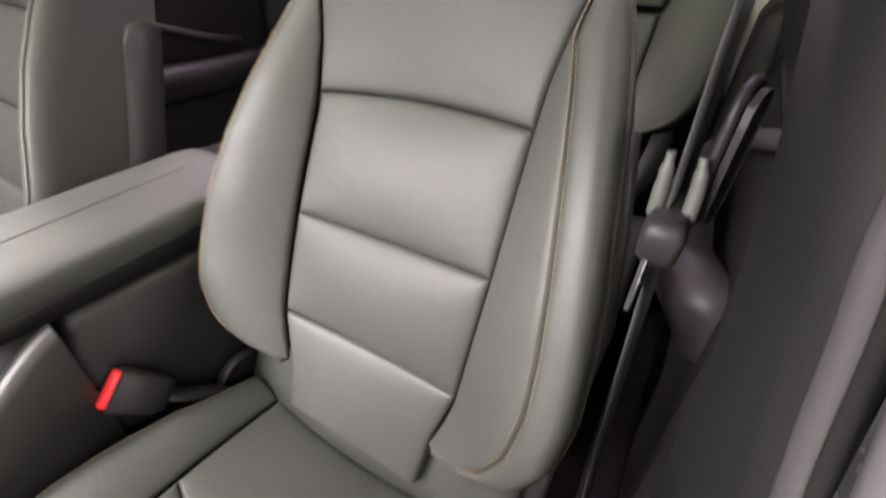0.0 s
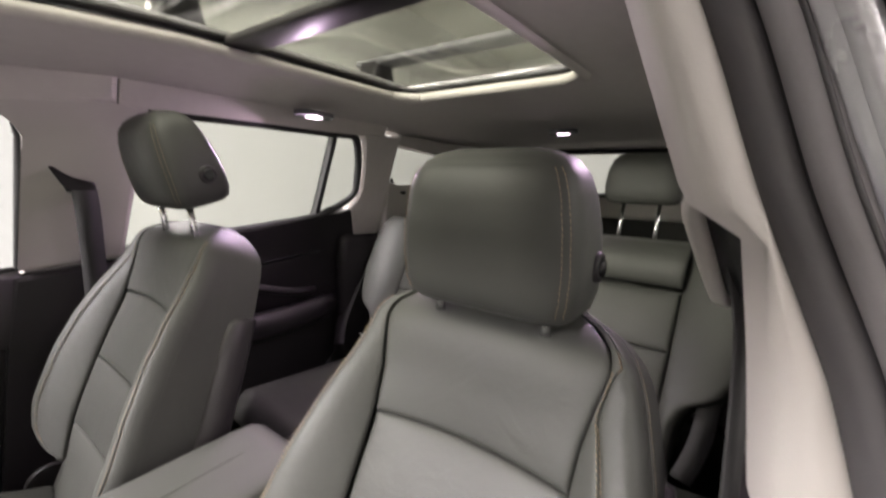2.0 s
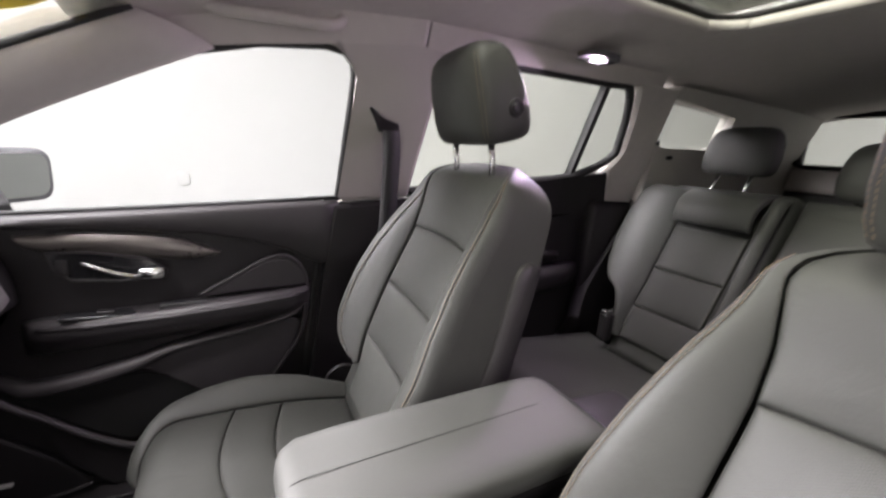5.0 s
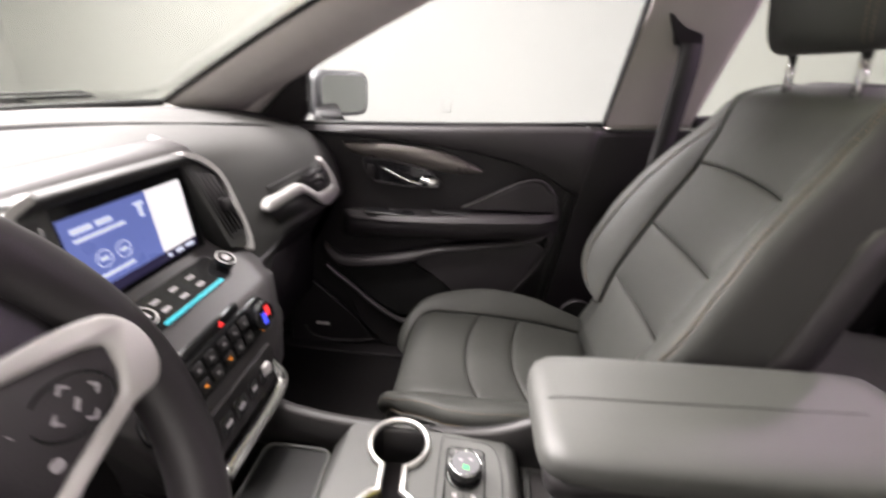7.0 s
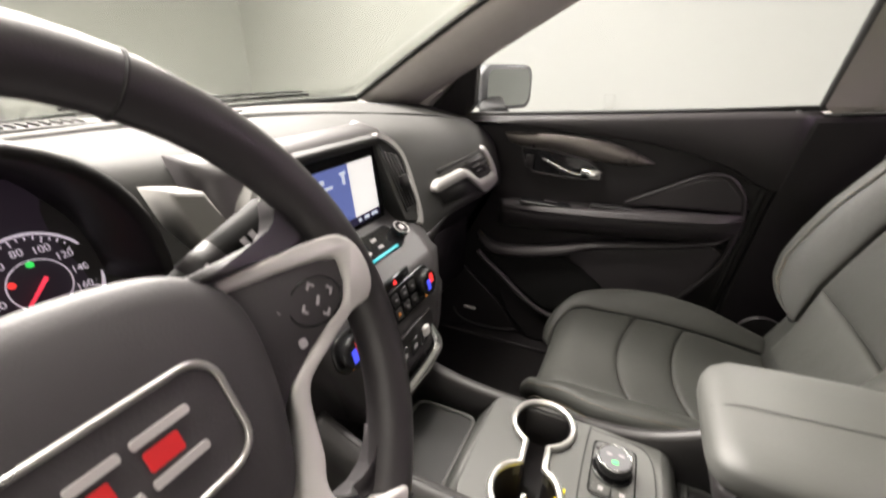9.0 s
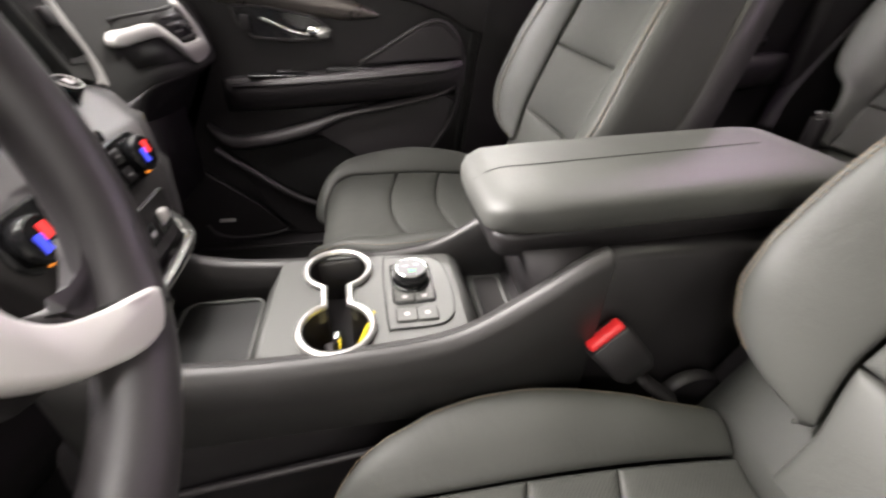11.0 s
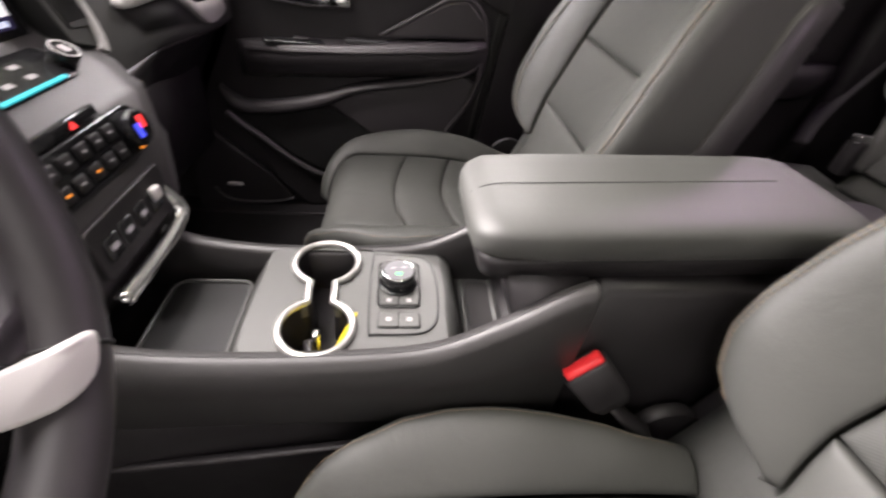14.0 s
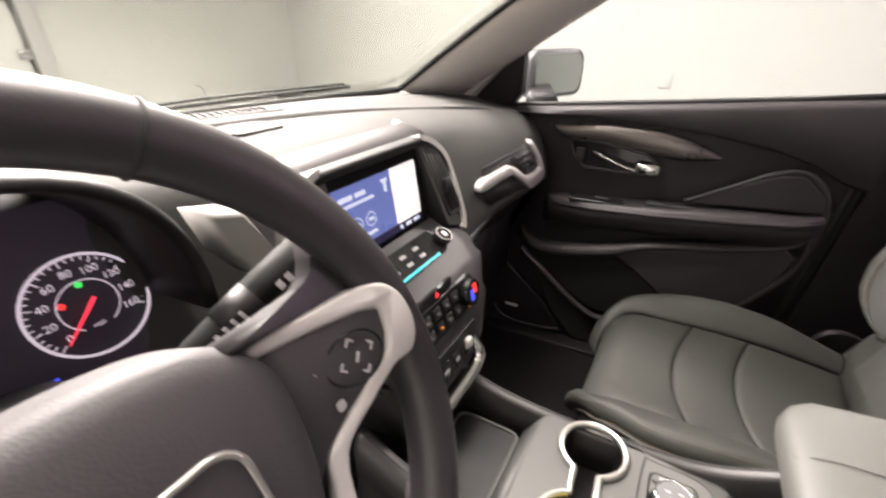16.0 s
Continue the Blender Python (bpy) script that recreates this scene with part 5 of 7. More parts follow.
for s in (-1, 1):
    rr_ = []
    for h, t in ((-0.02, 0.9), (0.0, 1), (0.12, 1), (0.17, 1), (0.20, 1), (0.25, 1.0), (0.34, 1), (0.45, 1), (0.53, 1.0), (0.575, 0.7), (0.598, 0.2)):
        xo = table(R_OUT, h) - 0.006
        rr_.append([rear_pt(s * (0.182 + (xo - 0.182) * a), h, b) for a, b in ((1, -0.09), (1.0, -0.01), (0.96, 0.008 * t), (0.5, 0.010 * t), (0.04, 0.008 * t), (0, -0.01), (0, -0.09))])
    br = part("backrest", loft(rr_), LEATHER, rear)
    for h0, h1 in ((0.035, 0.150), (0.150, 0.290), (0.290, 0.445)):
        def P(u, v, h0=h0, h1=h1, s=s):
            h = h0 + (h1 - h0) * v
            return rear_pt(s * (0.238 + (table(R_IN, h) - 0.238) * u), h, 0.026 + 0.006 * (2 * u - 1) ** 2)
        part("centre_panel", crisp(P, R_FW, 12, 10, soft=0.004, soft_width=0.010, puff=0.003), PERFORATED, br)

    def P(u, v, s=s):
        h = 0.03 + 0.545 * v
        a, b = table(R_IN, h), table(R_OUT, h)
        k = min(1, 0.35 + h / 0.25) * min(1, max(0, (0.60 - h) / 0.06)) ** 0.5
        q = min(u / 0.72, 1)
        if u < 0.72:
            return rear_pt(s * (a + (b - 0.022 - a) * q), h, 0.024 + 0.050 * k * (1 - (1 - q) ** 2.2))
        w = (u - 0.72) / 0.28 * math.pi / 2
        return rear_pt(s * (b - 0.022 + 0.022 * math.sin(w)), h, 0.024 + 0.050 * k - 0.055 * (1 - math.cos(w)))
    part("side_bolster", crisp(P, R_FW + Vector((s * 0.4, 0, 0)), 18, 26, soft=0.003, soft_width=0.008), LEATHER, br)

    def P(u, v, s=s):
        h = 0.03 + 0.55 * v
        return rear_pt(s * (0.184 + 0.052 * u), h, 0.012 + 0.036 * math.sin(math.pi * (0.12 + 0.70 * (1 - u))) * min(1, max(0, (0.60 - h) / 0.06)) ** 0.5)
    part("inner_bolster", crisp(P, R_FW, 12, 20, soft=0.002, soft_width=0.008), LEATHER, br)

    def P(u, v, s=s):
        h = 0.448 + 0.150 * v
        a, b = 0.236, table(R_IN, h) + 0.004
        return rear_pt(s * (a + (b - a) * u), h, 0.016 + 0.058 * math.sin(math.pi * (0.20 + 0.72 * v)) ** 0.8 - 0.03 * v ** 3)
    part("top_roll", crisp(P, R_FW + R_UP * 0.2, 14, 14, soft=0.004, soft_width=0.010), LEATHER, br)
cb = part("centre_backrest", loft([[rear_pt(a, h, b) for a, b in ((0.17, -0.08), (0.17, -0.01), (0.16, 0.01 * t), (0, 0.014 * t), (-0.16, 0.01 * t), (-0.17, -0.01), (-0.17, -0.08))] for h, t in ((-0.02, 0.9), (0.0, 1), (0.3, 1), (0.52, 1), (0.57, 0.7), (0.59, 0.2))]), LEATHER, rear)


def P(u, v):
    return rear_pt(-0.162 + 0.324 * u, 0.03 + 0.54 * v, 0.026 - 0.02 * v ** 6)


part("centre_panel", crisp(P, R_FW, 12, 18, soft=0.006, soft_width=0.012, puff=0.006), LEATHER, cb)
for x, z in ((-0.315, 0.092), (0.40, 0.045), (0.03, 0.0)):
    hr = thing("rear_headrest", rear_pt(x, 0.6, -0.03), "black leather rear headrest on two steel posts", "headrest", "rear headrests")
    c = rear_pt(x, 0.70, -0.03) + Vector((0, 0, z))
    ring = []
    prof = [(-0.075, 0.08, 0.02), (-0.070, 0.096, 0.032), (-0.055, 0.105, 0.041), (-0.02, 0.108, 0.045), (0.025, 0.104, 0.044), (0.055, 0.094, 0.036), (0.070, 0.080, 0.024), (0.077, 0.06, 0.012)]
    for h, w, d in prof:
        ring.append([c + Vector((w * math.copysign(abs(math.cos(a)) ** 0.4, math.cos(a)), d * math.copysign(abs(math.sin(a)) ** 0.5, math.sin(a)) - 0.2 * h, h)) for a in [2 * math.pi * i / 48 for i in range(48)]])
    part("pad", loft(ring), LEATHER, hr)
    for s in (-1, 1):
        part("post", tube([rear_pt(x + s * 0.05, 0.575, -0.03), c + Vector((s * 0.05, 0, -0.05))], 0.006, 8), CHROME, hr, "steel post")
        part("collar", cylinder(0.013, 0.012, frame_of(rear_pt(x + s * 0.05, 0.592, -0.03), (1, 0, 0), (0, 0.9, 0.45)), 14, 0.003), HARD_PLASTIC, hr)

# ---- belts ----
BELT_X = 0.05


def strap(points, width, across, name, parent, mat=WEBBING):
    a = Vector(across).normalized()
    rings = []
    pts = spline(points, 6)
    for i, p in enumerate(pts):
        d = (pts[min(i + 1, len(pts) - 1)] - pts[max(i - 1, 0)]).normalized()
        s = (a - d * a.dot(d)).normalized()
        n = d.cross(s)
        rings.append([p + s * width / 2 + n * 0.0008, p + s * width / 2 - n * 0.0008, p - s * width / 2 - n * 0.0008, p - s * width / 2 + n * 0.0008])
    return part(name, loft(rings), mat, parent)


for s, y0, tx in ((1, 0.0, "passenger"), (-1, 0.0, "driver")):
    sb = thing("seat_belt", (s * 0.62, 0.16, 0.9), "black front seat belt hanging on the pillar", "seat belt", "front seat belts")
    xt = side_x(1.25) - 0.055
    yb = 0.165 if s > 0 else 0.13
    if s < 0:
        strap([(-0.596, 0.150, 1.27), (-0.604, 0.150, 1.23), (-0.608, 0.150, 1.15), (-0.610, 0.150, 1.09), (-0.613, 0.145, 1.03), (-0.620, 0.125, 0.92), (-0.632, 0.10, 0.75), (-0.66, 0.08, 0.42)], 0.046, (0.16, 1, 0), "webbing", sb)
    else:
        strap([(s * (xt), yb, 1.275), (s * (xt - 0.005), yb - 0.005, 1.2), (s * (0.66), yb - 0.02, 0.95), (s * 0.68, yb - 0.03, 0.6), (s * 0.68, yb - 0.02, 0.42)], 0.046, (0, 1, 0), "webbing", sb)
    if s < 0:
        xt, yb = 0.588, 0.125
    if s > 0:
        M_G = Matrix(((0, 0, -1, xt + 0.012), (1, 0, 0, yb), (0, 1, 0, 1.272), (0, 0, 0, 1)))
        part("guide_loop", prism([(-0.027, -0.014), (0.026, -0.014), (0.034, 0.006), (0.056, 0.040), (0.050, 0.044), (0.018, 0.014), (-0.020, 0.010)], 0.016, M_G, 0.004), HARD_PLASTIC, sb, "black belt guide")
    if s < 0:
        part("latch_tongue", box(-0.611, -0.607, 0.150, 0.190, 0.955, 1.0, 0.0015), STEEL, sb, "steel latch tongue")
        part("tongue_grip", loft([[Vector((-0.613 + x, 0.160 + y, z)) for x, y in rounded(w, d, 0.005, 4)] for z, w, d in ((0.990, 0.014, 0.05), (0.996, 0.022, 0.06), (1.012, 0.024, 0.062), (1.020, 0.018, 0.056))]), HARD_PLASTIC, sb, "black tongue grip")
        for dx in (-0.011, 0.007):
            part("grip_prong", tube(spline([(-0.611 + dx, 0.165, 1.014), (-0.610 + dx, 0.165, 1.035), (-0.608 + dx * 0.9, 0.165, 1.052)], 5), [0.0045] * 5 + [0.004] * 3 + [0.0025] * 3, 8), CONSOLE_PLASTIC, sb)
for s in (1, -1):
    rb = thing("seat_belt", (s * 0.6 + BELT_X, -0.8, 0.8), "black rear seat belt beside the backrest", "seat belt", "rear seat belts")
    strap([(s * 0.60 + BELT_X, -0.88, 1.27), (s * 0.61 + BELT_X, -0.80, 1.1), (s * 0.61 + BELT_X, -0.62, 0.8), (s * 0.58 + BELT_X, -0.56, 0.68)], 0.044, (1, 0.3, 0), "webbing", rb)
    part("guide", tube(spline([(s * 0.585 + BELT_X, -0.84, 1.32), (s * 0.585 + BELT_X, -0.86, 1.27), (s * 0.56 + BELT_X, -0.90, 1.265)], 5), 0.008, 8), HARD_PLASTIC, rb, "black belt guide")
    part("anchor", box(s * 0.44 + BELT_X - 0.02, s * 0.44 + BELT_X + 0.02, -0.58, -0.55, 0.66, 0.75, 0.008), HARD_PLASTIC, rb)
    part("anchor_clip", box(s * 0.44 + BELT_X - 0.012, s * 0.44 + BELT_X + 0.012, -0.575, -0.545, 0.745, 0.765, 0.004), STEEL, rb)


def buckle(top_a, top_b, foot):
    b = thing("belt_buckle", foot, "black seat belt buckle with red release button", "belt buckle", "buckles")
    a, c, f = Vector(top_a), Vector(top_b), Vector(foot)
    mid = (a + c) / 2
    ax_ = (f - mid).normalized()
    wd = (c - a).normalized()
    th = ax_.cross(wd).normalized()
    wd = th.cross(ax_)
    sect = lambda p, w, t: [p + wd * x + th * y for x, y in rounded(w, t, min(w, t) * 0.25, 4)]
    part("housing", loft([sect(mid + ax_ * 0.004, 0.050, 0.024), sect(mid + ax_ * 0.006, 0.054, 0.028), sect(mid + ax_ * 0.055, 0.050, 0.026), sect(mid + ax_ * 0.068, 0.036, 0.02)]), HARD_PLASTIC, b)
    part("release_button", loft([sect(mid + ax_ * 0.010, 0.046, 0.018), sect(mid - ax_ * 0.001, 0.046, 0.018), sect(mid - ax_ * 0.003, 0.042, 0.014)]), RED, b, "red release button")
    part("slot", loft([sect(mid - ax_ * 0.0035 + th * 0.007, 0.03, 0.003), sect(mid - ax_ * 0.0025 + th * 0.007, 0.03, 0.003)]), RUBBER, b)
    part("stalk", tube([mid + ax_ * 0.06, mid + ax_ * 0.09, f + Vector((0, -0.02, -0.01)), f + Vector((0, -0.05, -0.06))], 0.011, 8, 0.5), HARD_PLASTIC, b)


buckle((-0.118, 0.332, 0.716), (-0.121, 0.372, 0.688), (-0.150, 0.275, 0.62))

# ---- centre console ----
con = thing("centre_console", (0, 0.5, 0.36), "dark grey centre console between the front seats", "console")
XC = -0.008
body = []
for y, zt, w in ((0.02, 0.78, 0.088), (0.20, 0.79, 0.088), (0.34, 0.79, 0.090), (0.42, 0.62, 0.093), (0.47, 0.62, 0.095), (0.6, 0.62, 0.096), (0.74, 0.62, 0.098), (0.86, 0.62, 0.105), (0.92, 0.62, 0.12)):
    body.append([Vector((XC + x, y, z)) for x, z in ((w + 0.02, 0.362), (w + 0.008, 0.58), (w, zt - 0.01), (w - 0.008, zt), (-w + 0.008, zt), (-w, zt - 0.01), (-w - 0.008, 0.58), (-w - 0.02, 0.362))])
part("body", loft(body), HARD_PLASTIC, con, "black lower body")
# side rails that rise to the lid
for s in (-1, 1):
    rail = spline([(XC + s * 0.105, 0.90, 0.745), (XC + s * 0.102, 0.83, 0.708), (XC + s * 0.100, 0.74, 0.695), (XC + s * 0.099, 0.62, 0.696), (XC + s * 0.099, 0.52, 0.708), (XC + s * 0.098, 0.45, 0.745), (XC + s * 0.096, 0.39, 0.787), (XC + s * 0.094, 0.36, 0.80)], 6)
    low = Vector((0, 0, 0.0 if s < 0 else -0.009))
    wide_ = 0.012 if s < 0 else 0.006
    # side walls carry the shade of the footwells in their colour
    part("side_wall", loft([[p + low + Vector((-s * 0.014, 0, -0.004)), p + low + Vector((-s * 0.011, 0, 0.0005)), p + low + Vector((0, 0, 0.003)), p + low + Vector((s * 0.7 * wide_, 0, -0.002)), p + low + Vector((s * wide_, 0, -0.012)), Vector((p.x + s * (wide_ + 0.004), p.y, 0.60)), Vector((p.x - s * 0.014, p.y, 0.60))] for p in rail]), DARK_CONSOLE, con)
    part("rail_groove", tube([p + low + Vector((-s * 0.002, 0, 0.0026)) for p in rail], 0.0009, 5), RUBBER, con)
    part("lower_rail", tube(spline([(XC + s * 0.118, 0.95, 0.50), (XC + s * 0.118, 0.75, 0.53), (XC + s * 0.116, 0.60, 0.55)], 6), 0.010, 8, 0.5), HARD_PLASTIC, con)
# upper plate with two cup openings joined by a channel
CUPS = ((0.050, 0.645), (-0.062, 0.643))
CR = 0.041


def ring_outline(r, neck):
    """Outline of the two cups and the channel between them, in x and y."""
    (xa, ya), (xb, yb) = CUPS
    out = []
    a0 = math.asin(neck / r)
    n = 26
    for i in range(n):
        a = math.pi - a0 - (2 * math.pi - 2 * a0) * i / (n - 1)
        out.append((xa + r * math.cos(a), ya + r * math.sin(a)))
    for i in range(n):
        a = -a0 - (2 * math.pi - 2 * a0) * i / (n - 1)
        out.append((xb + r * math.cos(a), yb + r * math.sin(a)))
    return out


inner = ring_outline(CR, 0.015)
bm = bmesh.new()
outer_pts = rounded(0.176, 0.226, 0.012, 6, XC, 0.607)
zt = 0.690
vi = [bm.verts.new((x, y, zt)) for x, y in inner]
vo = [bm.verts.new((x, y, zt)) for x, y in outer_pts]
es = [bm.edges.new((vi[i], vi[(i + 1) % len(vi)])) for i in range(len(vi))] + [bm.edges.new((vo[i], vo[(i + 1) % len(vo)])) for i in range(len(vo))]
bmesh.ops.triangle_fill(bm, edges=es, use_beauty=True)
geo = bmesh.ops.extrude_face_region(bm, geom=bm.faces[:])
for v in geo["geom"]:
    if isinstance(v, bmesh.types.BMVert):
        v.co.z -= 0.02
part("top_plate", bm, CONSOLE_PLASTIC, con)
well = []
for k, z in ((1.0, 0.689), (0.97, 0.66), (0.93, 0.625)):
    cx, cy = (CUPS[0][0] + CUPS[1][0]) / 2, CUPS[0][1]
    well.append([Vector((cx + (x - cx) * (0.98 if k < 1 else 1), cy + (y - cy) * k, z)) for x, y in inner])
bmw = loft(well, True, False)
part("cup_well", bmw, HARD_PLASTIC, con, "dark cup well")
part("cup_ring", tube([(x, y, 0.6935) for x, y in inner], 0.0045, 8, closed=True), SATIN_CHROME, con, "satin chrome ring round the cup holders")
# tray ahead of the cups
tr = rounded(0.15, 0.10, 0.015, 4, XC, 0.80)
part("tray_mat", prism(tr, 0.006, Matrix.Translation((0, 0, 0.632)), 0.002), RUBBER, con, "black rubber tray mat")
part("tray_rim", tube([(x, y, 0.640) for x, y in rounded(0.15, 0.10, 0.015, 4, XC, 0.80)], 0.003, 6, closed=True), CONSOLE_PLASTIC, con)
part("tray_slope", loft([[Vector((XC - 0.085, 0.722, 0.684)), Vector((XC + 0.085, 0.722, 0.684)), Vector((XC + 0.085, 0.722, 0.62)), Vector((XC - 0.085, 0.722, 0.62))], [Vector((XC - 0.085, 0.748, 0.64)), Vector((XC + 0.085, 0.748, 0.64)), Vector((XC + 0.085, 0.748, 0.62)), Vector((XC - 0.085, 0.748, 0.62))]]), CONSOLE_PLASTIC, con)
# small tray behind the knob
roll_ = [(0.498, 0.690), (0.491, 0.6885), (0.484, 0.684), (0.478, 0.677), (0.473, 0.667), (0.470, 0.657), (0.468, 0.648)]
part("rear_tray_slope", loft([[Vector((XC - 0.088, y, z)), Vector((XC + 0.088, y, z)), Vector((XC + 0.088, 0.498, 0.62)), Vector((XC - 0.088, 0.498, 0.62))] for y, z in roll_]), CONSOLE_PLASTIC, con)
part("rear_tray_floor", box(XC - 0.086, XC + 0.086, 0.372, 0.469, 0.615, 0.645, 0.002), CONSOLE_PLASTIC, con)
part("rear_tray_mat", prism(rounded(0.152, 0.036, 0.008, 4, XC, 0.436), 0.003, Matrix.Translation((0, 0, 0.6445)), 0.001), DARK_CONSOLE, con)
for yl in (0.457, 0.415):
    part("tray_lip", tube([(XC - 0.078, yl, 0.646), (XC - 0.03, yl + 0.003, 0.647), (XC + 0.03, yl + 0.003, 0.647), (XC + 0.08, yl, 0.646)], 0.0045, 8, 0.6), CONSOLE_PLASTIC, con)
# drive mode switch panel
SW_D = [(p.x, p.y) for p in spline([Vector((x, y, 0)) for x, y in ((0.068, 0.584), (0.0, 0.586), (-0.066, 0.584), (-0.070, 0.577), (-0.069, 0.530), (-0.060, 0.512), (-0.040, 0.504), (0.0, 0.501), (0.040, 0.504), (0.060, 0.512), (0.069, 0.530), (0.071, 0.577))], 4, True)]
part("switch_plate", prism(SW_D, 0.003, Matrix.Translation((0, 0, 0.689)), 0.001), CONSOLE_PLASTIC, con)
part("plate_groove", tube([(x, y, 0.6915) for x, y in SW_D], 0.0011, 5, closed=True), RUBBER, con)
part("panel_rim", tube([(x, y, 0.6925) for x, y in rounded(0.084, 0.052, 0.008, 5, 0.012, 0.550)], 0.0011, 5, closed=True), GLOSS_BLACK, con)
KX, KY = 0.014, 0.551
part("knob_base", cylinder(0.0245, 0.004, Matrix.Translation((KX, KY, 0.691)), 36, 0.002), GLOSS_BLACK, con)
kn = part("mode_knob", cylinder(0.0225, 0.020, Matrix.Translation((KX, KY, 0.694)), 36, 0.002, 0.021), GLOSS_BLACK, con, "black rotary drive mode knob")
part("knob_top", cylinder(0.0182, 0.0012, Matrix.Translation((KX, KY, 0.7138)), 36), RACK, kn, "dark grey knob cap")
part("knob_ring", tube([(KX + 0.0196 * math.cos(a), KY + 0.0196 * math.sin(a), 0.7140) for a in [2 * math.pi * i / 36 for i in range(36)]], 0.0012, 6, closed=True), CHROME, kn, "chrome knob ring")
part("mode_mark", box(KX - 0.010, KX - 0.005, KY - 0.004, KY + 0.003, 0.7150, 0.7154), LED_GREEN, kn, "small green mode light")
part("mode_mark", box(KX + 0.002, KX + 0.004, KY + 0.004, KY + 0.010, 0.7150, 0.7153), ICON, kn)
part("mode_mark", box(KX + 0.004, KX + 0.006, KY - 0.010, KY - 0.004, 0.7150, 0.7153), ICON, kn)


def push_button(bx, by, w, h):
    ob = part("button", prism(rounded(w, h, 0.003, 4, bx, by), 0.0035, Matrix.Translation((0, 0, 0.691)), 0.0012), CONSOLE_PLASTIC, con)
    part("button_groove", tube([(x, y, 0.6922) for x, y in rounded(w + 0.0015, h + 0.0015, 0.0035, 4, bx, by)], 0.0008, 4, closed=True), RUBBER, ob)
    part("button_mark", box(bx - 0.0028, bx + 0.0028, by - 0.003, by + 0.003, 0.6945, 0.6948), ICON, ob)


for by in (0.562, 0.538):
    push_button(0.0465, by, 0.012, 0.021)
    push_button(-0.019, by, 0.014, 0.022)
    push_button(-0.050, by, 0.022, 0.024)
# storage bin and armrest lid
part("bin_front", loft([[Vector((XC + x, 0.392, 0.63)) for x in (-0.085, 0.085)] + [Vector((XC + x, 0.36, 0.63)) for x in (0.085, -0.085)], [Vector((XC + x, 0.445, 0.792)) for x in (-0.082, 0.082)] + [Vector((XC + x, 0.36, 0.792)) for x in (0.082, -0.082)]]), HARD_PLASTIC, con)
lid_r = []
for y, w, z0, z1 in ((0.483, 0.050, 0.812, 0.824), (0.480, 0.066, 0.807, 0.834), (0.472, 0.078, 0.805, 0.842), (0.455, 0.086, 0.804, 0.849), (0.40, 0.090, 0.804, 0.853), (0.30, 0.091, 0.809, 0.858), (0.20, 0.091, 0.814, 0.863), (0.10, 0.090, 0.820, 0.868), (0.07, 0.088, 0.822, 0.867), (0.055, 0.080, 0.828, 0.860)):
    zc, hz = (z0 + z1) / 2, (z1 - z0) / 2
    ring = []
    for i in range(32):
        a = 2 * math.pi * i / 32
        ca, sa = math.cos(a), math.sin(a)
        ring.append(Vector((0.006 + w * math.copysign(abs(ca) ** 0.42, ca), y, zc + hz * math.copysign(abs(sa) ** 0.55, sa))))
    lid_r.append(ring)
lid = part("armrest_lid", loft(lid_r), LID_LEATHER, con, "padded dark leather armrest lid")
part("lid_seam", tube(spline([(0.008, 0.478, 0.836), (0.004, 0.455, 0.8495), (0.004, 0.40, 0.8535), (0.008, 0.25, 0.8609), (0.012, 0.12, 0.8672)], 5), 0.0005, 5), RUBBER, lid)
part("lid_base", loft([[Vector((0.006 + x, y, z + 0.05 * (0.45 - y))) for x, y in rounded(w, h, 0.02, 5, 0.0, 0.27)] for w, h, z in ((0.150, 0.385, 0.780), (0.166, 0.404, 0.786), (0.172, 0.410, 0.806), (0.168, 0.406, 0.812))]), HARD_PLASTIC, con, "black base of the armrest lid")
part("rear_face", box(-0.080, 0.088, -0.13, 0.05, 0.37, 0.815, 0.03, seg=3), HARD_PLASTIC, con)

key = thing("car_key", (-0.062, 0.643, 0.63), "steel key on a yellow plastic tag in the cup holder", "key")
part("tag", prism(rounded(0.070, 0.030, 0.006, 4), 0.002, frame_of((-0.058, 0.618, 0.668), (0.80, -0.42, 0.42), (-0.25, -0.35, 0.9))), YELLOW, key, "yellow plastic tag")
part("key_blade", box(-0.066, -0.054, 0.640, 0.648, 0.632, 0.682, 0.002), STEEL, key)
part("key_head", prism(rounded(0.03, 0.045, 0.01, 4), 0.009, frame_of((-0.070, 0.652, 0.648), (1, 0.3, 0), (0, 0.2, 1)), 0.003), HARD_PLASTIC, key)

# ---- dashboard ----
dash = thing("dashboard", (0, 1.2, 0.6), "dark grey dashboard with silver vent trim", "dashboard")
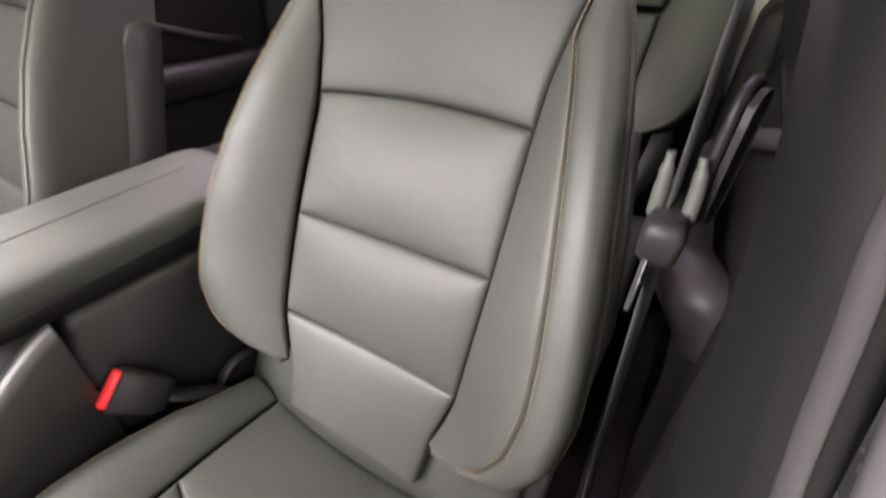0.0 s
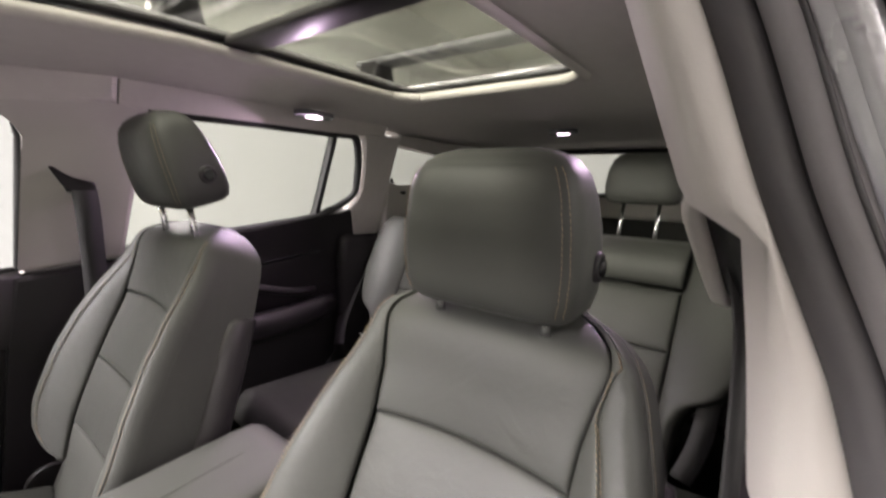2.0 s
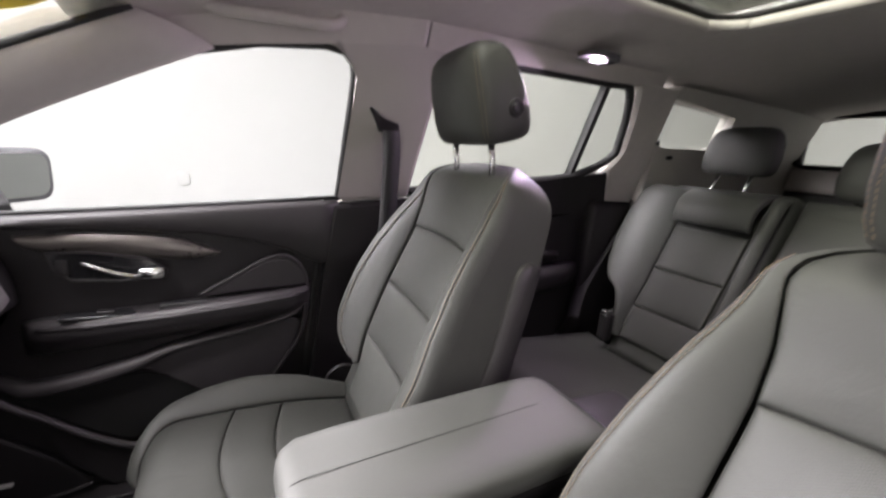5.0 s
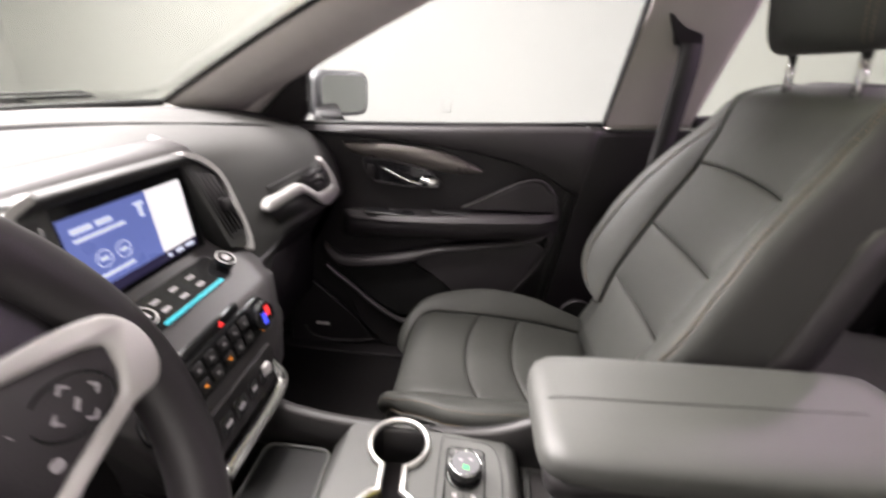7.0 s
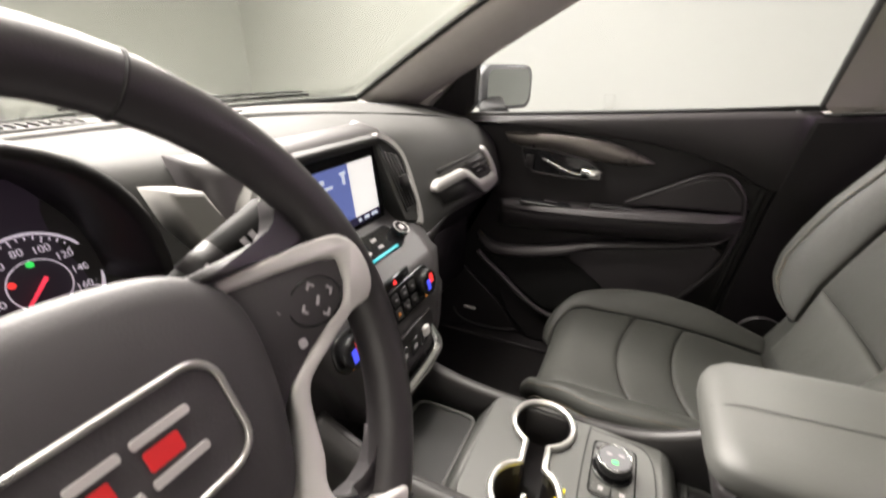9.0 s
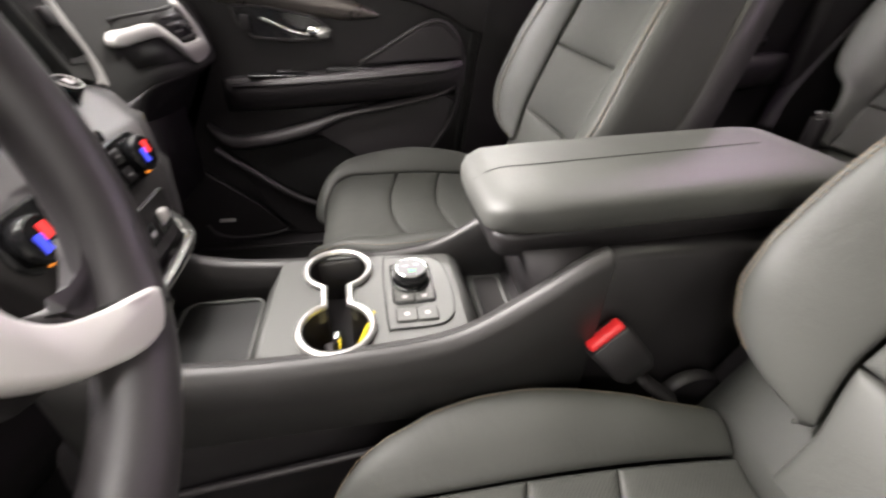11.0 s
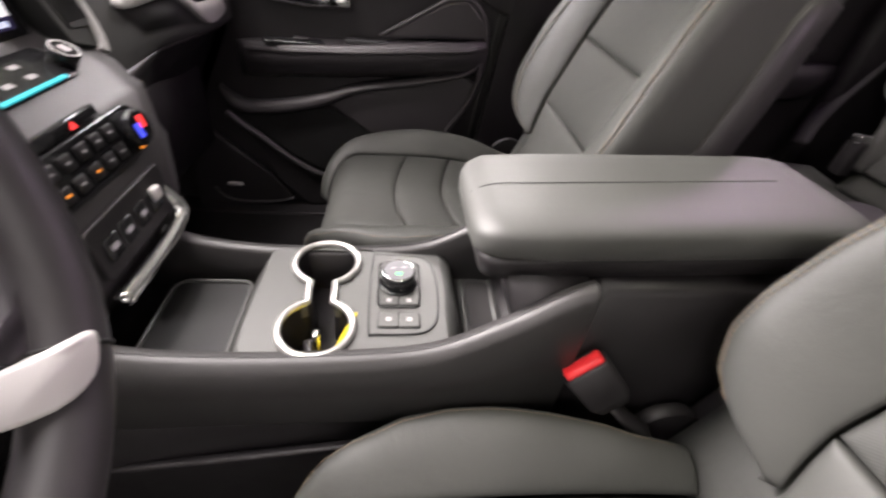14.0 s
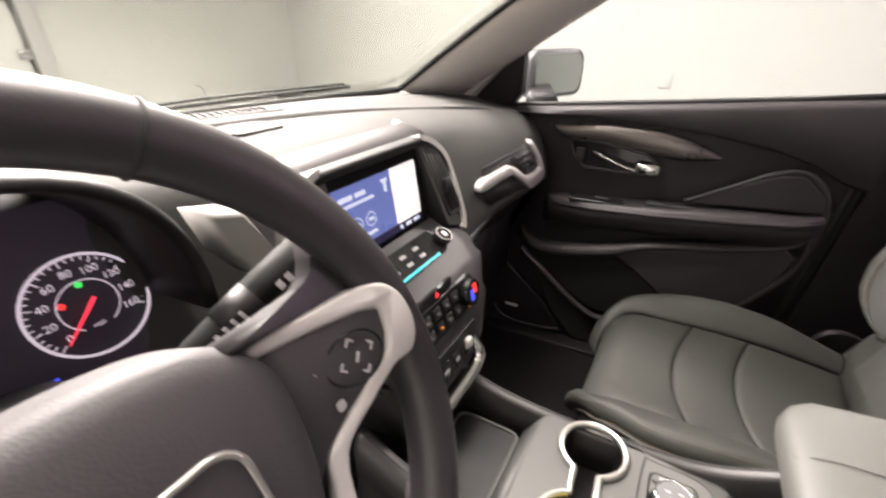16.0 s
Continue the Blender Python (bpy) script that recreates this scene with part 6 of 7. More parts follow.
PROF = {
    -0.72: [(1.36, 1.05), (1.26, 1.055), (1.16, 1.05), (1.08, 1.03), (1.02, 1.0), (0.99, 0.965), (0.97, 0.92), (0.96, 0.87), (0.97, 0.84), (1.0, 0.81), (1.04, 0.70), (1.08, 0.50)],
    -0.56: [(1.44, 1.055), (1.30, 1.06), (1.2, 1.06), (1.13, 1.045), (1.08, 1.02), (1.06, 0.985), (1.05, 0.94), (1.04, 0.89), (1.02, 0.86), (1.0, 0.81), (1.0, 0.70), (1.05, 0.50)],
    -0.36: [(1.47, 1.055), (1.34, 1.063), (1.25, 1.063), (1.19, 1.05), (1.17, 1.02), (1.16, 0.98), (1.15, 0.94), (1.12, 0.90), (1.05, 0.87), (1.0, 0.82), (0.99, 0.70), (1.05, 0.50)],
    -0.16: [(1.485, 1.055), (1.35, 1.065), (1.22, 1.066), (1.12, 1.06), (1.07, 1.05), (1.05, 1.02), (1.04, 0.96), (1.02, 0.90), (1.0, 0.87), (0.98, 0.82), (0.98, 0.70), (1.03, 0.50)],
    0.05: [(1.49, 1.055), (1.36, 1.068), (1.20, 1.068), (1.09, 1.064), (1.035, 1.056), (1.015, 1.04), (1.01, 0.99), (1.0, 0.93), (0.98, 0.89), (0.95, 0.84), (0.93, 0.72), (0.98, 0.50)],
    0.24: [(1.475, 1.055), (1.34, 1.067), (1.19, 1.065), (1.08, 1.058), (1.015, 1.043), (0.985, 1.015), (0.965, 0.97), (0.945, 0.91), (0.935, 0.865), (0.93, 0.82), (0.95, 0.70), (1.02, 0.50)],
    0.40: [(1.44, 1.055), (1.30, 1.065), (1.16, 1.06), (1.06, 1.046), (1.0, 1.024), (0.968, 0.99), (0.948, 0.945), (0.936, 0.895), (0.938, 0.862), (0.97, 0.825), (1.04, 0.70), (1.1, 0.50)],
    0.58: [(1.37, 1.052), (1.25, 1.058), (1.13, 1.05), (1.04, 1.034), (0.985, 1.01), (0.955, 0.975), (0.937, 0.93), (0.927, 0.88), (0.93, 0.85), (0.97, 0.815), (1.06, 0.70), (1.12, 0.50)],
    0.715: [(1.28, 1.045), (1.2, 1.05), (1.11, 1.035), (1.03, 1.015), (0.985, 0.99), (0.955, 0.955), (0.938, 0.91), (0.93, 0.865), (0.935, 0.84), (0.98, 0.81), (1.06, 0.70), (1.12, 0.50)],
}
px_ = sorted(PROF)
rings = []
fine_x = [-0.72 + 1.435 * i / 40 for i in range(41)]
for x in fine_x:
    ctl = []
    for k in range(12):
        ctl.append(Vector((x, float(np.interp(x, px_, [PROF[q][k][0] for q in px_])), float(np.interp(x, px_, [PROF[q][k][1] for q in px_])))))
    line = spline(ctl, 4)
    rings.append(line + [Vector((x, 1.45, 0.5)), Vector((x, 1.5, 0.9))])
part("body", loft(rings), SOFT_PLASTIC, dash, "dark grey soft dashboard body")
low_rings = [[p + Vector((0, -0.004 if k else 0.0, 0)) for k, p in enumerate(r_[33:45])] + [p + Vector((0, 0.02, 0)) for p in (r_[44], r_[33])] for r_ in rings]
part("lower_dash", loft(low_rings), HARD_PLASTIC, dash, "black lower dashboard panel")
# stitched break line on the top pad
low_edge = spline([(-0.20, 1.262, 1.0655), (-0.115, 1.259, 1.0668), (-0.014, 1.247, 1.0685), (0.192, 1.185, 1.0665), (0.393, 1.098, 1.0525), (0.55, 1.045, 1.037), (0.70, 1.005, 1.006)], 8)
part("top_groove", tube(low_edge, 0.0014, 5), RUBBER, dash)
part("top_ridge", loft([[p + Vector((0, 0.003, 0.0)), p + Vector((0.003, 0.008, 0.0042)), p + Vector((0.016, 0.040, 0.0042)), p + Vector((0.018, 0.046, -0.002))] for p in low_edge]), SOFT_PLASTIC, dash, "raised ridge across the dashboard top")
hexa = [(-0.040, 1.190), (0.000, 1.232), (0.060, 1.232), (0.092, 1.190), (0.062, 1.150), (-0.005, 1.150)]
part("speaker_cover", prism(hexa[::-1], 0.0018, Matrix.Translation((0, 0, 1.0675)), 0.0006), SOFT_PLASTIC, dash)
part("cover_groove", tube([(x, y, 1.0690) for x, y in hexa], 0.0009, 5, closed=True), RUBBER, dash)
for gx, gy, turn_ in ((0.100, 1.340, -15.0), (-0.115, 1.365, -4.0)):
    M_G = Matrix.Translation((gx, gy, 1.0655)) @ pose(0, 0, 0, 0, 0, turn_)
    dv = part("defrost_vent", prism(rounded(0.200, 0.070, 0.014, 4), 0.005, M_G, 0.002), SOFT_PLASTIC, dash)
    part("vent_slit", prism(rounded(0.146, 0.036, 0.004, 3), 0.0012, M_G @ Matrix.Translation((0, -0.004, 0.0045))), RUBBER, dv, "black defrost slit")
    for i in range(11):
        q = box(-0.064 + 0.0128 * i - 0.0016, -0.064 + 0.0128 * i + 0.0016, -0.021, 0.013, 0.0052, 0.0085)
        q.transform(M_G)
        part("slat", q, SOFT_PLASTIC, dv)

# passenger side vent with silver surround
def face_y(x, z):
    """The dashboard's face at x and height z."""
    cols = [(float(np.interp(z, [p[1] for p in PROF[q][::-1]], [p[0] for p in PROF[q][::-1]]))) for q in px_]
    return float(np.interp(x, px_, cols))


def face_plate(name, outline, proud, mat, parent, label="", crown=0.0, per=0):
    """A moulded plate of (x, z) outline, following the dashboard's face."""
    pts = [Vector((x, 0, z)) for x, z in outline]
    if per:
        pts = spline(pts, per, True)
    on = lambda p, b: Vector((p.x, face_y(p.x, p.z) - b, p.z))
    n_ = len(pts)
    ins = []
    for k, p in enumerate(pts):
        d = (pts[(k + 1) % n_] - pts[k - 1]).normalized()
        ins.append(p + Vector((-d.z, 0, d.x)) * crown)
    rings_ = [[on(p, b) for p in pts] for b in (-0.014, proud - crown)]
    if crown:
        rings_.append([on(p, proud) for p in ins])
    return part(name, loft(rings_), mat, parent, label)


recess = face_plate("vent_recess", [(0.332, 0.926), (0.444, 0.928), (0.497, 0.907), (0.532, 0.889), (0.628, 0.889), (0.612, 0.935), (0.588, 0.962), (0.53, 0.958), (0.352, 0.957)], 0.004, SOFT_PLASTIC, dash, "grey recess round the vent")
face_plate("recess_line", [(0.345, 0.9545), (0.53, 0.9555), (0.588, 0.9595), (0.588, 0.964), (0.53, 0.960), (0.345, 0.959)], 0.0055, RUBBER, dash)
face_plate("trim_slot", [(0.322, 0.921), (0.343, 0.890), (0.44, 0.882), (0.558, 0.866), (0.468, 0.921), (0.403, 0.923)], 0.0045, RUBBER, dash, "dark slot under the trim")
vent = face_plate("side_vent", [(0.468, 0.950), (0.515, 0.912), (0.540, 0.897), (0.604, 0.899), (0.600, 0.935), (0.572, 0.957)], 0.0065, RUBBER, dash, "black air vent")
for k_, (x0, x1) in enumerate(((0.490, 0.575), (0.497, 0.590), (0.515, 0.598), (0.530, 0.600))):
    z = 0.946 - 0.0125 * k_
    face_plate("slat", [(x0, z - 0.0022), (x1, z - 0.0022), (x1, z + 0.0022), (x0, z + 0.0022)], 0.010, DOOR_PLASTIC, vent)
face_plate("tab", [(0.548, 0.920), (0.562, 0.920), (0.562, 0.932), (0.548, 0.932)], 0.014, HARD_PLASTIC, vent)
face_plate("vent_trim", [(0.306, 0.924), (0.386, 0.924), (0.440, 0.923), (0.452, 0.920), (0.475, 0.908), (0.520, 0.879), (0.540, 0.868), (0.562, 0.863), (0.610, 0.866), (0.634, 0.872), (0.641, 0.880), (0.630, 0.914), (0.612, 0.942), (0.590, 0.969), (0.580, 0.966), (0.578, 0.958), (0.590, 0.936), (0.600, 0.908), (0.592, 0.900), (0.520, 0.902), (0.505, 0.909), (0.477, 0.926), (0.453, 0.939), (0.428, 0.944), (0.374, 0.943), (0.318, 0.942)], 0.014, DIMMED_SILVER, dash, "satin silver vent surround", 0.002, 3)

# centre stack
st_prof = [(1.03, 1.062), (0.992, 1.052), (0.982, 1.04), (0.968, 0.928), (0.955, 0.915), (0.905, 0.886), (0.89, 0.868), (0.878, 0.862), (0.866, 0.815), (0.858, 0.805), (0.852, 0.735), (0.862, 0.70), (0.92, 0.69)]
rings = []
for x, k in ((-0.125, 0.03), (-0.118, 0.006), (-0.09, 0.0), (0.05, 0.0), (0.165, 0.0), (0.205, 0.006), (0.218, 0.03)):
    line = []
    for i, (y, z) in enumerate(st_prof):
        xx = 0.05 + (x - 0.05) * (1.0 if z > 0.88 else 1 - 0.32 * min(1, (0.88 - z) / 0.15))
        line.append(Vector((xx, y + k, z)))
    rings.append(line + [Vector((line[-1].x, 1.05, 0.69)), Vector((line[-1].x, 1.08, 1.0))])
bm = loft(rings)
part("centre_fascia", bm, DOOR_PLASTIC, dash, "dark grey centre stack")
S_Y = lambda z: 0.968 + (z - 0.928) * (0.982 - 0.968) / (1.04 - 0.928)
M_SCR = frame_of((0.055, S_Y(0.976), 0.976), (1, 0, 0), (0, 0.125, 1))
bez = part("screen_bezel", prism(rounded(0.215, 0.125, 0.01, 4, -0.004, 0.0), 0.006, M_SCR, 0.002), GLOSS_BLACK, dash, "glossy black screen bezel")


def on_screen(name, x0, x1, y0, y1, mat, z=0.0062, d=0.0006):
    b = box(x0, x1, y0, y1, z, z + d)
    b.transform(M_SCR)
    part(name, b, mat, bez)


on_screen("screen_blue", -0.090, 0.025, -0.036, 0.045, SCREEN_BLUE)
on_screen("screen_map", 0.0252, 0.087, -0.036, 0.045, SCREEN_WHITE)
on_screen("status_bar", -0.090, 0.087, -0.048, -0.0362, SCREEN_DARK)
for x0, x1, y0, y1 in ((-0.08, -0.055, 0.027, 0.033), (-0.05, -0.03, 0.027, 0.033), (-0.08, -0.015, 0.018, 0.022), (0.008, 0.014, 0.018, 0.036), (0.004, 0.018, 0.032, 0.036), (-0.07, -0.02, -0.028, -0.024), (0.03, 0.036, -0.045, -0.040), (0.045, 0.058, -0.045, -0.040), (0.064, 0.08, -0.045, -0.040)):
    on_screen("screen_mark", x0, x1, y0, y1, SCREEN_TEXT, 0.0069, 0.0003)
for cx in (-0.055, -0.028):
    b = tube([(cx + 0.0095 * math.cos(a), -0.008 + 0.0095 * math.sin(a), 0.007) for a in [2 * math.pi * i / 24 for i in range(24)]], 0.0006, 5, closed=True)
    b.transform(M_SCR)
    part("screen_ring", b, SCREEN_TEXT, bez)
    on_screen("screen_mark", cx - 0.005, cx + 0.005, -0.010, -0.006, SCREEN_TEXT, 0.0069, 0.0003)
for s, (vx, tx_) in ((1, (0.188, 0.0)), (-1, (-0.082, 0.0))):
    c0 = 0.055
    m = lambda x: c0 + s * (x - c0)
    M_CV = frame_of((c0, 0.968, 1.03), (1, 0, 0), (0, 0.313, 1))
    side = lambda ps: [(s * x, y) for x, y in ps][::s]
    house = part("vent_housing", prism(side([(0.096, 0.024), (0.096, 0.008), (0.117, -0.125), (0.160, -0.140), (0.170, -0.125), (0.172, -0.085), (0.166, -0.028), (0.152, -0.002), (0.130, 0.017)]), 0.040, M_CV @ Matrix.Translation((0, 0, -0.040)), 0.002), SOFT_PLASTIC, dash, "grey air vent housing")
    vb = part("centre_vent", prism(side([(0.104, 0.006), (0.127, -0.112), (0.160, -0.115), (0.1665, -0.106), (0.156, -0.022), (0.147, -0.007), (0.135, -0.002)]), 0.003, M_CV @ Matrix.Translation((0, 0, -0.001)), 0.001), RUBBER, house, "black vertical air vent")
    for k_ in range(4):
        x = 0.112 + 0.0095 * k_
        part("slat", tube([M_CV @ Vector((s * x, -0.006 - 0.003 * k_, 0.003)), M_CV @ Vector((s * (x + 0.020), -0.106, 0.003))], 0.0016, 5, 0.6), DOOR_PLASTIC, vb)
    b = box(s * 0.140 - 0.010, s * 0.140 + 0.010, -0.072, -0.052, 0.0, 0.010, 0.002)
    b.transform(M_CV)
    part("tab", b, HARD_PLASTIC, vb)
    outer = [(0.104, 0.0250), (0.130, 0.0160), (0.1535, -0.0022), (0.1674, -0.0274), (0.1726, -0.0848), (0.1704, -0.1285), (0.1600, -0.1470)]
    inner = [(0.150, -0.1400), (0.1600, -0.1260), (0.1650, -0.0900), (0.1585, -0.0290), (0.1455, -0.0085), (0.1260, 0.0080), (0.104, 0.0165)]
    line = [(p.x, p.y) for half_ in (outer, inner) for p in spline([Vector((x, y, 0)) for x, y in half_], 5)]
    # left trim is the right one's twin, its dimmer light put into colour
    part("vent_trim", prism(side(line), 0.050, M_CV @ Matrix.Translation((0, 0, -0.045)), 0.0018), DIMMED_SILVER if s > 0 else DIMMED_TRIM, dash, "satin silver vent trim" if s > 0 else "vent trim, darkened for the weaker light on it")
# colour lowered to offset the lamps that strike the wing
part("trim_wing", prism([(-0.185, 1.048), (-0.150, 1.040), (-0.128, 0.995), (-0.112, 0.955), (-0.125, 0.945), (-0.150, 0.970), (-0.172, 1.005)][::-1], 0.045, Matrix(((1, 0, 0, 0), (0, 0, -1, 1.010), (0, 1, 0, 0), (0, 0, 0, 1))), 0.004), DIMMED_TRIM, dash, "trim beside the vent, darkened against the lamps on it")
part("screen_hood", box(-0.075, 0.17, 0.968, 1.02, 1.037, 1.050, 0.004), RUBBER, dash, "dark recess above the screen")

# radio row
M_RAD = frame_of((0.055, 0.929, 0.901), (1, 0, 0), (0, 0.052, 0.03))
rad = part("radio_panel", prism(rounded(0.155, 0.046, 0.008, 4), 0.004, M_RAD, 0.0015), GLOSS_BLACK, dash, "black radio control panel")
for i in range(6):
    r_, c_ = divmod(i, 3)
    cx, cy = -0.04 + 0.032 * c_, 0.008 - 0.015 * r_
    b = box(cx - 0.006, cx + 0.006, cy - 0.0025, cy + 0.0025, 0.004, 0.0046)
    b.transform(M_RAD)
    part("button_mark", b, ICON, rad)
b = box(-0.06, 0.052, -0.0225, -0.019, 0.003, 0.0062)
b.transform(M_RAD)
part("light_bar", b, TEAL, rad, "glowing teal light bar")


def knob(cx, cy, m, r, depth, parent, cap=SILVER):
    k = part("knob", cylinder(r, depth, m @ Matrix.Translation((cx, cy, 0.003)), 30, 0.003), GLOSS_BLACK, parent, "black rotary knob")
    part("knob_ring", tube([m @ Vector((cx + r * 0.88 * math.cos(a), cy + r * 0.88 * math.sin(a), 0.003 + depth)) for a in [2 * math.pi * i / 30 for i in range(30)]], 0.0009, 6, closed=True), cap, k)
    return k


for x in (0.078, -0.078):
    k = knob(x, -0.004, M_RAD, 0.0145, 0.016, rad)
    b = box(x - 0.005, x + 0.005, -0.009, 0.001, 0.0192, 0.0196)
    b.transform(M_RAD)
    part("knob_mark", b, ICON, k)
# climate row
M_HV = frame_of((0.014, 0.870, 0.837), (1, 0, 0), (0, 0.012, 0.047))
hv = part("climate_panel", prism(rounded(0.245, 0.052, 0.02, 5), 0.005, M_HV, 0.002), GLOSS_BLACK, dash, "black climate control panel")
for x in (0.097, -0.097):
    k = knob(x, 0.0, M_HV, 0.021, 0.014, hv, GLOSS_BLACK)
    for nm, y0, y1, x0, x1, mat in (("cold_mark", -0.010, 0.006, -0.010, -0.001, LED_BLUE), ("hot_mark", -0.002, 0.012, 0.0, 0.010, LED_RED)):
        b = box(x + x0, x + x1, y0, y1, 0.0172, 0.0178)
        b.transform(M_HV)
        part(nm, b, mat, k, "glowing temperature mark")
    b = box(x - 0.004, x + 0.006, -0.024, -0.021, 0.0052, 0.0062)
    b.transform(M_HV)
    part("seat_heat_mark", b, LED_ORANGE, hv, "orange seat heat light")
for i, x in enumerate((-0.060, -0.037, -0.013, 0.013, 0.037, 0.060)):
    for y in (-0.011, 0.011):
        b = box(x - 0.0085, x + 0.0085, y - 0.008, y + 0.008, 0.005, 0.008, 0.002)
        b.transform(M_HV)
        o = part("button", b, HARD_PLASTIC, hv)
        b = box(x - 0.0028, x + 0.0028, y - 0.001, y + 0.001, 0.008, 0.0084)
        b.transform(M_HV)
        part("button_mark", b, LED_ORANGE if (i, y) in ((1, -0.011), (3, -0.011)) else ICON, o)
b = prism([(0.022, 0.030), (0.031, 0.030), (0.0265, 0.037)], 0.0012, M_HV @ Matrix.Translation((0, 0, 0.003)))
part("hazard_mark", b, LED_RED, hv, "red hazard light mark")
b = box(-0.05, 0.07, 0.027, 0.041, -0.004, 0.003, 0.003)
b.transform(M_HV)
part("fascia_slot", b, GLOSS_BLACK, hv)
# sockets and silver strip
M_US = frame_of((0.035, 0.853, 0.765), (1, 0, 0), (0, 0.006, 0.07))
us = part("socket_panel", prism(rounded(0.155, 0.062, 0.008, 4), 0.005, M_US, 0.002), HARD_PLASTIC, dash, "black socket panel")
for x, w, mat in ((-0.05, 0.012, GLOSS_BLACK), (-0.02, 0.012, GLOSS_BLACK), (0.012, 0.01, GLOSS_BLACK), (0.045, 0.014, GLOSS_BLACK)):
    b = box(x - w, x + w, -0.015, 0.012, 0.003, 0.007, 0.002)
    b.transform(M_US)
    o = part("socket", b, mat, us)
    b = box(x - w * 0.5, x + w * 0.5, -0.004, 0.002, 0.007, 0.0075)
    b.transform(M_US)
    part("socket_mark", b, ICON, o)
b = box(0.036, 0.05, 0.0, 0.016, 0.005, 0.014, 0.003)
b.transform(M_US)
part("usb_plug", b, SILVER, us)
strip = spline([(0.105, 0.856, 0.765), (0.112, 0.842, 0.735), (0.098, 0.838, 0.722), (0.04, 0.836, 0.718), (-0.05, 0.838, 0.718)], 6)
part("silver_strip", tube(strip, 0.0095, 10, 0.7), CHROME, dash, "bright silver edge strip")
# glovebox
part("glovebox_lid", loft([[Vector((x, 0.985 + 0.02 * k, 0.80)) for x, k in ((0.26, 0), (0.66, 1))] + [Vector((x, 1.05, 0.80)) for x in (0.66, 0.26)], [Vector((x, 1.01, 0.58)) for x in (0.27, 0.66)] + [Vector((x, 1.08, 0.58)) for x in (0.66, 0.27)]]), HARD_PLASTIC, dash)

# instrument cluster
CLX = -0.36
hood = []
for y, sx, sz in ((1.17, 1.0, 1.0), (1.10, 1.03, 1.04), (1.03, 1.06, 1.08), (0.985, 1.06, 1.08), (0.975, 1.02, 1.04), (0.985, 0.98, 1.0), (1.05, 0.94, 0.96), (1.13, 0.90, 0.92)):
    hood.append([Vector((CLX + 0.165 * sx * math.copysign(abs(math.cos(a)) ** 0.7, math.cos(a)), y, 0.955 + 0.148 * sz * math.sin(a) ** 0.8)) for a in [math.pi * i / 24 for i in range(25)]])
part("cluster_hood", loft(hood, False, False), HARD_PLASTIC, dash, "black instrument hood").modifiers.new("thick", "SOLIDIFY").thickness = 0.004
M_CL = frame_of((CLX, 1.085, 0.975), (1, 0, 0), (0, 0.30, 1))
face = part("cluster_face", prism(rounded(0.33, 0.17, 0.05, 5), 0.006, M_CL), DIAL, dash, "dark instrument face")
for cx, big in ((0.105, True), (-0.100, False)):
    R = 0.0475
    M_D = M_CL @ Matrix.Translation((cx, -0.013, 0.007)) @ Matrix.Diagonal((R / 0.052, R / 0.052, 1, 1))
    R = 0.052
    part("gauge_ring", tube([M_D @ Vector((R * math.cos(a), R * math.sin(a), 0.004)) for a in [2 * math.pi * i / 48 for i in range(48)]], 0.0015, 6, closed=True), DIAL_MARK, face, "pale glowing gauge ring")
    bmt = bmesh.new()
    for i in range(33):
        a = radians(222 - 248 * i / 32)
        r0 = 0.046 if i % 4 else 0.043
        q = box(r0, 0.0495, -0.0006, 0.0006, 0.001, 0.0016)
        q.transform(M_D @ pose(0, 0, 0, 0, 0, math.degrees(a)))
        bmt = join(bmt, q)
    part("gauge_ticks", bmt, DIAL_MARK, face)
    part("inner_ring", tube([M_D @ Vector((0.026 * math.cos(a), 0.026 * math.sin(a), 0.002)) for a in [radians(-60 + 300 * i / 40) for i in range(41)]], 0.0006, 5), DIAL_MARK, face)
    if big:
        for i, s in enumerate(("0", "20", "40", "60", "80", "100", "120", "140", "160")):
            a = radians(222 - 31 * i)
            part("numeral", text_mesh(s, 0.0105, M_D @ Matrix.Translation((0.036 * math.cos(a), 0.036 * math.sin(a), 0.0015))), DIAL_MARK, face)
        part("numeral", text_mesh("mph", 0.006, M_D @ Matrix.Translation((0.0, -0.022, 0.0015))), DIAL_MARK, face)
        q = cylinder(0.003, 0.0025, M_D @ Matrix.Translation((-0.020, 0.008, 0)), 14)
        part("warning_light", q, LED_RED, face, "glowing red warning light")
        q = cylinder(0.003, 0.0025, M_D @ Matrix.Translation((0.0, 0.022, 0)), 14)
        part("warning_light", q, LED_GREEN, face, "glowing green warning light")
    q = prism([(-0.008, -0.0016), (0.042, -0.0005), (0.042, 0.0005), (-0.008, 0.0016)], 0.0015, M_D @ Matrix.Translation((0, 0, 0.004)) @ pose(0, 0, 0, 0, 0, 224))
    part("needle", q, NEEDLE, face, "glowing red needle")
b = box(0.02, 0.06, -0.066, -0.062, 0.006, 0.008)
b.transform(M_CL)
part("info_bar", b, LED_BLUE, face)

# steering column, stalk
col = thing("steering_column", (CLX, 0.9, 0.9), "black steering column shroud with wiper stalk", "steering column")
ca = radians(24.2)
C_AX = Vector((0, math.cos(ca), -math.sin(ca)))
W_C = Vector((-0.365, 0.757, 1.010))
W_U = Vector((0, math.sin(ca), math.cos(ca)))
sect = lambda p, w, h: [p + Vector((x, 0, 0)) + W_U * y for x, y in rounded(w, h, 0.03, 5)]
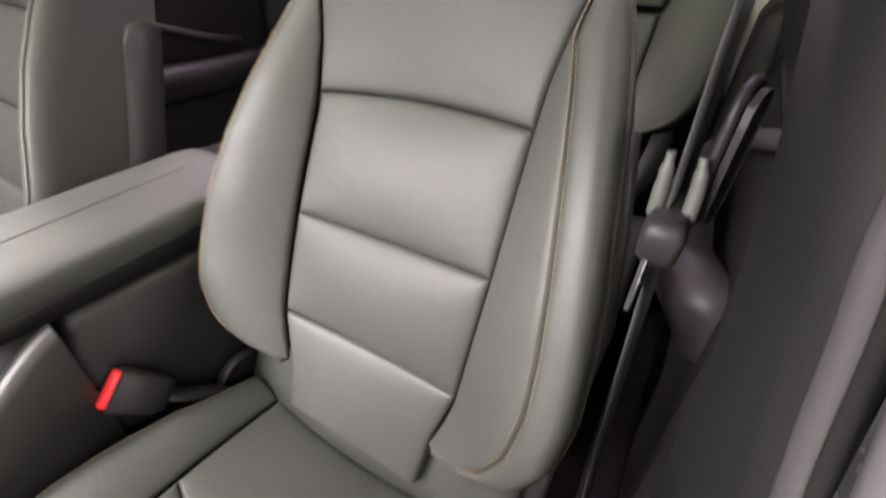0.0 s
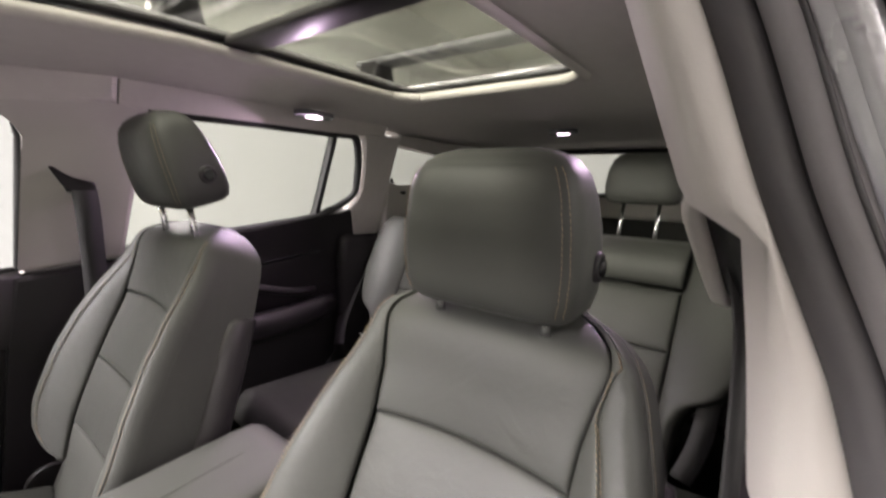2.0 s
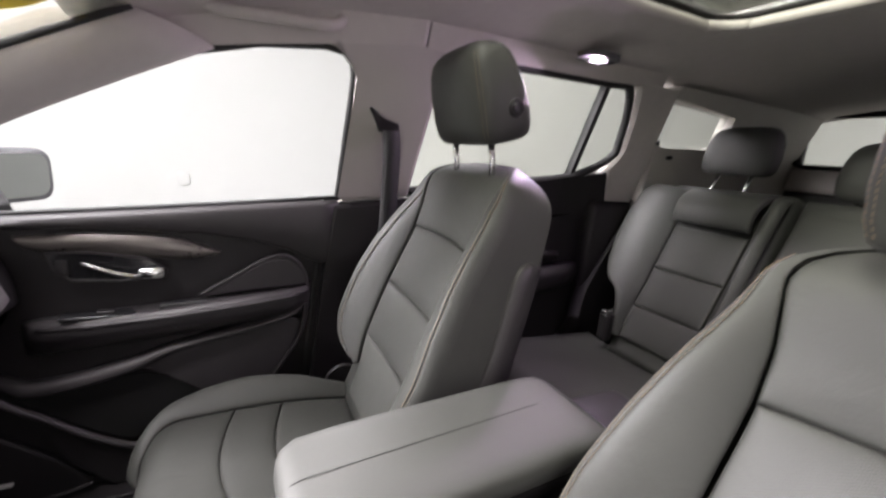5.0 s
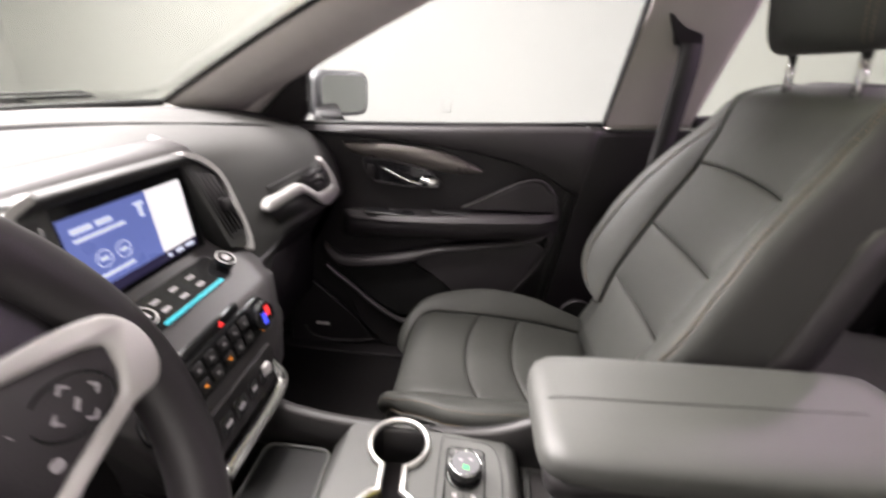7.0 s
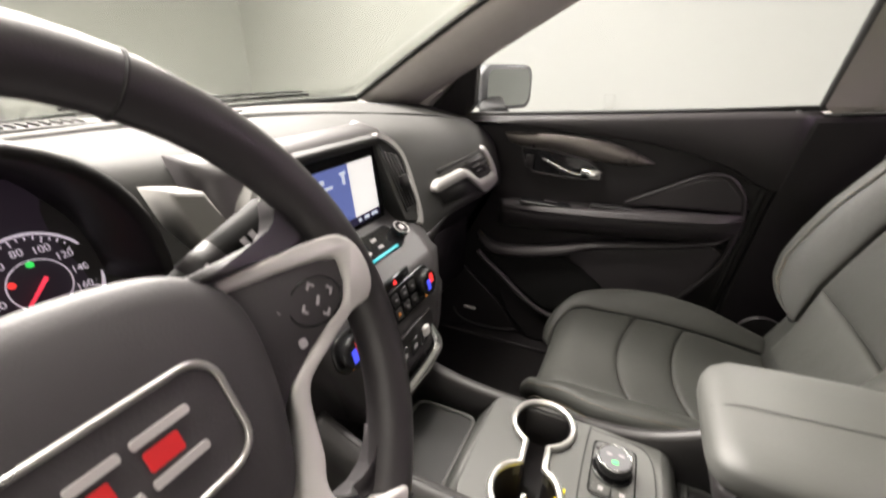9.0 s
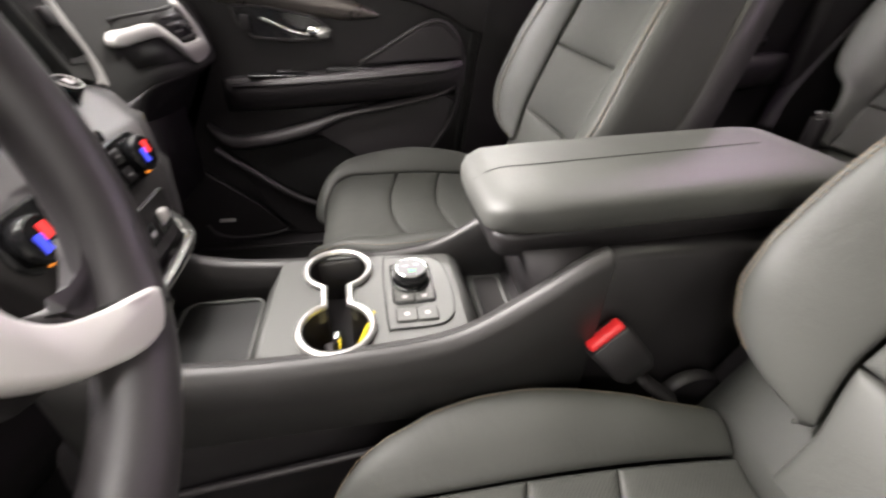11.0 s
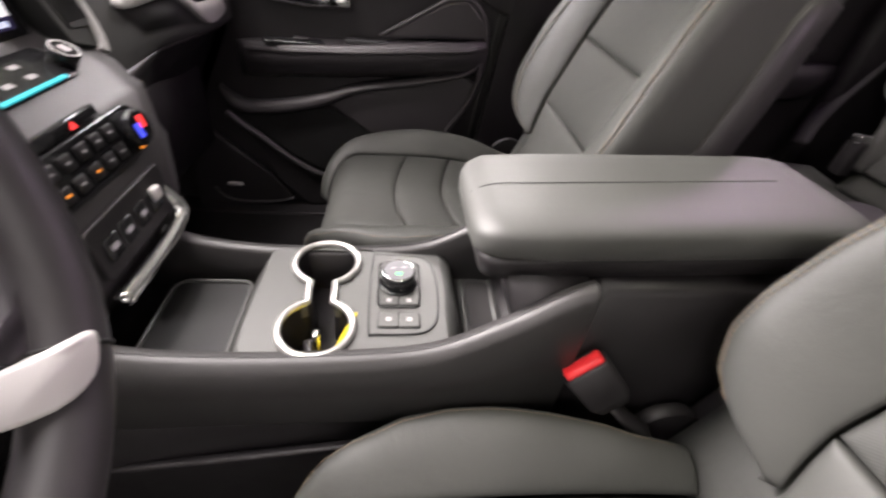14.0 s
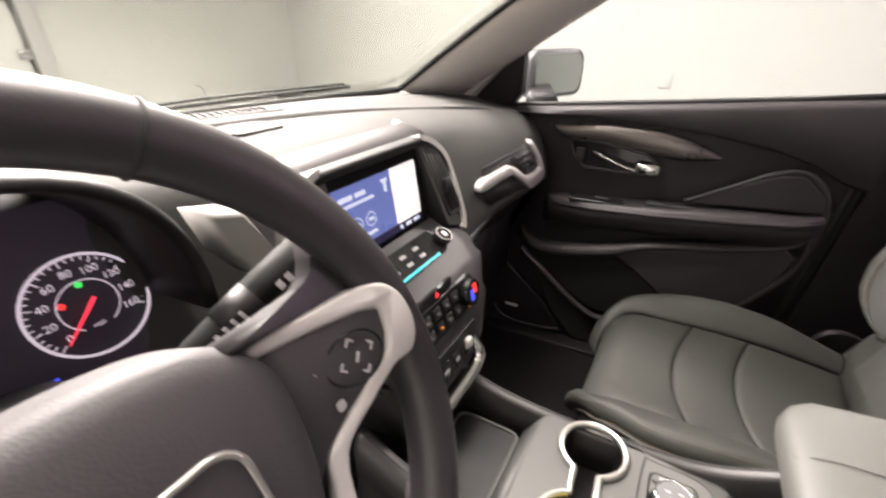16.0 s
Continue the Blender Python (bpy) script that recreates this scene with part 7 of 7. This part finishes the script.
part("shroud", loft([sect(W_C + C_AX * 0.055, 0.12, 0.10), sect(W_C + C_AX * 0.08, 0.135, 0.11), sect(W_C + C_AX * 0.22, 0.13, 0.11), sect(W_C + C_AX * 0.33, 0.11, 0.10)]), HARD_PLASTIC, col)
stalk = [Vector(p) for p in ((-0.318, 0.856, 0.994), (-0.270, 0.845, 1.021), (-0.235, 0.838, 1.040), (-0.202, 0.83, 1.057))]
stk = part("wiper_stalk", tube(stalk, [0.0095, 0.0108, 0.0122, 0.0128], 14), MATTE_BLACK_AND_SHADE, col, "black wiper stalk with white marks")
part("stalk_collar", tube([stalk[1] + (stalk[2] - stalk[1]) * 0.3, stalk[1] + (stalk[2] - stalk[1]) * 0.9], 0.0126, 14), HARD_PLASTIC, stk, "ribbed black collar")
part("stalk_tip", tube([stalk[3], stalk[3] + (stalk[3] - stalk[2]) * 0.12], 0.0115, 14), GLOSS_BLACK, stk)
sdir = (stalk[3] - stalk[1]).normalized()
for i, k in enumerate((0.0, 0.006, 0.012, 0.018, 0.045, 0.052, 0.066)):
    m = frame_of(stalk[1] + sdir * (0.002 + k) + Vector((0.0, -0.0125 if k < 0.03 else -0.0128, 0.003)), sdir, (0, 0.3, 1))
    b = box(-0.0012, 0.0012, -0.006, 0.006, 0, 0.0012) if k < 0.03 else box(-0.002, 0.002, -0.003, 0.003, 0, 0.0008)
    b.transform(m)
    part("stalk_mark", b, ICON, stk)

# ---- steering wheel ----
sw = thing("steering_wheel", W_C, "black leather steering wheel with satin silver spokes", "steering wheel")
W_N = Vector((0, -math.cos(ca), math.sin(ca)))
M_W = Matrix(((1, W_U.x, W_N.x, W_C.x), (0, W_U.y, W_N.y, W_C.y), (0, W_U.z, W_N.z, W_C.z), (0, 0, 0, 1)))
RIM = 0.1690
n = 96
bmr = tube([M_W @ Vector((RIM * math.cos(a), RIM * math.sin(a), 0)) for a in [2 * math.pi * i / n for i in range(n)]], 0.0162, 18, closed=True)
rimo = part("rim", bmr, WHEEL_LEATHER, sw, "black leather wheel rim")
for deg in (62, 118, -48, 228):
    a = radians(deg)
    p = M_W @ Vector((RIM * math.cos(a), RIM * math.sin(a), 0))
    t = (M_W.to_3x3() @ Vector((-math.sin(a), math.cos(a), 0))).normalized()
    s1 = (M_W.to_3x3() @ Vector((math.cos(a), math.sin(a), 0))).normalized()
    part("rim_seam", tube([p + s1 * 0.0163 * math.cos(q) + W_N * 0.0163 * math.sin(q) for q in [2 * math.pi * i / 24 for i in range(24)]], 0.0012, 5, closed=True), RUBBER, rimo)

def wheel_plate(name, pts, z0, z1, mat, parent, label="", bevel=0.003, smooth_it=False):
    for s in (1, -1):
        q = [(s * x, y) for x, y in pts]
        if smooth_it:
            q = [(p.x, p.y) for p in spline([Vector((x, y, 0)) for x, y in q], 4, True)]
        q = q[::s]
        part(name, prism(q, z1 - z0, M_W @ Matrix.Translation((0, 0, z0)), bevel), mat, parent, label)




def dish(x, y):
    """The spokes sink from the rim towards the hub."""
    return float(np.interp(math.hypot(x, y), (0.10, 0.148, 0.157, 0.168), (-0.009, 0.0090, 0.0165, 0.0190)))


def dished(name, pts, lift, depth, mat, parent, label="", crown=0.0, per=3):
    """A plate of the wheel, mirrored to both sides, that follows the dish."""
    for s in (1, -1):
        line_ = spline([Vector((s * x, y, 0)) for x, y in pts], per, True)[::s] if per else [Vector((s * x, y, 0)) for x, y in pts][::s]
        n_ = len(line_)
        turn = 1 if sum(line_[k - 1].x * p.y - p.x * line_[k - 1].y for k, p in enumerate(line_)) > 0 else -1
        ins = []
        for k, p in enumerate(line_):
            d = (line_[(k + 1) % n_] - line_[k - 1]).normalized()
            ins.append(p + Vector((-d.y, d.x, 0)) * crown * turn)
        mid_ = [p * 0.65 + q * 0.35 for p, q in zip(line_, ins)]
        levels = [(line_, -depth), (line_, -crown)] + ([(mid_, -crown * 0.35), (ins, 0.0)] if crown else [])
        yield s, part(name, loft([[M_W @ Vector((p.x, p.y, dish(p.x, p.y) + lift + z)) for p in ln] for ln, z in levels]), mat, parent, label)


spoke_out = [(0.084, 0.0475), (0.118, 0.0470), (0.143, 0.0460), (0.1560, 0.0420), (0.1640, 0.032), (0.1668, 0.018), (0.1645, 0.005), (0.1570, -0.004), (0.1463, -0.0075), (0.127, -0.018), (0.1074, -0.0295), (0.1005, -0.040), (0.0966, -0.0515), (0.090, -0.0717), (0.0835, -0.083), (0.0810, -0.094), (0.085, -0.105), (0.097, -0.1125), (0.109, -0.1170), (0.1150, -0.1200), (0.1140, -0.1250), (0.100, -0.1335), (0.083, -0.1305), (0.068, -0.118), (0.0600, -0.104), (0.0635, -0.090), (0.0730, -0.0715), (0.0820, -0.059), (0.0885, -0.045), (0.0915, -0.034), (0.0975, -0.0255), (0.115, -0.0145), (0.1340, -0.004), (0.1450, 0.003), (0.1490, 0.014), (0.1490, 0.0285), (0.140, 0.0330), (0.115, 0.037), (0.086, 0.0400)]
for s, ob_ in dished("spoke", spoke_out, 0.0, 0.014, SILVER, sw, "satin silver spoke", 0.0022):
    pass
pod = [(0.080, 0.0405), (0.115, 0.0370), (0.140, 0.0335), (0.1495, 0.0290), (0.1490, 0.014), (0.1445, 0.0025), (0.1335, -0.0045), (0.113, -0.015), (0.0955, -0.0262), (0.078, -0.04), (0.072, 0.0), (0.074, 0.025)]
for s, ob_ in dished("switch_pod", pod, -0.0015, 0.012, PAD_PLASTIC, sw, "black switch pod", 0.001, 0):
    q = lambda x, y, z=0.0016: M_W @ Matrix.Translation((s * x, y, dish(x, y) + z))
    cx, cy = 0.1265, 0.0115
    o = part("switch_ring", tube([q(cx + 0.0165 * math.cos(a), cy + 0.0150 * math.sin(a)) @ Vector((0, 0, 0)) for a in [2 * math.pi * i / 28 for i in range(28)]], 0.0008, 5, closed=True), GLOSS_BLACK, sw)
    for mx, my, d in ((0.1265, 0.0225, 90), (0.1374, 0.0139, 0), (0.1180, 0.0097, 180), (0.1300, 0.0008, -90)):
        part("switch_mark", prism([(0.0018, 0), (-0.0014, 0.0032), (-0.0026, 0.0028), (-0.0002, 0.0), (-0.0026, -0.0028), (-0.0014, -0.0032)], 0.0008, q(mx, my) @ pose(0, 0, 0, 0, 0, d if s > 0 else 180 - d)), ICON, o)
    part("switch_mark", prism([(-0.001, -0.003), (0.001, -0.003), (0.001, 0.003), (-0.001, 0.003)], 0.0008, q(0.1279, 0.0113) @ pose(0, 0, 0, 0, 0, -40)), ICON, o)
    for mx, my in ((0.1067, 0.0176), (0.1097, -0.0075)):
        part("switch_mark", prism(rounded(0.006, 0.006, 0.002, 3), 0.0008, q(mx, my)), ICON, o)
wheel_plate("thumb_rest", [(0.07, 0.049), (0.118, 0.0475), (0.143, 0.0455), (0.156, 0.040), (0.160, 0.052), (0.150, 0.074), (0.141, 0.080), (0.137, 0.070), (0.132, 0.0625), (0.124, 0.0580), (0.10, 0.0565), (0.07, 0.0555)], -0.024, -0.003, WHEEL_LEATHER, sw, "dark leather thumb rest", 0.004)
wheel_plate("spoke_back", [(0.06, 0.045), (0.13, 0.042), (0.165, 0.028), (0.165, 0.004), (0.12, -0.018), (0.09, -0.06), (0.078, -0.09), (0.09, -0.115), (0.105, -0.135), (0.07, -0.125), (0.05, -0.07)], -0.045, -0.024, HARD_PLASTIC, sw)
# leather web between the lower spokes and the rim
wheel_plate("lower_web", [(0.0820, -0.096), (0.089, -0.101), (0.101, -0.1045), (0.115, -0.103), (0.126, -0.096), (0.134, -0.088), (0.132, -0.102), (0.120, -0.1195), (0.108, -0.1190), (0.095, -0.1145), (0.087, -0.107)], -0.016, 0.002, WHEEL_LEATHER, sw, "black leather web of the rim", 0.005)
# airbag cover
pad_half = [(0.066, 0.060), (0.083, 0.045), (0.0905, 0.024), (0.0885, -0.012), (0.080, -0.046), (0.068, -0.072), (0.045, -0.085)]
pad = pad_half + [(0.0, -0.090)] + [(-x, y) for x, y in pad_half[::-1]] + [(-0.04, 0.068), (0.0, 0.071), (0.04, 0.068)]
pp = spline([Vector((x, y, 0)) for x, y in pad], 5, True)
rg = []
for k, z in ((1.0, -0.045), (1.0, -0.014), (0.985, -0.007), (0.94, -0.001), (0.8, 0.0045), (0.5, 0.007), (0.2, 0.0075)):
    rg.append([M_W @ Vector((p.x * k, p.y * k, z)) for p in pp])
hubp = part("airbag_cover", loft(rg), PAD_PLASTIC, sw, "dark padded airbag cover")
em = rounded(0.108, 0.054, 0.014, 6, 0.0, -0.004)
part("emblem_frame", tube([M_W @ Vector((x, y, 0.0072)) for x, y in em], 0.0018, 8, closed=True), SATIN_CHROME, hubp, "chrome emblem frame")
for x0, x1 in ((0.012, 0.036), (-0.010, 0.008), (-0.036, -0.014)):
    for yb_ in (0.007, -0.012):
        part("emblem_bar", prism(rounded(x1 - x0, 0.004, 0.001, 3, (x0 + x1) / 2, yb_), 0.002, M_W @ Matrix.Translation((0, 0, 0.0068))), SILVER, hubp)
    part("emblem_fill", prism(rounded((x1 - x0) * 0.6, 0.009, 0.001, 3, (x0 + x1) / 2 - 0.003, -0.0025), 0.0015, M_W @ Matrix.Translation((0, 0, 0.0068))), RED, hubp)

# ---- things in the bay ----
ty = thing("tyre", (2.81, 4.3, 0), "dark grey car tyre standing by the wall", "tyre")
part("tread", tube([(2.81 + 0.285 * math.cos(a), 4.3, 0.357 + 0.285 * math.sin(a)) for a in [2 * math.pi * i / 40 for i in range(40)]], 0.075, 12, closed=True, flat=0.9), RUBBER, ty)
part("rim", cylinder(0.22, 0.05, frame_of((2.81, 4.31, 0.357), (1, 0, 0), (0, 0, 1)), 30, 0.01), WALL_TRIM, ty)
hk = thing("hook_stand", (2.06, 4.55, 0), "thin grey rod with a hooked end by the wall", "stand")
part("rod", tube([(2.09, 4.55, 0.02), (2.08, 4.55, 0.6), (2.05, 4.55, 0.83), (1.99, 4.55, 0.85)], 0.008, 8), WALL_TRIM, hk)
part("foot", cylinder(0.12, 0.02, Matrix.Translation((2.09, 4.55, 0.0)), 20, 0.004), WALL_TRIM, hk)
bd = thing("bay_door", (0.4, 4.66, 0), "white panelled door with steel hinges in the wall", "door", kind="structure")
part("leaf", box(-0.6, 0.93, 4.64, 4.69, 0.01, 2.4, 0.006), WALL, bd)
part("jamb", box(0.96, 1.06, 4.60, 4.70, 0.0, 2.5, 0.006), WALL_TRIM, bd, "grey door jamb")
for z in (0.75, 1.1, 1.45, 1.9):
    part("hinge", box(0.88, 0.97, 4.615, 4.642, z, z + 0.06, 0.004), STEEL, bd)
ol = thing("wall_socket", (3.3, 0.86, 0.89), "small white wall socket plate", "wall socket")
part("plate", box(3.290, 3.299, 0.82, 0.90, 0.84, 0.94, 0.004), WALL, ol)
